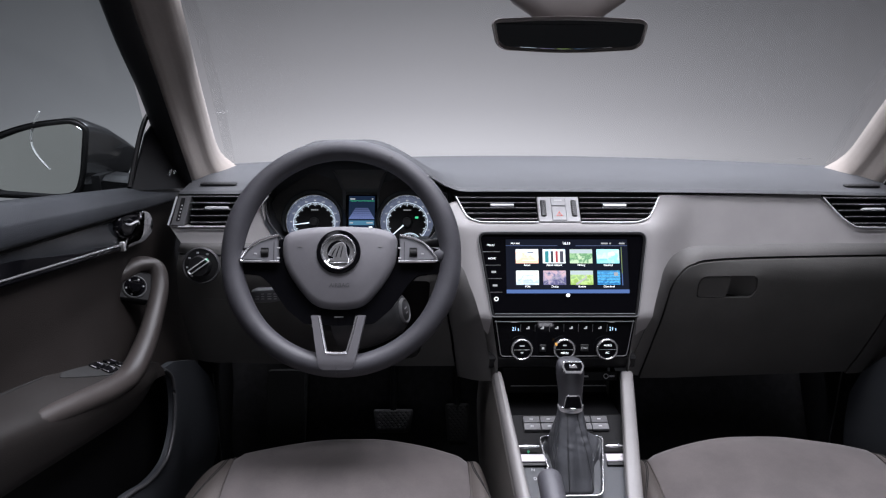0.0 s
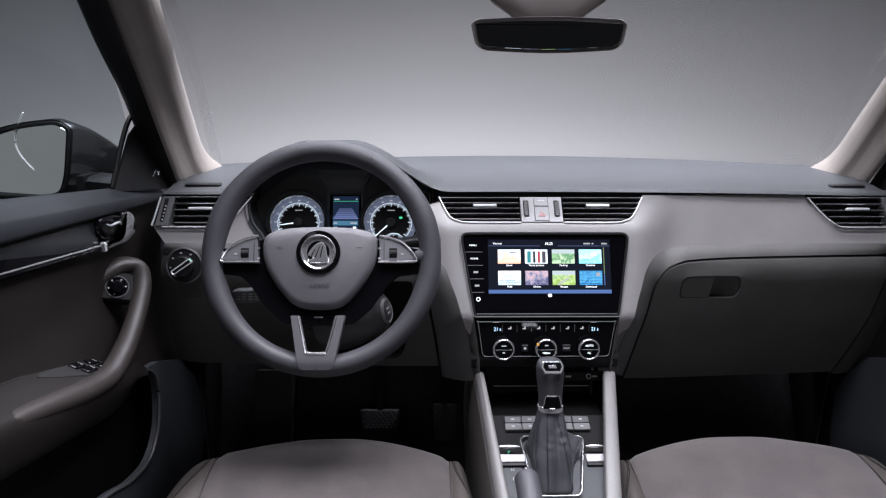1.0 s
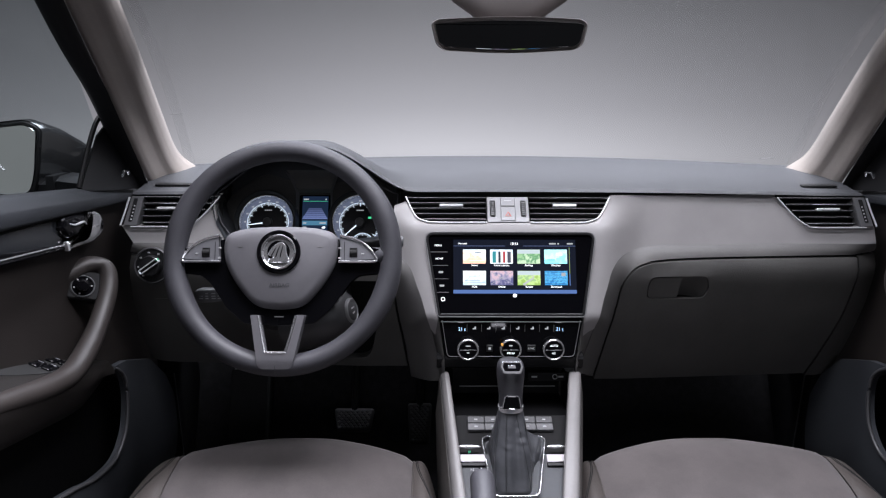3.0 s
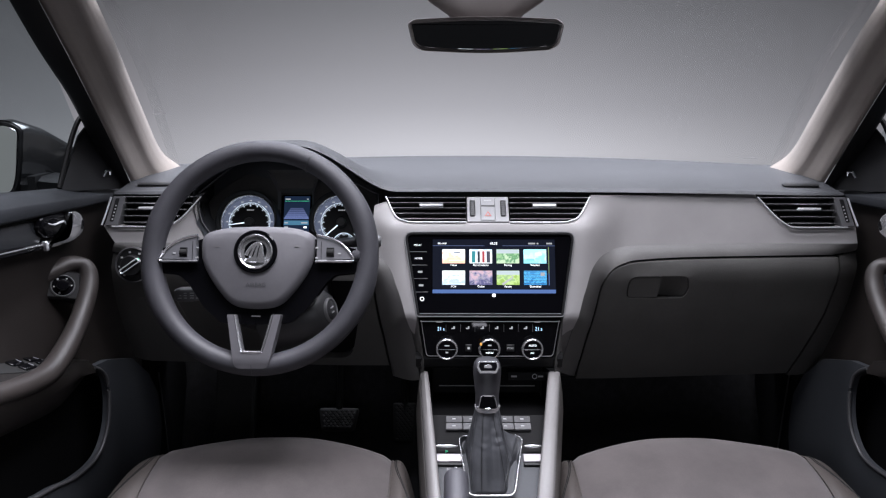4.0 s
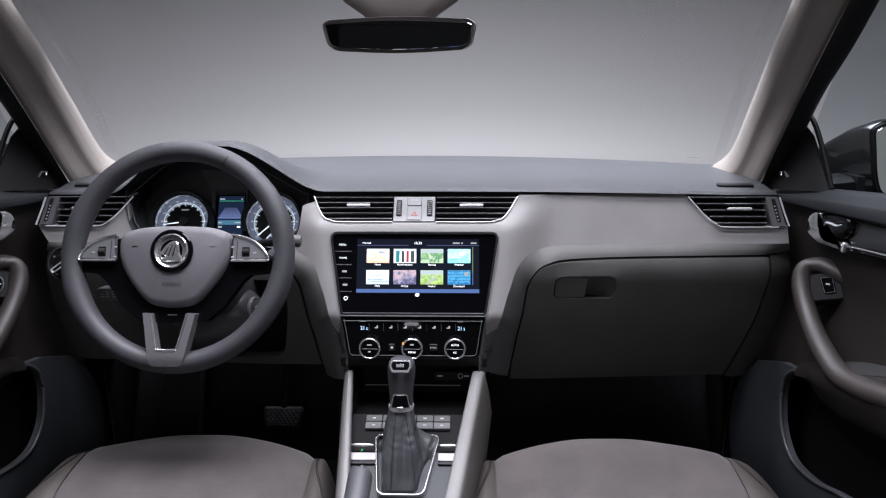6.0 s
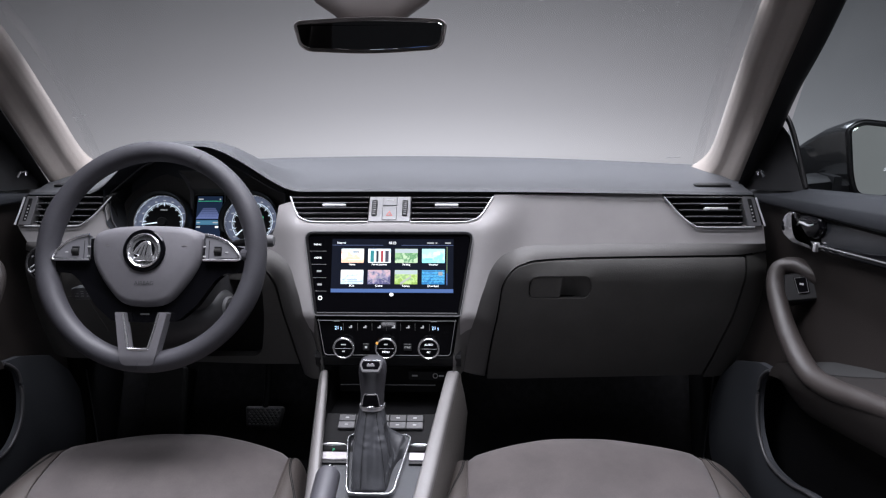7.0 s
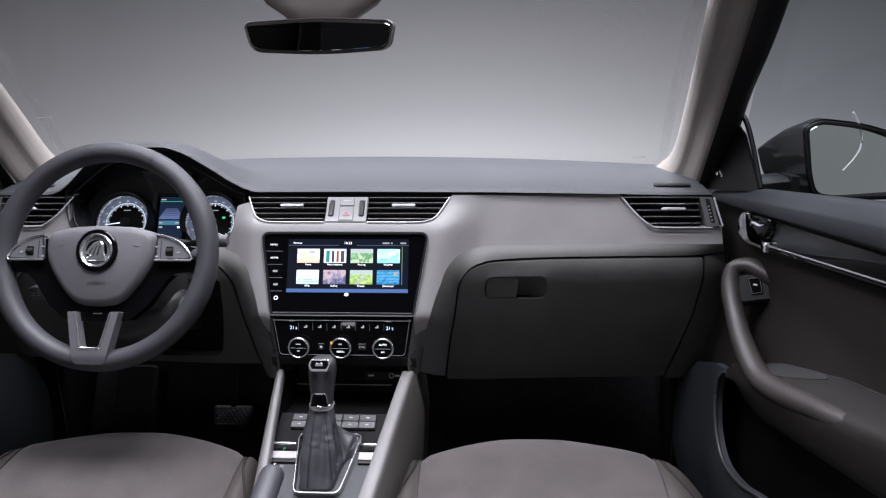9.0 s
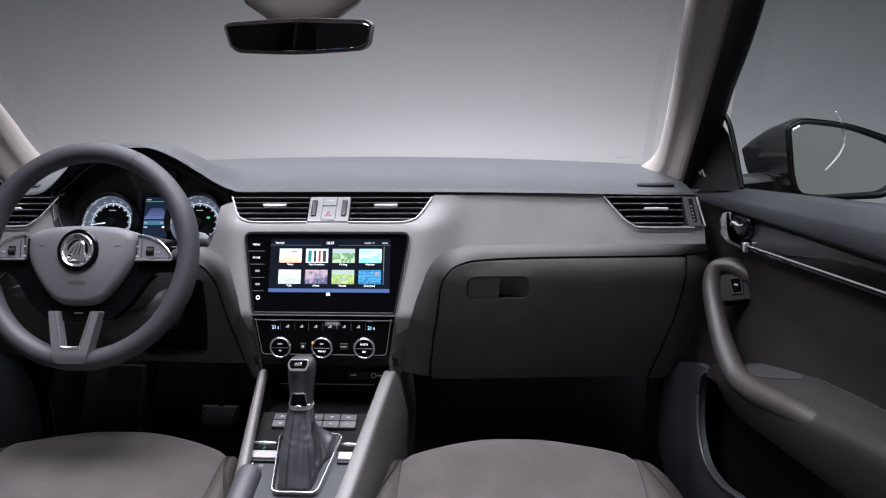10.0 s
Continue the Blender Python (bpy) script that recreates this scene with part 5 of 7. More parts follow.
# lower spoke with chrome U
sp = rounded([(-0.0430, -0.091), (-0.0300, -0.1725), (0.0205, -0.1725), (0.0390, -0.091), (0.0262, -0.091), (0.0115, -0.1485), (-0.0195, -0.1485), (-0.0312, -0.091)], [0.002, 0.009, 0.009, 0.002, 0.002, 0.006, 0.006, 0.002], 5)
bm = bmesh.new()
sheet(bm, sp, [], lambda u, v: TW(u, v, 0.0200 - 0.003 * smooth(-0.160, -0.1725, v)), 0.006, 0.020, TW(0, 0, 0) - TW(0, 0, 1))
part("lower_spoke", bm, HUBSKIN, sw2, "grey forked lower spoke")
bm = bmesh.new()
tube(bm, [TW(u, v, 0.0188) for u, v in flat([(-0.0310, -0.092), (-0.0250, -0.120), (-0.0200, -0.1440), (-0.0165, -0.1475), (0.0085, -0.1475), (0.0120, -0.1440), (0.0190, -0.120), (0.0260, -0.092)], 4)], 0.0023, 8)
part("chrome_insert", bm, POLISH, sw2, "chrome U-shaped insert")
# small satin bar drawn for bright glints below the cover
bm = bmesh.new()
block(bm, TW, -0.010, 0.004, -0.0945, -0.0925, 0.003, 0.0050, 0.0006)
part("hub_glint", bm, SATIN, sw2)

col = thing("steering_column", (-0.35, 1.2, 0.80), "slate steering column shroud with start button and stalks", "steering column")
TCOL = plane((-0.351, 1.11, 0.862), WT)
bm = bmesh.new()
rings = []
for k, (w, sx, sy, dy) in enumerate(((0.0, 0.058, 0.046, 0.0), (-0.01, 0.066, 0.056, -0.004), (-0.06, 0.078, 0.070, -0.012), (-0.14, 0.085, 0.080, -0.02), (-0.19, 0.085, 0.085, -0.02))):
    rings.append([TCOL(u, v + dy, w) for u, v in rounded([(-sx, -sy), (sx, -sy), (sx, sy), (-sx, sy)], 0.03, 6)])
loft(bm, rings, cap0=True, cap1=True)
part("shroud", bm, PLATE, col, "slate column shroud", 50)
bm = bmesh.new()
TB = plane((-0.2590, 1.150, 0.774), 14, 75)
pod_rings = [[TB(u * k, v * k, w) for u, v in circle(0.038, 28)] for k, w in ((1.5, -0.11), (1.35, -0.06), (1.15, -0.03), (0.95, -0.010), (0.72, 0.0))]
loft(bm, pod_rings, cap1=True)
pod = part("start_pod", bm, PLATE, col, "rounded pod carrying the start button", 50)
bm = bmesh.new()
lathe(bm, [(0.0215, -0.004), (0.0215, 0.004), (0.0195, 0.0055), (0.0175, 0.004), (0.0172, 0.0)], TB, 32)
part("start_button_ring", bm, SATIN, pod, "satin ring of the start button", 30)
bm = bmesh.new()
lathe(bm, [(0.0174, -0.002), (0.0172, 0.004), (0.0155, 0.0052), (0.0, 0.0056)], TB, 32)
part("start_button", bm, PLATE, pod, "round grey start button")
bm = bmesh.new()
block(bm, TB, -0.006, 0.006, 0.0035, 0.006, 0.0052, 0.0060, 0.0006)
block(bm, TB, -0.005, 0.005, -0.005, -0.0025, 0.0052, 0.0060, 0.0006)
part("legend_bar", bm, LEGEND, pod)
bm = bmesh.new()
rings = []
for p, a, b in zip(spline([(-0.40, 1.155, 0.842), (-0.432, 1.122, 0.826), (-0.462, 1.102, 0.8195), (-0.498, 1.097, 0.819)], 5), np.interp(np.linspace(0, 1, 16), (0, 0.35, 0.5, 0.93, 1), (0.006, 0.007, 0.0105, 0.0108, 0.0085)), np.interp(np.linspace(0, 1, 16), (0, 0.35, 0.5, 0.93, 1), (0.006, 0.007, 0.0100, 0.0100, 0.008))):
    rings.append([p + Vector((0, v, u)) for u, v in rounded([(-a, -b), (a, -b), (a, b), (-a, b)], 0.0045, 4)])
loft(bm, rings, cap0=True, cap1=True)
st = part("stalk", bm, GREYKEY, col, "dark grey indicator stalk", 40)
TSL = plane((-0.474, 1.0885, 0.8195), 4)
for k in range(4):
    u = -0.018 + k * 0.0098
    bm = bmesh.new()
    for q in (-0.0045, -0.0005, 0.0035):
        block(bm, TSL, u, u + 0.0062 - 0.0015 * (k % 2), q, q + 0.0013, -0.001, 0.0006, 0.0003)
    part("stalk_symbol", bm, LEGEND, st)
bm = bmesh.new()
tube(bm, spline([(-0.30, 1.155, 0.87), (-0.25, 1.135, 0.888), (-0.21, 1.122, 0.899), (-0.178, 1.12, 0.902)], 5), lambda t: 0.0065 + 0.003 * smooth(0.6, 0.9, t), 12)
st = part("stalk", bm, BLACK, col, "black wiper stalk")
bm = bmesh.new()
tube(bm, [(-0.190, 1.1205, 0.9012), (-0.170, 1.12, 0.902), (-0.166, 1.12, 0.902)], lambda t: 0.0105 - 0.003 * smooth(0.7, 1.0, t), 12)
part("stalk_knob", bm, GREYKEY, st, "grey stalk end")

# light switch
LS = plane((-0.6115, 1.2055, 0.838), 10)
ls = thing("light_switch", LS(0, 0, -0.01), "round black headlamp switch with a chrome pointer", "switch")
bm = bmesh.new()
lathe(bm, [(0.0325, -0.004), (0.0325, 0.0015), (0.0305, 0.003), (0.0285, 0.0015), (0.0285, -0.002)], LS, 40)
part("ring", bm, PLATE, ls, "dark grey ring", 30)
bm = bmesh.new()
lathe(bm, [(0.0285, -0.004), (0.0285, 0.001), (0.019, 0.002), (0.018, 0.013), (0.0165, 0.0145), (0.0, 0.015)], LS, 40)
part("knob", bm, BLACK, ls, "black rotary knob", 30)
bm = bmesh.new()
c, q = math.cos(radians(35)), math.sin(radians(35))
bar = [(u * c - v * q, u * q + v * c) for u, v in rect(0.040, 0.009, 0.003)]
ringplate(bm, bar, inset(bar, 0.002), LS, 0.008, 0.0185, 0.0006)
part("pointer", bm, SILVER, ls, "chrome pointer bar")
bm = bmesh.new()
block(bm, LS, 0.013, 0.017, 0.010, 0.014, 0.015, 0.0168, 0.0008)
part("green_mark", bm, GREEN, ls)
bm = bmesh.new()
for k in range(5):
    a = radians(60 + k * 42)
    block(bm, LS, 0.0235 * math.cos(a) - 0.002, 0.0235 * math.cos(a) + 0.002, 0.0235 * math.sin(a) - 0.0015, 0.0235 * math.sin(a) + 0.0015, 0.0005, 0.0022, 0.0004)
part("legend_bar", bm, LEGEND, ls)

# ---- centre console ----
CSL = math.degrees(math.atan(0.4))
TQ = lambda u, q, w=0.0: Vector((u, 0.95 + q * math.cos(radians(CSL)) - w * math.sin(radians(CSL)), 0.565 + q * math.sin(radians(CSL)) + w * math.cos(radians(CSL))))
con = thing("centre_console", (0, 1.0, 0.28), "centre console with greige side rails and black tray", "centre console")
for s in (-1, 1):
    cx = (lambda y: 0.1265 - 0.193 * (1.134 - y)) if s > 0 else (lambda y: -0.0980 + 0.093 * (1.130 - y))
    hw = (lambda y: 0.0104 + 0.008 * (1.134 - y)) if s > 0 else (lambda y: 0.0072 + 0.012 * (1.130 - y))
    prof = [(1.139, 0.6625), (1.136, 0.6675), (1.128, 0.6690), (1.10, 0.6570), (1.03, 0.6245), (0.93, 0.577), (0.84, 0.545), (0.70, 0.53)]
    pts = [Vector((cx(max(0.84, p.x)), p.x, p.y)) for p in spline([(y, z, 0) for y, z in prof], 5)]
    bm = bmesh.new()
    rings = []
    for p in pts:
        h = hw(p.y)
        roll = 0.0055 if s < 0 else 0.0
        ring = [(-h, -0.016), (-h, -0.0035), (-h + 0.0010, -0.0010), (-h + 0.0030, 0.0), (0, 0.0006), (h - 0.0045, -0.0002 - 0.35 * roll), (h - 0.0018, -0.0016 - 0.7 * roll), (h, -0.0045 - roll), (h + 0.0008, -0.0100 - roll)]
        rings.append([(p.x + s * a, p.y - 0.40 * b, p.z + b) for a, b in ring])
    loft(bm, rings, close=False)
    bm.faces.new([bm.verts.new(v) for v in rings[0]])
    rail = part("side_rail", bm, RAIL, con, "greige padded side rail", 45)
    bm = bmesh.new()
    loft(bm, [[(p.x - s * (hw(p.y) - 0.0015), p.y + 0.001, p.z + b) for b in (-0.010, -0.03, -0.075)] for p in pts], close=False)
    part("inner_wall", bm, VOID, con, "black inner wall of the console")
    # flank: below the rail, and on under the dash
    bm = bmesh.new()
    rings = []
    for y, z, x in ((1.405, 0.520, 0.0), (1.392, 0.545, 0.0), (1.32, 0.585, 0.0), (1.24, 0.622, 0.0), (1.17, 0.652, 0.0)):
        xx = cx(1.134) + s * (hw(1.134) + 0.0015)
        rings.append([(xx, y, z), (xx + s * 0.001, y + 0.002, z - 0.016), (xx + s * 0.003, y + 0.004, z - 0.04), (xx + s * 0.003, y - 0.01, z - 0.08), (xx, y - 0.05, z - 0.16), (xx - s * 0.004, y - 0.07, 0.27)])
    wide = 0.006 if s > 0 else 0.0
    for p in pts:
        h = hw(p.y)
        rings.append([(p.x + s * (h + 0.0004), p.y + 0.0045, p.z - 0.0095), (p.x + s * (h + 0.0022 + wide * 0.3), p.y + 0.009, p.z - 0.024), (p.x + s * (h + 0.0045 + wide * 0.7), p.y + 0.0175, p.z - 0.05), (p.x + s * (h + 0.008 + wide), p.y + 0.03, p.z - 0.09), (p.x + s * (h + 0.006), p.y + 0.05, p.z - 0.2), (p.x + s * h, p.y + 0.06, 0.27)])
    loft(bm, rings, close=False)
    flank = part("side_panel", bm, FLANK, con, "taupe leather-grained console flank", 60)
    for off in (0.0130, 0.0178):
        bm = bmesh.new()
        for a, b in zip(pts[3:], pts[4:]):
            for j in range(4):
                u, v = a.lerp(b, j / 4 + 0.02), a.lerp(b, j / 4 + 0.19)
                tube(bm, [q + Vector((s * (hw(q.y) + 0.0004 + (off - 0.0095) * 0.10 + 0.0004), 0.0045 + (off - 0.0095) * 0.3, -off)) for q in (u, v)], 0.0005, 4)
        part("rail_stitch", bm, THREAD, flank, "fine stitching under the rail")
bm = bmesh.new()
loft(bm, [[(x, y, z) for x in (-0.084, -0.05, 0.02, 0.06, 0.094)] for y, z in ((0.55, 0.53), (0.80, 0.535), (0.90, 0.545), (1.008, 0.5855))], close=False)
part("cover_plate", bm, SLATE, con, "dark satin console plate")
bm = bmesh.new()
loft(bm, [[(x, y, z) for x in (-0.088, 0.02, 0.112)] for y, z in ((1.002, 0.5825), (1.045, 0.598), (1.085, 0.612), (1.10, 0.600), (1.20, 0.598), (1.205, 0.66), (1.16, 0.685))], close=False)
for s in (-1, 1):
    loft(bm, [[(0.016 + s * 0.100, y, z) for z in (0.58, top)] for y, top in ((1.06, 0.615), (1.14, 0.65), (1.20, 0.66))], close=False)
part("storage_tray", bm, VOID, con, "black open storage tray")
bm = bmesh.new()
loft(bm, [[(x, y, z) for x in np.linspace(-0.112, 0.140, 8)] for y, z in ((1.150, 0.700), (1.1365, 0.6965), (1.1345, 0.692), (1.139, 0.676), (1.146, 0.671), (1.20, 0.668))], close=False)
part("tray_lintel", bm, BLACK, con, "dark lip below the climate panel")
bm = bmesh.new()
block(bm, plane((0.02, 1.145, 0.636), 20), -0.092, 0.075, 0.0, 0.0016, -0.004, 0.001, 0.0004)
part("tray_line", bm, GREYKEY, con, "thin bright line in the tray")
TU = plane((0.081, 1.15, 0.6525), 20)
bm = bmesh.new()
block(bm, TU, -0.034, 0.034, -0.008, 0.008, -0.006, 0.0, 0.002)
usb = part("socket_panel", bm, VOID, con, "small socket panel in the tray")
bm = bmesh.new()
block(bm, TU, -0.027, -0.017, -0.0014, 0.0014, -0.001, 0.0006, 0.0004)
part("slot_mark", bm, LEGEND, usb)
bm = bmesh.new()
ringplate(bm, circle(0.0045, 16, 0.014, 0), circle(0.0034, 16, 0.014, 0), TU, 0.001, 0.0006, 0.0001)
part("socket_ring", bm, LEGEND, usb)
bm = bmesh.new()
block(bm, TU, 0.020, 0.029, -0.0014, 0.0014, -0.001, 0.0006, 0.0004)
part("socket_mark", bm, LEGEND, usb)
# function keys, the far row in darker grey for the shade of its angle
for row in range(2):
    for k in range(5):
        u0 = -0.0612 + k * 0.0280
        q0 = 0.1065 + 0.0140 * row
        bm = bmesh.new()
        block(bm, TQ, u0 + 0.0004, u0 + 0.0275, q0, q0 + 0.0135, -0.004, 0.0014 + 0.0006 * row, 0.0008)
        key = part("function_key", bm, PLATE if row else GREYKEY, con, "grey function key")
        bm = bmesh.new()
        block(bm, TQ, u0 + 0.011, u0 + 0.0165, q0 + 0.0055, q0 + 0.0080, 0.001, 0.0019 + 0.0006 * row, 0.0004)
        part("key_symbol", bm, LEGEND, key)
# bright bars either side of the gaiter
for u0, u1 in ((-0.085, -0.036), (0.060, 0.100)):
    bm = bmesh.new()
    block(bm, TQ, u0, u1, 0.0430, 0.0575, -0.004, 0.003, 0.001)
    part("silver_bar", bm, ROSE, con, "brushed silver cross bar")
    bm = bmesh.new()
    block(bm, TQ, u0, u1, 0.0365, 0.0420, -0.004, 0.0018, 0.0006)
    part("black_bar", bm, BLACK, con)
    bm = bmesh.new()
    a, b = (u0 + 0.006, u1 - 0.006) if u0 < 0 else (u0 + 0.002, u1 - 0.010)
    tube(bm, [TQ(a + (b - a) * k / 8, 0.0675, 0.008) for k in range(9)], lambda t: 0.0010 + 0.0020 * math.sin(math.pi * t) ** 0.7, 10)
    part("chrome_bar", bm, POLISH, con, "chrome strip at the tray shutter")
for k, word in enumerate("PRND"):
    lettering(word, 0.0075, TQ, -0.060 + 0.0015 * k, 0.0600 - 0.0160 * k, 0.0034 if k == 0 else 0.0026, GREEN if k == 0 else LEGEND, con, "gear_letter")

# gear selector
gs = thing("gear_selector", (0.005, 0.98, 0.57), "automatic gear selector with grey leather knob and black gaiter", "gear lever")
fr_o = rounded([(-0.029, -0.022), (0.041, -0.022), (0.062, 0.083), (0.055, 0.090), (-0.034, 0.090), (-0.041, 0.083)], [0.012, 0.012, 0.006, 0.006, 0.006, 0.006], 5)
bm = bmesh.new()
ringplate(bm, fr_o, inset(fr_o, 0.0021), TQ, 0.010, 0.008, 0.0008)
part("gaiter_frame", bm, POLISH, gs, "chrome gaiter frame")
foot = inset(fr_o, 0.0026)
axis0, axis1 = Vector((0.008, 0.972, 0.572)), Vector((0.0030, 1.008, 0.665))
GN, GM = 120, 54
neck = [(0.0188 * math.cos(2 * math.pi * k / GN), 0.014 * math.sin(2 * math.pi * k / GN)) for k in range(GN)]


def resample(poly, n, start):
    pts = densify(poly, 0.0015)
    k0 = max(range(len(pts)), key=lambda i: math.cos(math.atan2(pts[i][1] - start[1], pts[i][0] - start[0])))
    pts = pts[k0:] + pts[:k0]
    c = start
    out = []
    for j in range(n):
        a = 2 * math.pi * j / n
        out.append(max(pts, key=lambda p: math.cos(math.atan2(p[1] - c[1], p[0] - c[0]) - a)))
    return out


foot = resample(foot, GN, (0.010, 0.035))
# where the leather column stands inside the frame: narrow in front, drawn out to the far corner
base = resample(rounded([(-0.0215, -0.0135), (0.0285, -0.0135), (0.0330, 0.020), (0.0525, 0.083), (-0.030, 0.083), (-0.0245, 0.030)], [0.012, 0.012, 0.02, 0.006, 0.008, 0.02], 6), GN, (0.010, 0.035))


def crease(deg, t):
    """Folds of the leather above the skirt: seam grooves, a ridge beside the right seam, a hollow front, wrinkles below the neck."""
    bell = lambda c, w: math.exp(-((deg - c) / w) ** 2)
    mid = math.sin(math.pi * t)
    f = -0.0012 * (bell(SEAM_L, 3.2) + bell(SEAM_R, 3.2)) * mid ** 0.4
    f += 0.0048 * bell(SEAM_R + 15, 8) * mid ** 0.7 - 0.0060 * bell(-88 + 10 * t, 10) * mid + 0.0022 * bell(-106, 8) * mid
    f -= 0.0110 * bell(SEAM_R + 36 - 8 * t, 11) * smooth(0.05, 0.2, t) * (1 - smooth(0.55, 0.8, t))
    f += 0.0030 * bell(SEAM_L - 22, 10) * mid - 0.0026 * bell(SEAM_L - 46, 9) * mid
    wr = smooth(0.45, 0.62, t) * (1 - smooth(0.90, 0.99, t)) * bell(-86, 40)
    f += 0.0005 * wr * math.sin(52 * t + 0.09 * deg) + 0.0030 * wr * noise.noise(Vector((deg / 26, 13 * t, 4.0)))
    f += 0.0018 * mid * noise.noise(Vector((deg / 34, 4.5 * t, 1.7)))
    return f


SEAM_L, SEAM_R = -112.0, -66.0
GS = 10
rings = []
for i in range(GM + 1):
    ring = []
    for k in range(GN):
        ang = 2 * math.pi * k / GN
        deg = (math.degrees(ang) + 180) % 360 - 180
        c, q = math.cos(ang), math.sin(ang)
        bell = lambda a, w: math.exp(-((deg - a) / w) ** 2)
        dip = 0.003 + 0.026 * bell(-22, 34) + 0.020 * (bell(180, 36) + bell(-180, 36)) + 0.004 * bell(-90, 30)
        dip *= 1 - 0.9 * bell(44, 20)
        rise = 0.004 + 0.012 * bell(44, 20)
        f = TQ(foot[k][0], foot[k][1], 0.006)
        low = TQ(foot[k][0] * 0.75 + base[k][0] * 0.25, foot[k][1] * 0.75 + base[k][1] * 0.25, 0.004 - 2.0 * dip)
        b = TQ(base[k][0], base[k][1], rise)
        if i < GS:
            t = i / GS
            p = f * (1 - t) ** 2 + low * (2 * t * (1 - t)) + b * t * t
        else:
            t = (i - GS) / (GM - GS)
            nk = Vector((axis1.x + neck[k][0], axis1.y + neck[k][1] * 0.94, axis1.z + neck[k][1] * 0.30))
            flap = bell(38, 34)
            e = 1 - (1 - t) ** (1.0 + 2.6 * flap + 0.5 * max(0.0, q))
            p = b.lerp(nk, e)
            p.z = b.z * (1 - t) + nk.z * t
            push = 0.0042 * math.sin(math.pi * t ** 0.8) * (1 - 1.3 * flap) + crease(deg, t)
            p.x += c * push
            p.y += q * push * 0.8
        ring.append(p)
    rings.append(ring)
bm = bmesh.new()
loft(bm, rings, cap1=True)
gaiter = part("gaiter", bm, BOOT, gs, "creased black leather gaiter with stitched seams", 80)
for k0 in (round((360 + SEAM_L) / 3), round((360 + SEAM_R) / 3)):
    bm = bmesh.new()
    for i in range(GS, GM):
        a, b = Vector(rings[i][k0]), Vector(rings[i + 1][k0])
        lift = Vector((0, -0.94, 0.34)) * 0.0006
        tube(bm, [a.lerp(b, 0.1) + lift, a.lerp(b, 0.72) + lift], 0.00055, 5)
    part("stitching", bm, SEAM, gaiter, "dark stitching")
KX = Vector((0.0, 0.20, 0.98)).normalized()
kt = axis1 + Vector((0.0, 0.002, 0.0))
TKN = lambda u, v, w=0.0: kt + Vector((1, 0, 0)) * u + KX * v + Vector((0, -0.98, 0.20)) * w
bm = bmesh.new()
lathe_rings = []
for h, rx, ry, dx in ((-0.003, 0.0192, 0.016, 0), (0.000, 0.0200, 0.017, 0), (0.003, 0.0196, 0.017, 0)):
    lathe_rings.append([kt + Vector((rx * math.cos(a), -ry * math.sin(a), 0)) + KX * h for a in np.linspace(0, 2 * math.pi, 32, endpoint=False)])
loft(bm, lathe_rings, cap0=True, cap1=True)
part("collar", bm, BRIGHT, gs, "chrome collar", 30)
bm = bmesh.new()
rings = []
for h, rx, ry in ((0.002, 0.0182, 0.0160), (0.019, 0.0184, 0.0172), (0.034, 0.0200, 0.0190), (0.049, 0.0216, 0.0208), (0.058, 0.0217, 0.0212), (0.065, 0.0204, 0.0198), (0.0695, 0.0176, 0.0170), (0.0715, 0.012, 0.0125)):
    rings.append([kt + Vector((rx * abs(math.cos(a)) ** 0.85 * (1 if math.cos(a) > 0 else -1), -ry * math.sin(a) + 0.10 * h, 0)) + KX * h for a in np.linspace(0, 2 * math.pi, 36, endpoint=False)])
loft(bm, rings, cap0=True, cap1=True)
part("knob", bm, KNOB, gs, "grey leather gear knob", 60)
bm = bmesh.new()
rel = rounded([(-0.0135, 0.002), (0.0135, 0.002), (0.0100, 0.0205), (0.0085, 0.0225), (-0.0085, 0.0225), (-0.0100, 0.0205)], 0.002, 3)
plate(bm, rel, TKN, 0.012, 0.0015, 0.0195)
relp = part("release_button", bm, PIANO, gs, "gloss black release button with chrome edges")
bm = bmesh.new()
for e in (-1, 1):
    tube(bm, [TKN(e * 0.0142, 0.003, 0.0185), TKN(e * 0.0105, 0.0205, 0.0185), TKN(e * 0.0065, 0.0230, 0.0190)], 0.0009, 6)
part("release_trim", bm, POLISH, relp, "chrome trim")
bm = bmesh.new()
tube(bm, [TKN(0.0185 * math.sin(a), 0.0015, 0.0185 * math.cos(a)) for a in np.linspace(-1.05, 1.05, 13)], 0.0019, 8, flat=1.2)
part("clasp", bm, POLISH, relp, "bright clasp below the release button")
TTOP = plane((kt.x, kt.y + 0.007, kt.z + 0.0622), 38)
bm = bmesh.new()
cap_o = rounded([(-0.0145, 0.007), (0.0145, 0.007), (0.0175, -0.002), (0.0130, -0.0120), (-0.0130, -0.0120), (-0.0175, -0.002)], 0.003, 4)
plate(bm, cap_o, TTOP, 0.010, 0.0008, 0.0125)
ct = part("knob_cap", bm, POLISH, gs, "chrome frame on the knob top")
bm = bmesh.new()
plate(bm, [(u, v + 0.0010) for u, v in inset(cap_o, 0.0030)], TTOP, 0.004, 0.0004, 0.0129)
part("cap_inlay", bm, PIANO, ct, "black inlay")
bm = bmesh.new()
plate(bm, rounded([(-0.0065, -0.0040), (0.0065, -0.0040), (0.0050, 0.0010), (0.0015, 0.0022), (-0.0015, 0.0008), (-0.0060, 0.0012)], 0.0012, 3), TTOP, 0.002, 0.0006, 0.0137)
part("cap_emblem", bm, POLISH, ct)

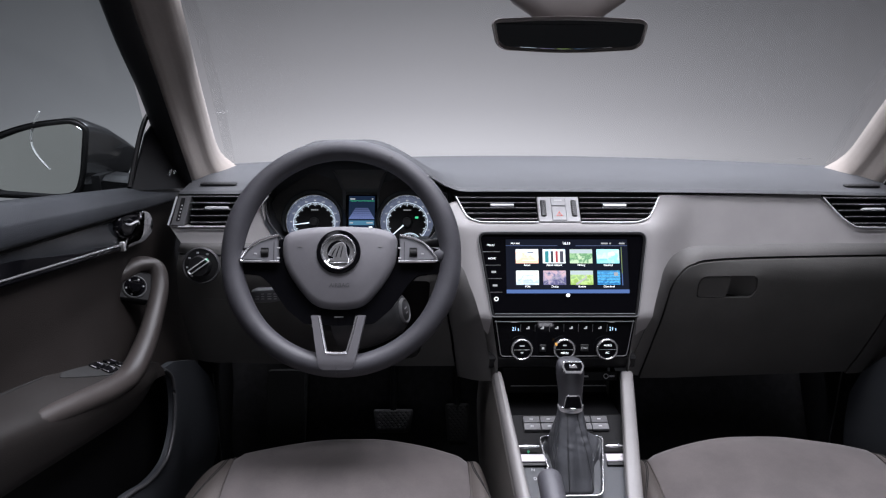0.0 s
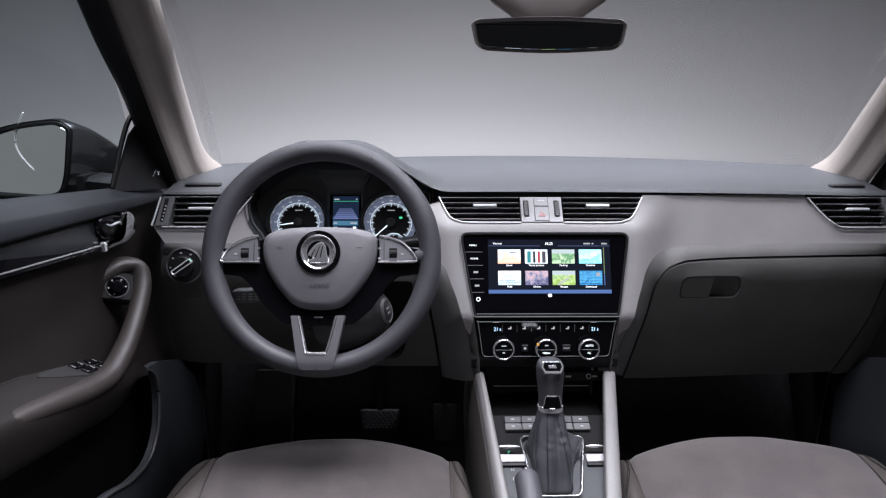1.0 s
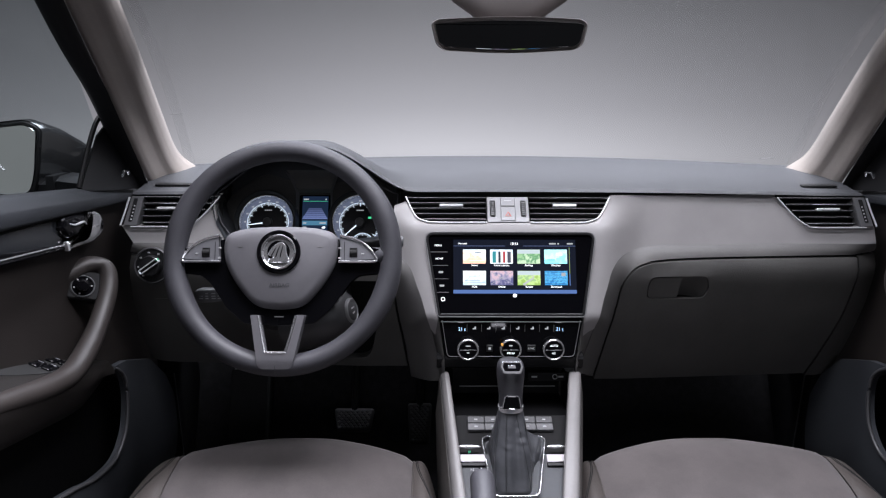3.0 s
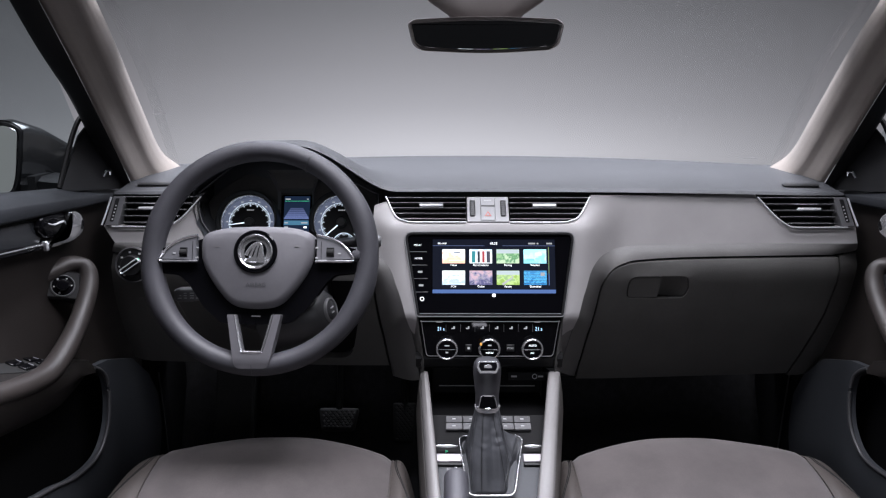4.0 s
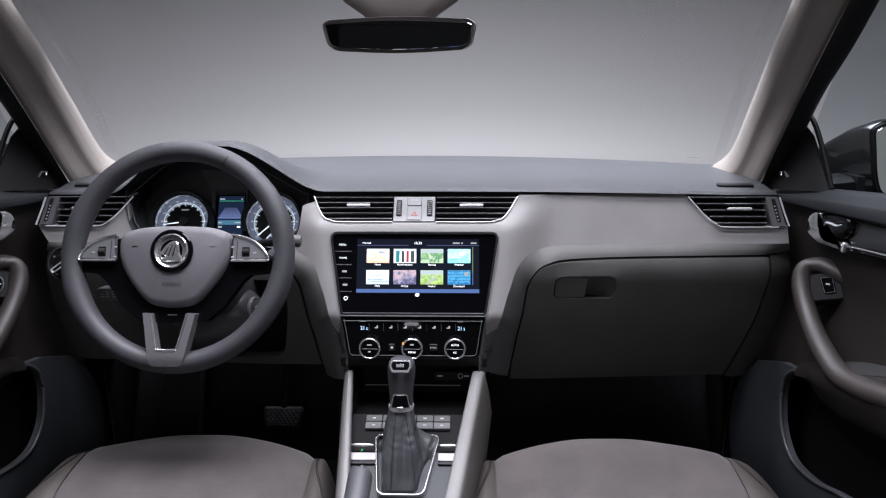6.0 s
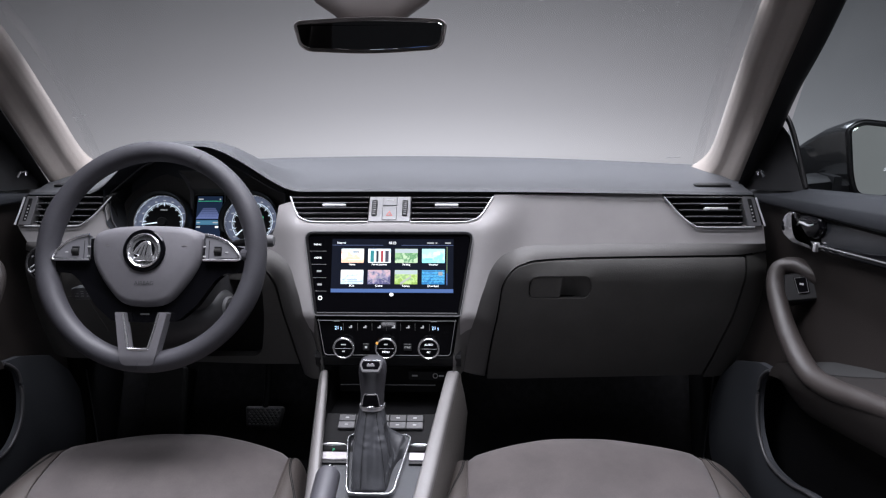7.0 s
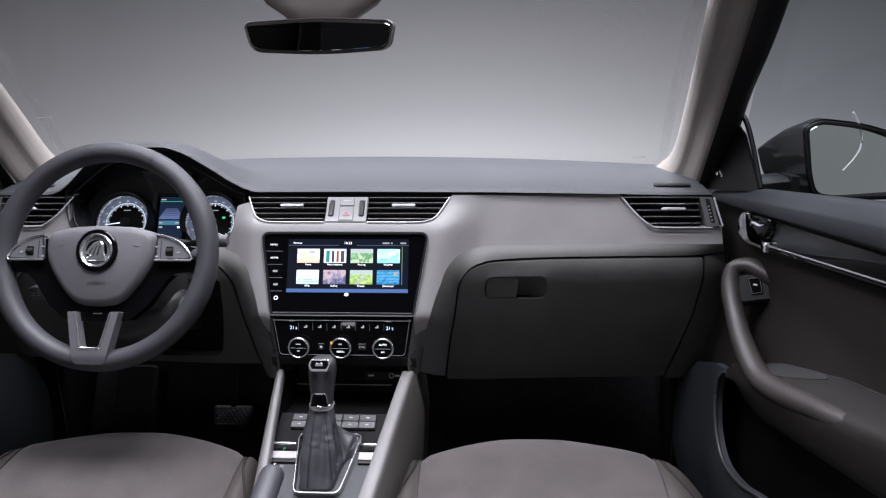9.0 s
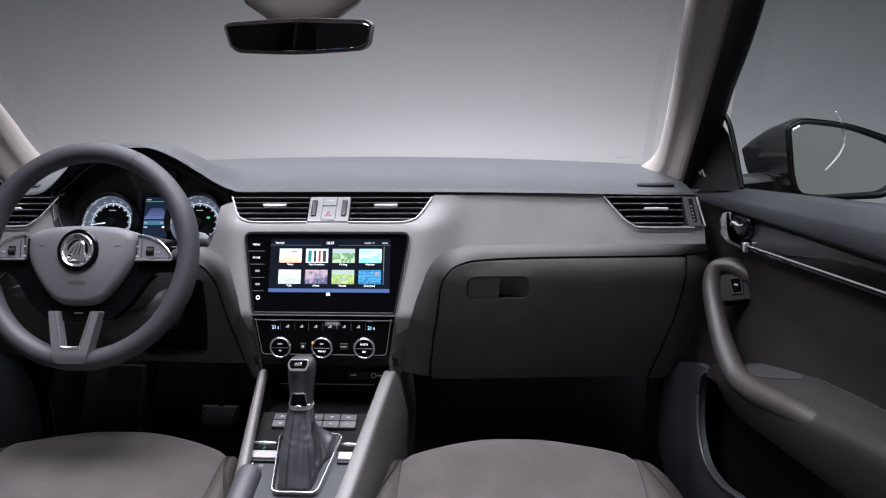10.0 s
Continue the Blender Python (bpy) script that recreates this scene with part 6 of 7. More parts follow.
# handbrake
hb = thing("handbrake", (-0.047, 0.75, 0.54), "grey leather-gripped handbrake lever beside the selector", "handbrake")
bm = bmesh.new()
tube(bm, spline([(-0.047, 0.60, 0.50), (-0.047, 0.72, 0.553), (-0.047, 0.83, 0.594), (-0.047, 0.885, 0.609), (-0.047, 0.904, 0.611)], 6), lambda t: 0.0175 if t < 0.9 else 0.0175 - 0.008 * ((t - 0.9) / 0.1) ** 2, 18, flat=0.95)
part("grip", bm, LEATHER, hb, "grey leather grip", 60)
bm = bmesh.new()
tube(bm, [(-0.047, 0.900, 0.611), (-0.047, 0.914, 0.617)], lambda t: 0.0055 - 0.001 * t, 14)
part("release_button", bm, CHROME, hb, "small chrome release button")


# ---- seats ----
def seat(s):
    """Front seat cushion: suede middle, leather bolsters with piping."""
    cx = s * 0.3445 + (0.0 if s > 0 else 0.001)
    st = thing("front_seat", (cx, 0.85, 0.27), "front seat cushion in brown-grey suede with leather bolsters", "seat", "front seats")

    def top(x, y):
        """x from the seat's middle."""
        a = abs(x)
        crest = 0.562 - 0.045 * smooth(1.095, 1.15, y) ** 1.2 - 0.40 * max(0, y - 1.125) ** 1.15 * 6
        dip = -0.085 * smooth(1.09, 0.70, y)
        c = 0.31 if x * s > 0 else 0.58
        arch = -c * a * a if a < 0.2 else -c * 0.04 - 0.3 * (a - 0.2)
        return crest + dip + arch

    seam = lambda y: 0.1935 - 0.055 * smooth(1.02, 0.80, y)
    ys = list(np.linspace(0.55, 1.0, 14)) + list(np.linspace(1.02, 1.16, 12))
    bm = bmesh.new()
    rows = []
    for j, y in enumerate(ys):
        row = []
        for k in np.linspace(-1, 1, 27):
            x = k * seam(y)
            yy = y - 0.9 * x * x
            z = top(x, y) + 0.0016 * noise.noise(Vector((x * 14, y * 14, s))) - 0.006 * smooth(0.94, 1.0, abs(k))
            row.append((cx + x, yy, z))
        rows.append(row)
    loft(bm, rows, close=False)
    edge = rows[-1]
    loft(bm, [edge, [(x, y + 0.012, z - 0.05) for x, y, z in edge], [(x, y - 0.02, 0.40) for x, y, z in edge]], close=False)
    part("cushion_middle", bm, SUEDE, st, "brown-grey suede cushion middle", 70)
    for e in (-1, 1):
        bm = bmesh.new()
        rows = []
        for j, y in enumerate(ys):
            row = []
            for k in np.linspace(0, 1, 15):
                sx = seam(y)
                wid = (0.115 if e * s > 0 else 0.062) + (0.03 * smooth(1.05, 0.8, y) if e * s > 0 else 0.055 * smooth(1.10, 0.90, y))
                x = sx + k * wid
                lift = 0.026 * smooth(1.10, 0.85, y) + 0.003
                z = top(e * sx, y) - 0.004 + lift * math.sin(math.pi * min(1, k * 1.25)) ** 0.8 - (0.115 * k ** 1.8 if e * s > 0 else 0.12 * smooth(0.12, 1.05, k) ** 1.3)
                yy = y - 0.9 * sx * sx - 0.30 * max(0, k - 0.15) ** 2 * smooth(0.8, 1.1, y) * 0.45
                row.append((cx + e * x, yy, z))
            rows.append(row)
        loft(bm, rows, close=False)
        edge = rows[-1]
        loft(bm, [edge, [(x, y + 0.006, z - 0.05) for x, y, z in edge], [(x, y - 0.02, 0.40) for x, y, z in edge]], close=False)
        side = [r[-1] for r in rows]
        loft(bm, [side, [(x, y, 0.34) for x, y, z in side]], close=False)
        bol = part("bolster", bm, HIDE, st, "brown-grey leather side bolster", 70)
        bm = bmesh.new()
        for r in (rows,):
            tube(bm, [Vector(q[0]) + Vector((0, 0, 0.0010)) for q in r], 0.0014, 6)
        part("piping", bm, HIDE, bol, "raised leather piping")
        bm = bmesh.new()
        for off in (0, 1):
            line = []
            for q, y in zip(rows, ys):
                k = 1.0 + 5.0 * smooth(1.10, 0.98, y) + 0.55 * off
                a, b = Vector(q[int(k)]), Vector(q[int(k) + 1])
                line.append(a.lerp(b, k - int(k)) + Vector((0, 0, 0.0005)))
            tube(bm, line, 0.0008, 5)
        part("stitching", bm, SEAM, bol, "double dark seam")
    bm = bmesh.new()
    block(bm, plane((cx, 0.86, 0.345), -90), -0.24, 0.24, -0.26, 0.24, -0.06, 0.05, 0.01)
    part("seat_base", bm, BLACK, st, "black seat base")
    return st


for s in (-1, 1):
    seat(s)


# ---- doors ----
def belt_top(y):
    return 0.960 + 0.1125 * (1.333 - y)


def belt_low(y):
    return 0.936 + 0.070 * (1.30 - y)


def strip_z(y):
    return 0.9045 + 0.107 * (1.10 - y)


def door(s):
    M = lambda x, y, z: Vector((s * x, y, z))
    d = thing("front_door", (s * 0.72, 0.9, 0.30), "front door with dark belt pad, brown lining and taupe grab handle", "car door", "front doors")
    out = (s, 0, 0)
    # belt pad
    bm = bmesh.new()
    rings = []
    for y in np.linspace(1.345, 0.1, 30):
        t, b = belt_top(y), belt_low(y)
        f = smooth(1.36, 1.22, y)
        h = (t - b)
        prof = [(0.735, t - 0.006), (0.722, t + 0.001), (0.705, t), (0.696, t - 0.004), (0.686 - 0.004 * f, t - 0.42 * h), (0.6825 - 0.003 * f, t - 0.50 * h), (0.6830 - 0.003 * f, b + 0.12 * h), (0.6840 - 0.003 * f, b + 0.03 * h), (0.6880, b - 0.001), (0.706, b - 0.002)]
        if y > 1.31:
            prof = [(0.706 + (x - 0.706) * (0.75 + 0.25 * (1.345 - y) / 0.035), z) for x, z in prof]
        rings.append([M(x - 0.006 * smooth(1.25, 1.34, y), y, z) for x, z in prof])
    loft(bm, rings, close=False)
    part("belt_pad", bm, BELT, d, "blue-black soft pad along the window sill", 60)
    # lining
    card = lambda y, z: M(0.700 + 0.012 * math.sin(math.pi * smooth(0.73, 0.90, z)) - 0.006 * smooth(1.15, 1.33, y) - 0.018 * smooth(0.74, 0.64, z), y, z)
    bm = bmesh.new()
    sheet(bm, [(1.335, 0.945), (1.345, 0.80), (1.335, 0.56), (1.24, 0.60), (1.14, 0.675), (1.02, 0.70), (0.2, 0.75), (0.2, 0.985)], [], card, 0.035, 0.02, out)
    part("lining", bm, DOORSKIN, d, "dark brown leather-grained door lining", 60)
    # black bead put in as the shadow line where pad meets inlay
    bm = bmesh.new()
    tube(bm, [M(0.6890, y, belt_low(y) - 0.0025) for y in np.linspace(1.10, 0.2, 20)], 0.0030, 8)
    part("belt_joint_shade", bm, VOID, d, "black bead painting the shadowed joint below the soft pad")
    # inlay between pad and chrome strip, reflections painted in: grey above, black wedge below
    bm = bmesh.new()
    up = [(y, belt_low(y) + 0.004) for y in np.linspace(0.2, 1.066, 12)]
    dn = [(1.058, 0.935), (1.072, 0.920), (1.080, 0.9085)] + [(y, strip_z(y) + 0.001) for y in np.linspace(1.05, 0.2, 12)]
    sheet(bm, up + dn, [], lambda y, z: M(0.6905 - 0.0015 * math.sin(math.pi * smooth(strip_z(y), belt_low(y), z)), y, z), 0.03, 0.006, out)
    part("inlay", bm, INSERT, d, "gloss black inlay strip, its reflected grey sheen painted in", 60)
    bm = bmesh.new()
    q = [(y, strip_z(y) + 0.017 * smooth(1.00, 0.76, y) + 0.003) for y in np.linspace(0.2, 1.03, 12)] + [(y, strip_z(y) + 0.001) for y in np.linspace(1.03, 0.2, 12)]
    sheet(bm, q, [], lambda y, z: M(0.6870, y, z), 0.04, 0.005, out)
    part("wedge_reflection", bm, PIANO, d, "gloss black wedge painting a dark reflection above the chrome strip")
    bm = bmesh.new()
    tube(bm, [M(0.6875, y, strip_z(y)) for y in np.linspace(1.074, 0.2, 20)], 0.0017, 8)
    part("chrome_strip", bm, POLISH, d, "thin chrome strip")
    # black tube drawn for the strip's own shadow line
    bm = bmesh.new()
    tube(bm, [M(0.6895, y, strip_z(y) - 0.0050) for y in np.linspace(1.072, 0.2, 20)], 0.0034, 8)
    part("shadow_joint", bm, PIANO, d, "gloss black bead painting the shadowed gap below the chrome strip")
    HP = lambda y, z, w=0.0: M(0.6880 - w, y, z)
    bm = bmesh.new()
    plate(bm, rounded([(1.080, 0.8965), (1.0735, 0.897), (1.0715, 0.9115), (1.078, 0.9125)], 0.0012, 3), HP, 0.006, 0.001, 0.0062)
    part("strip_end", bm, BRIGHT, d, "bright end cap of the strip")
    # inner handle: lining-coloured dish, chrome hook and gloss lever
    bm = bmesh.new()
    sheet(bm, rounded([(1.185, 0.938), (1.190, 0.916), (1.165, 0.900), (1.09, 0.905), (1.058, 0.915), (1.052, 0.940), (1.075, 0.951), (1.15, 0.947)], 0.010), [], lambda y, z: M(0.6945, y, z), 0.01, 0.004, out)
    part("handle_dish", bm, DOORSKIN, d, "dark brown handle dish")
    hook = rounded([(1.153, 0.9445), (1.172, 0.9435), (1.188, 0.934), (1.1955, 0.916), (1.186, 0.9005), (1.150, 0.8925), (1.076, 0.8985), (1.077, 0.9105), (1.128, 0.9065), (1.141, 0.9105), (1.148, 0.9215), (1.154, 0.936)],
                   [0.002, 0.006, 0.008, 0.012, 0.010, 0.012, 0.001, 0.001, 0.008, 0.008, 0.008, 0.004], 5)
    bm = bmesh.new()
    loft(bm, [[HP(y, z, w) for y, z in inset(hook, e)] for e, w in ((0.0, -0.004), (0.0, 0.0005), (0.0007, 0.0030), (0.0018, 0.0052), (0.0032, 0.0066), (0.0046, 0.0071))], cap1=True)
    part("handle_frame", bm, POLISH, d, "chrome hook-shaped handle frame", 60)
    # dark plate paints a reflection on the hook's chrome
    bm = bmesh.new()
    plate(bm, rounded([(1.1865, 0.925), (1.1915, 0.917), (1.183, 0.906), (1.1775, 0.911)], 0.003, 3), HP, 0.003, 0.0006, 0.0076)
    part("hook_reflection", bm, PIANO, d, "dark patch painting a reflection in the chrome hook")
    lever = rounded([(1.1385, 0.9435), (1.105, 0.950), (1.066, 0.9515), (1.058, 0.934), (1.076, 0.9165), (1.105, 0.9130), (1.128, 0.9300)], [0.006, 0.01, 0.006, 0.008, 0.008, 0.010, 0.006], 5)
    bm = bmesh.new()
    loft(bm, [[HP(y, z, w - 0.06 * max(0.0, 0.940 - z)) for y, z in inset(lever, e)] for e, w in ((0.0, -0.006), (0.0, 0.004), (0.002, 0.0075), (0.006, 0.0090))], cap1=True)
    lv = part("release_lever", bm, PIANO, d, "gloss black door release lever", 50)
    # silver tube stands in for the wavy highlight on the lever
    bm = bmesh.new()
    tube(bm, [HP(y, z, w) for y, z, w in spline([(1.132, 0.9275, 0.0085), (1.124, 0.9335, 0.0095), (1.110, 0.9345, 0.0098), (1.094, 0.9345, 0.0095), (1.080, 0.9395, 0.0085)], 5)], lambda t: 0.0009 + 0.0011 * math.sin(math.pi * t), 8)
    part("lever_highlight", bm, SILVER, lv, "bright bent highlight painted on the lever", 60)
    # grab handle running into the armrest
    path = spline([(0.722, 1.118, 0.842), (0.694, 1.150, 0.855), (0.673, 1.160, 0.846), (0.664, 1.148, 0.820), (0.662, 1.112, 0.783), (0.660, 1.058, 0.750), (0.6600, 0.996, 0.7290), (0.6600, 0.93, 0.7360), (0.6605, 0.86, 0.7530), (0.6630, 0.78, 0.7720), (0.6700, 0.70, 0.7850)], 6)
    bm = bmesh.new()
    tube(bm, [M(*p) for p in path], lambda t: 0.0136 + 0.0018 * smooth(0.40, 0.55, t) - 0.004 * smooth(0.7, 1.0, t), 20, flat=1.12, up=(s, 0, 0.2))
    part("grab_handle", bm, GRAB, d, "taupe leather grab handle flowing into the armrest", 70)
    at = lambda y, ys, zs: float(np.interp(-y, [-q for q in ys], zs))
    ridge = lambda y: at(y, (1.13, 1.05, 1.00, 0.90, 0.80, 0.70, 0.61, 0.2), (0.690, 0.715, 0.730, 0.752, 0.778, 0.805, 0.828, 0.90))
    rear = lambda y: at(y, (1.13, 1.05, 1.01, 0.86, 0.78, 0.70, 0.6, 0.2), (0.694, 0.728, 0.744, 0.787, 0.803, 0.817, 0.838, 0.905))
    foot = lambda y: at(y, (1.13, 1.10, 1.05, 1.00, 0.88, 0.75, 0.6, 0.2), (0.672, 0.655, 0.648, 0.652, 0.678, 0.706, 0.737, 0.80))

    def upper(y, f, w=0.0):
        """The armrest's top, f from the lining (0) to the ridge (1)."""
        return M(0.706 - 0.042 * f, y, rear(y) + (ridge(y) - rear(y)) * f + w)

    bm = bmesh.new()
    rings = []
    for y in np.linspace(1.13, 0.2, 32):
        zr, zf = ridge(y), foot(y)
        k = 0.012 * smooth(1.02, 1.13, y)
        rings.append([M(0.720, y, rear(y) + 0.001), upper(y, 0), upper(y, 0.5), upper(y, 0.85), M(0.6575 + k, y, zr - 0.003), M(0.6515 + k, y, zr - 0.010), M(0.6490 + k, y, zr - 0.022),
                      M(0.6525 + k, y, zr + (zf - zr) * 0.45), M(0.662 + k, y, zr + (zf - zr) * 0.75), M(0.673 + k, y, zr + (zf - zr) * 0.94), M(0.684, y, zf), M(0.715, y, zf - 0.004)])
    loft(bm, rings, close=False, cap0=True)
    rest = part("armrest", bm, ARMSHADE, d, "leather armrest, the handle's brown darkened for shade", 70)
    bm = bmesh.new()
    tube(bm, [upper(y, 0.0, 0.0) for y in np.linspace(0.86, 0.3, 10)], 0.0011, 6)
    part("armrest_joint", bm, SEAM, rest, "dark joint behind the armrest")
    # switch pod under the top of the handle
    pn, pu = Vector((-0.50, -0.75, 0.43)).normalized(), Vector((0.83, -0.55, 0.0)).normalized()
    pv = pn.cross(pu) if pn.cross(pu).z > 0 else pu.cross(pn)
    TP = lambda u, v, w=0.0: M(*(Vector((0.690, 1.128, 0.827)) + pu * u + pv * v + pn * w))
    bm = bmesh.new()
    plate(bm, rounded([(-0.024, 0.0150), (0.014, 0.0285), (0.0375, -0.012), (0.033, -0.0175), (-0.011, -0.0305), (-0.017, -0.026)], [0.006, 0.008, 0.005, 0.004, 0.004, 0.006], 4), TP, 0.034, 0.003, 0.002)
    pod = part("switch_pod", bm, BLACK, d, "black switch pod below the grab handle")
    bm = bmesh.new()
    if s > 0:
        face_o = [(-0.0085, 0.0120), (0.0110, 0.0175), (0.0200, -0.0090), (0.0030, -0.0145)]
        plate(bm, rounded(face_o, 0.0015, 3), TP, 0.006, 0.0012, 0.0042)
        key = part("window_switch", bm, PIANO, pod, "window switch with silver outline")
        bm = bmesh.new()
        ringplate(bm, inset(face_o, 0.0012), inset(face_o, 0.0020), TP, 0.001, 0.0048, 0.0001)
        part("switch_outline", bm, GREYKEY, key)
        bm = bmesh.new()
        block(bm, TP, 0.0028, 0.0088, 0.0012, 0.0042, 0.0040, 0.0048, 0.0004)
        part("switch_symbol", bm, LEGEND, key)
    else:
        TP0 = TP
        TP = lambda u, v, w=0.0: TP0(u + 0.0062, v - 0.0025, w)
        lathe(bm, [(0.0185, 0.0), (0.0185, 0.0035), (0.0172, 0.0046), (0.0160, 0.003)], TP, 36)
        part("knob_ring", bm, GREYKEY, pod, "dark ring of the mirror knob", 30)
        bm = bmesh.new()
        lathe(bm, [(0.0160, 0.0015), (0.0160, 0.003), (0.0100, 0.0036), (0.0094, 0.010), (0.0080, 0.0128), (0.0, 0.0136)], TP, 28)
        kn = part("mirror_knob", bm, PIANO, pod, "gloss black mirror adjuster knob", 30)
        for k in range(5):
            a = radians(-60 + 62 * k)
            bm = bmesh.new()
            block(bm, TP, 0.0130 * math.cos(a) - 0.0013, 0.0130 * math.cos(a) + 0.0013, 0.0130 * math.sin(a) - 0.0013, 0.0130 * math.sin(a) + 0.0013, 0.003, 0.0046, 0.0003)
            part("knob_mark", bm, LEGEND, kn)
    # tray in the armrest
    bm = bmesh.new()
    edge = [(1.055, 0.25), (1.050, 0.72), (0.965, 0.80), (0.875, 0.20), (0.90, 0.04), (1.03, 0.04)]
    sheet(bm, rounded([(p, q * 0.042) for p, q in edge], 0.010, 4), [], lambda y, f: upper(y, f / 0.042, 0.0012), 0.012, 0.003, (0, 0, -1))
    tray = part("armrest_tray", bm, RUBBER, rest, "dark grained tray in the armrest")
    if s < 0:
        for k in range(4):
            y0, f0 = 1.022 - 0.042 * (k // 2) - 0.004 * (k % 2), 0.60 - 0.36 * (k % 2)
            bm = bmesh.new()
            TW2 = lambda u, v, w=0.0: upper(y0 + v, f0 - u / 0.042, 0.0012 + w)
            plate(bm, rect(0.0125, 0.028, 0.003), TW2, 0.004, 0.0012, 0.0035)
            wk = part("window_switch", bm, PIANO, tray, "black window switch")
            bm = bmesh.new()
            plate(bm, rect(0.008, 0.0018, 0.0006, 0, 0.009), TW2, 0.002, 0.0004, 0.0040)
            part("switch_edge", bm, PODGREY, wk)
    # lower pocket panel
    lip = [(1.132, 0.676), (1.152, 0.662), (1.167, 0.640), (1.168, 0.598), (1.150, 0.552), (1.105, 0.522), (1.03, 0.528), (0.95, 0.553), (0.80, 0.580), (0.3, 0.600)]
    lips = [(p.x, p.y) for p in spline([(a, b, 0) for a, b in lip], 5)]
    low = lambda y, z: M(0.664 - 0.30 * max(0, y - 1.19) + 0.030 * smooth(0.50, 0.30, z) + 0.03 * smooth(1.05, 0.5, y) * 0.5, y, z)
    bm = bmesh.new()
    sheet(bm, lips + [(0.3, 0.29), (1.26, 0.29), (1.300, 0.42), (1.296, 0.55), (1.278, 0.60), (1.240, 0.648), (1.180, 0.670), (1.14, 0.677)], [], low, 0.03, 0.012, out)
    part("pocket_panel", bm, SLATE, d, "slate grey lower door panel with pocket", 60)
    bm = bmesh.new()
    tube(bm, [low(y, z) for y, z in lips], 0.0034, 10)
    part("pocket_lip", bm, PLATE, d, "rounded lip of the pocket")
    # near-black colour takes the place of the armrest's shade in the pocket
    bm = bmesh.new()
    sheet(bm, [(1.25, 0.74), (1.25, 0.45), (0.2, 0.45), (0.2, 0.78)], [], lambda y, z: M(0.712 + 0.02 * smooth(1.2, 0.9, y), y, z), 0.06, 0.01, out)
    part("pocket_back", bm, VOID, d, "pocket lining, blackened for the shade under the armrest")
    # window frame, sail panel, glass
    a = spline([(0.664, 1.345, 0.952), (0.658, 1.327, 0.972), (0.6530, 1.236, 1.083), (0.6460, 1.164, 1.160), (0.6317, 1.066, 1.245), (0.600, 0.90, 1.37)], 6)
    b = spline([(0.698, 1.318, 0.985), (0.697, 1.306, 1.005), (0.695, 1.268, 1.062), (0.6865, 1.198, 1.134), (0.672, 1.085, 1.222), (0.634, 0.87, 1.40)], 6)
    bm = bmesh.new()
    rings = []
    for p, q in zip(a, b):
        n = Vector((-0.55, -0.70, -0.35)).normalized() * 0.010
        rings.append([M(*(p - n)), M(*(p + n * 0.5)), M(*(p.lerp(q, 0.35) + n)), M(*(p.lerp(q, 0.85) + n)), M(*(q + n * 0.3)), M(*(q - n))])
    loft(bm, rings, cap0=True, cap1=True)
    part("window_frame", bm, BLACK, d, "black window frame along the pillar", 50)
    bm = bmesh.new()
    rim_o = [(0.672, 1.338, 0.955), (0.6785, 1.322, 1.052), (0.683, 1.312, 1.064), (0.699, 1.268, 1.076), (0.7055, 1.250, 1.060), (0.709, 1.178, 0.975)]
    rim_i = [(0.668, 1.330, 0.955), (0.6745, 1.314, 1.048), (0.679, 1.304, 1.059), (0.689, 1.278, 1.066), (0.691, 1.268, 1.054), (0.693, 1.196, 0.972)]
    loft(bm, [[M(*p) for p in rim_o], [M(p[0] - 0.004, p[1] - 0.003, p[2] - 0.001) for p in rim_o], [M(*p) for p in rim_i]], cap1=True)
    sail = part("sail_panel", bm, BLACK, d, "dark triangular panel at the mirror foot", 22)
    bm = bmesh.new()
    tube(bm, [M(*p) for p in spline([(0.694, 1.272, 1.100), (0.701, 1.252, 1.086), (0.706, 1.226, 1.05), (0.709, 1.178, 0.979)], 5)], 0.0042, 8)
    part("window_seal", bm, VOID, d, "rubber window seal")
    bm = bmesh.new()
    tube(bm, [M(0.674, 1.288, 0.987), M(0.672, 1.288, 0.995), M(0.672, 1.270, 0.996), M(0.675, 1.264, 0.986)], 0.0025, 8)
    part("tweeter_trim", bm, CHROME, sail, "small chrome tweeter trim")
    bm = bmesh.new()
    loft(bm, [[M(0.728 - 0.26 * (z - 0.98), y * (1.02 - 0.78 * max(0, z - 1.0)), z) for z in np.linspace(0.975, 1.40, 8)] for y in np.linspace(1.30, 0.0, 10)], close=False)
    g = part("window_pane", bm, SIDEGLASS, d, "grey-tinted side glass")
    g.visible_shadow = False
    facing(g, (-s, 0, 0))
    return d


for s in (-1, 1):
    door(s)


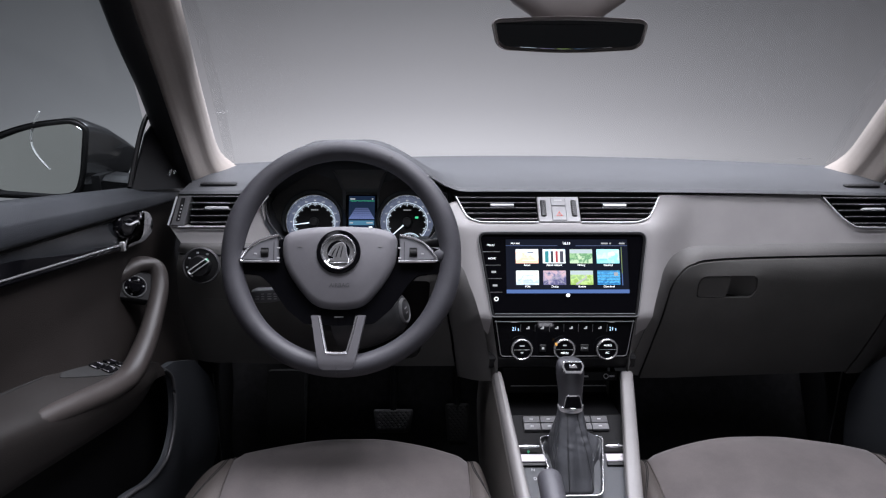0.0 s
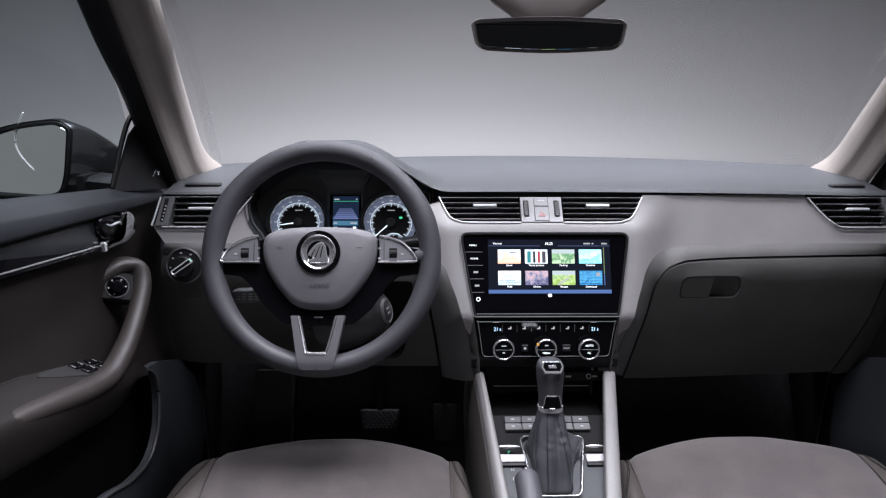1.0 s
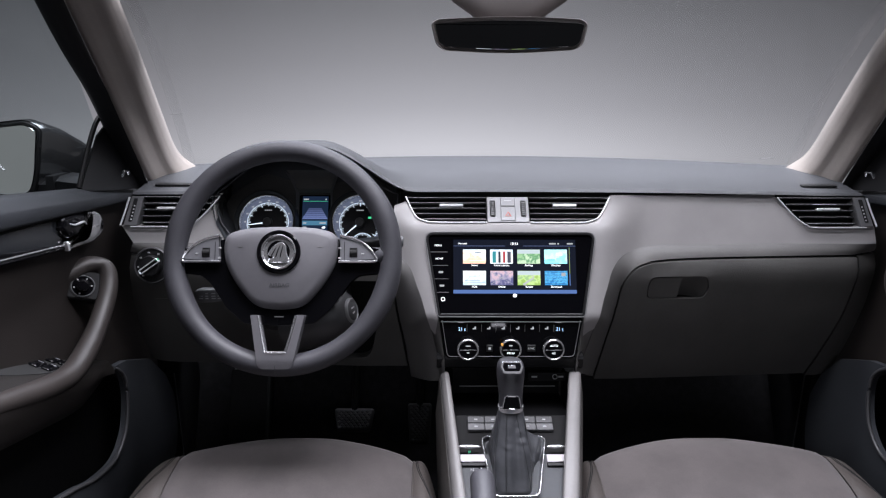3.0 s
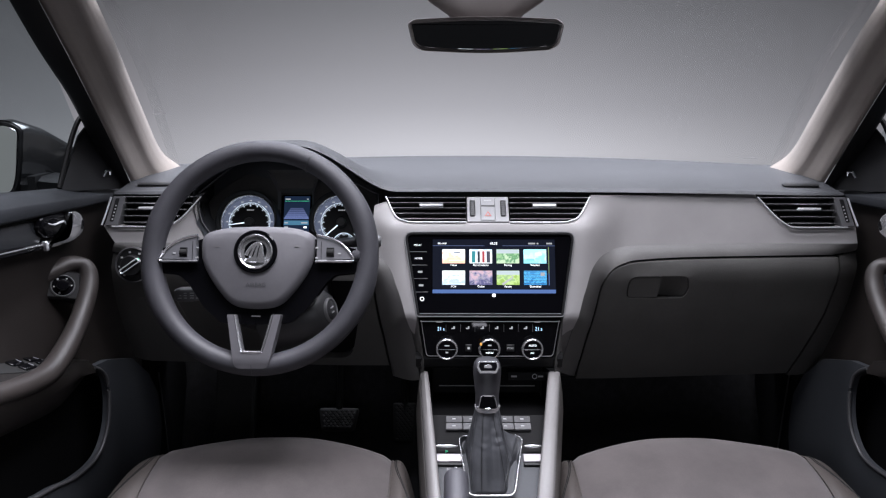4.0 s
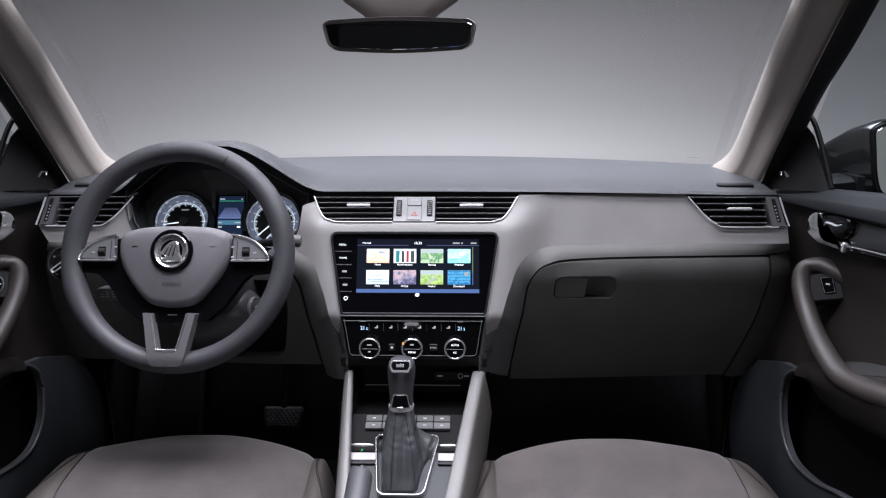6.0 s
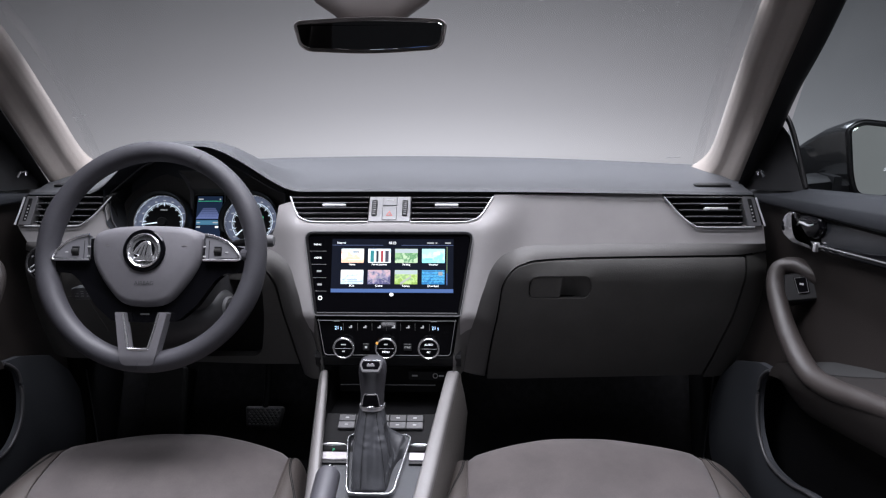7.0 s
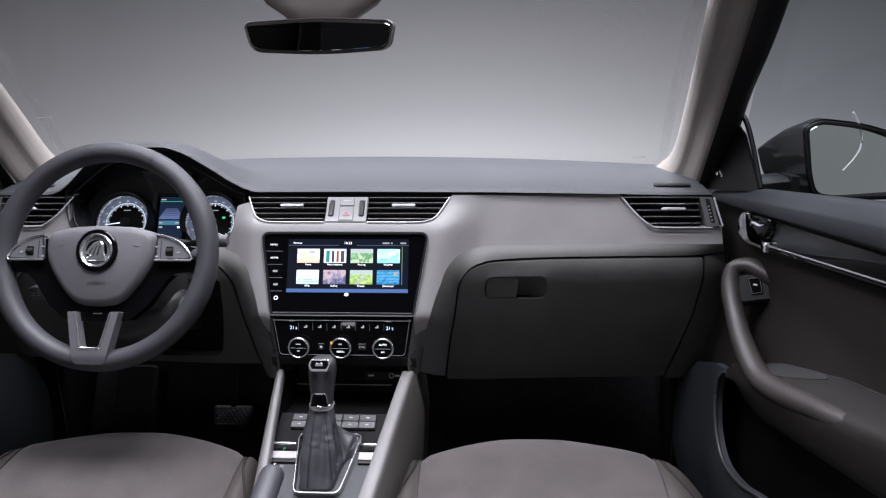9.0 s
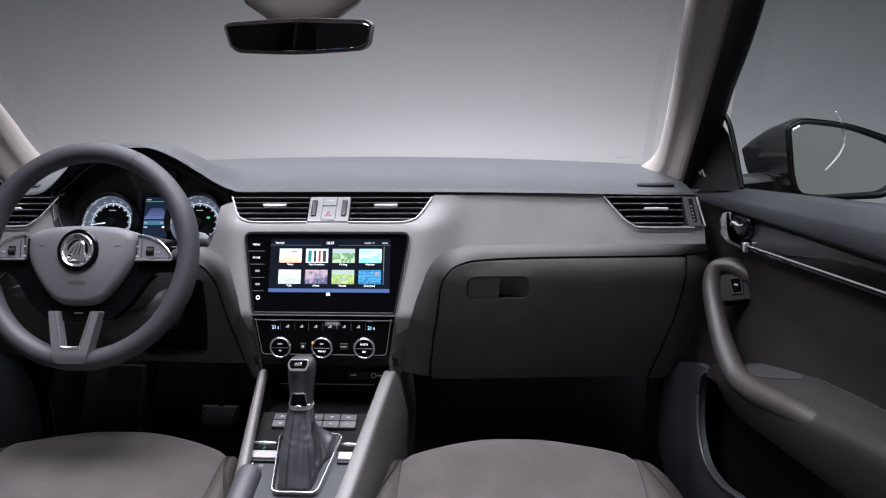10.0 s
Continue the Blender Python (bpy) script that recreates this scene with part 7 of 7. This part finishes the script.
def door_mirror(s):
    M = lambda x, y, z: Vector((s * x, y, z))
    dm = thing("door_mirror", (s * 0.78, 1.28, 0.97), "dark door mirror outside the side window", "mirror", "door mirrors")
    shape = rounded([(0.796, 1.072), (0.822, 1.0885), (0.90, 1.080), (0.985, 1.050), (1.012, 1.02), (1.005, 0.975), (0.975, 0.951), (0.86, 0.946), (0.826, 0.952), (0.812, 0.985)], [0.012, 0.02, 0.04, 0.03, 0.02, 0.03, 0.02, 0.03, 0.02, 0.03], 5)
    c = (0.895, 1.018)
    bm = bmesh.new()
    rings = []
    for y, k, kz, dx, dz in ((1.252, 0.97, 0.97, 0, 0), (1.246, 1.0, 1.0, 0, 0), (1.262, 1.01, 1.01, -0.002, 0), (1.30, 0.99, 0.86, -0.016, -0.004), (1.335, 0.96, 0.66, -0.028, -0.012), (1.360, 0.92, 0.52, -0.036, -0.018), (1.368, 0.86, 0.45, -0.036, -0.019)):
        rings.append([M(c[0] + (x - c[0]) * k + dx, y + 0.10 * (0.9 - x) * 0.3, c[1] + (z - c[1]) * kz + dz) for x, z in shape])
    loft(bm, rings, cap1=True)
    part("housing", bm, PAINT, dm, "glossy dark housing", 40)
    TM = lambda x, z, w=0.0: M(x, 1.2545 + 0.10 * (0.9 - x) * 0.3 - w, z)
    bm = bmesh.new()
    ringplate(bm, inset(shape, 0.001), inset(shape, 0.010), TM, 0.012, 0.009, 0.003)
    part("frame", bm, BLACK, dm, "black mirror frame")
    bm = bmesh.new()
    TMG = lambda x, z, w=0.0: M(x, 1.2505 + 0.05 * (x - 0.9) - w, z)
    plate(bm, inset(shape, 0.0095), TMG, 0.006, 0.0004, 0.0)
    part("mirror_glass", bm, MIRROR, dm, "silvered mirror glass")
    bm = bmesh.new()
    foot = [[M(x, y, z + dz) for y, z in ((1.255, 0.945), (1.252, 0.976), (1.266, 0.983), (1.31, 0.984), (1.33, 0.974), (1.32, 0.945))] for x, dz in ((0.71, -0.003), (0.74, -0.001), (0.770, 0.002), (0.786, 0.004), (0.792, -0.002), (0.835, -0.004))]
    loft(bm, foot, cap0=True, cap1=True)
    ft = part("foot", bm, BLACK, dm, "black mirror foot", 30)
    bm = bmesh.new()
    loft(bm, [[M(x, y, z) for x, y in ((0.789, 1.249), (0.802, 1.247), (0.806, 1.300), (0.789, 1.302))] for z in (0.945, 0.986, 0.989)], cap0=True, cap1=True)
    part("hinge_post", bm, BLACK, ft, "upright hinge edge of the foot", 30)
    # thin white tube drawn as a streak of light across the mirror
    bm = bmesh.new()
    tube(bm, spline([M(x, 1.2492 + 0.05 * (x - 0.9), z) for x, z in ((0.877, 1.098), (0.889, 1.078), (0.897, 1.060), (0.898, 1.040), (0.889, 1.020), (0.872, 0.999))], 6), lambda t: 0.0017 - 0.0009 * t, 6)
    part("light_streak", bm, STREAK, dm, "thin curved white bead painting a streak of light")
    return dm


for s in (-1, 1):
    door_mirror(s)

# ---- rear-view mirror ----
TR = plane((-0.001, 1.136, 1.223), -3, -2.9)
rm = thing("rear_view_mirror", (0, 1.16, 1.29), "wide grey-framed rear-view mirror on a beige mount", "mirror")
shape = rounded([(-0.1205, 0.018), (-0.112, 0.024), (0.0, 0.0295), (0.110, 0.024), (0.1195, 0.017), (0.113, -0.014), (0.100, -0.0215), (0.0, -0.0275), (-0.100, -0.0225), (-0.113, -0.014)], [0.006, 0.01, 0.05, 0.01, 0.006, 0.015, 0.012, 0.05, 0.012, 0.015], 5)
RIMM = surf("taupe_mirror_frame", (0.17, 0.152, 0.147), 0.45, var=0.06, grain=0.2)
bm = bmesh.new()
loft(bm, [[TR(u * k, v * k, w) for u, v in shape] for k, w in ((0.96, -0.001), (0.985, 0.002), (1.0, -0.002), (1.0, -0.010), (0.93, -0.024), (0.7, -0.034))], cap0=True, cap1=True)
part("housing", bm, RIMM, rm, "taupe mirror housing", 40)
bm = bmesh.new()
plate(bm, inset(shape, 0.0058), TR, 0.004, 0.0006, 0.0028)
part("mirror_glass", bm, DIMMIRROR, rm, "darkened mirror glass")
bm = bmesh.new()
rings = []
for z, hw, y0, y1 in ((1.246, 0.050, 1.150, 1.185), (1.256, 0.062, 1.146, 1.195), (1.275, 0.090, 1.148, 1.215), (1.30, 0.110, 1.155, 1.22), (1.34, 0.12, 1.16, 1.22)):
    rings.append([(x, y, z) for x, y in rounded([(-hw, y0 + 0.01), (-hw * 0.6, y0), (hw * 0.6, y0), (hw, y0 + 0.01), (hw * 0.9, y1), (-hw * 0.9, y1)], 0.012, 4)])
loft(bm, rings, cap0=True, cap1=True)
part("mount_cover", bm, RIMM, rm, "taupe sensor cover at the mirror foot", 50)


# ---- pedals ----
def pedal(x, y, z, w, h, name, label, rubber):
    p = thing(name, (x, y, z), label, "pedal")
    T = plane((x, y, z), 40)
    bm = bmesh.new()
    outline = rounded([(-w * 0.40, -h / 2), (w * 0.40, -h / 2), (w / 2, h / 2), (-w / 2, h / 2)], 0.008, 4)
    plate(bm, outline, T, 0.012, 0.005, 0.0)
    pad = part("pad", bm, rubber, p, "ribbed rubber pad", 60)
    bm = bmesh.new()
    n, m = int(w / 0.0125), int(h / 0.0062)
    for j in range(m):
        v = -h / 2 + 0.005 + (h - 0.010) * (j + 0.5) / m
        half = w * (0.45 + 0.05 * 2 * v / h) - 0.006
        for i in range(n):
            u = -half + 2 * half * (i + 0.25 + 0.5 * (j % 2)) / n
            plate(bm, [(u - 0.0052, v), (u, v - 0.0048), (u + 0.0052, v), (u, v + 0.0048)], T, 0.002, 0.0016, 0.0010)
    part("studs", bm, rubber, pad, "raised rubber diamonds")
    bm = bmesh.new()
    tube(bm, spline([(x, y + 0.012, z), (x, y + 0.06, z + 0.08), (x, y + 0.08, z + 0.22)], 5), 0.008, 8)
    part("arm", bm, VOID, p)
    return p


pedal(-0.290, 1.385, 0.447, 0.088, 0.049, "brake_pedal", "black ribbed brake pedal in the footwell", TREAD)
pedal(-0.150, 1.42, 0.42, 0.055, 0.09, "accelerator_pedal", "black accelerator pedal in the footwell", RUBBER)


# upright edge trims at the door openings, beside the footwells
for s in (-1, 1):
    bm = bmesh.new()
    tube(bm, spline([(s * 0.664, 1.400, 0.585), (s * 0.667, 1.394, 0.53), (s * 0.668, 1.390, 0.47), (s * 0.667, 1.388, 0.40), (s * 0.667, 1.386, 0.28)], 5), 0.0065, 10)
    solid("trim_footwell", bm, PLATE, "dark grey upright edge trim of the door opening", "trim", kind="structure")

# footrest left of the pedals
fr = thing("footrest", (-0.525, 1.43, 0.30), "plain dark footrest in the driver's footwell", "footrest")
TF = plane((-0.525, 1.425, 0.46), 24)
bm = bmesh.new()
plate(bm, rect(0.085, 0.16, 0.010), TF, 0.02, 0.004, 0.0)
part("pad", bm, RUBBER, fr, "dark rubber pad")
bm = bmesh.new()
loft(bm, [[TF(u, v, w) for u, v in rect(0.07, 0.14, 0.006)] for w in (-0.02, -0.09)], cap1=True)
part("bracket", bm, BLACK, fr)
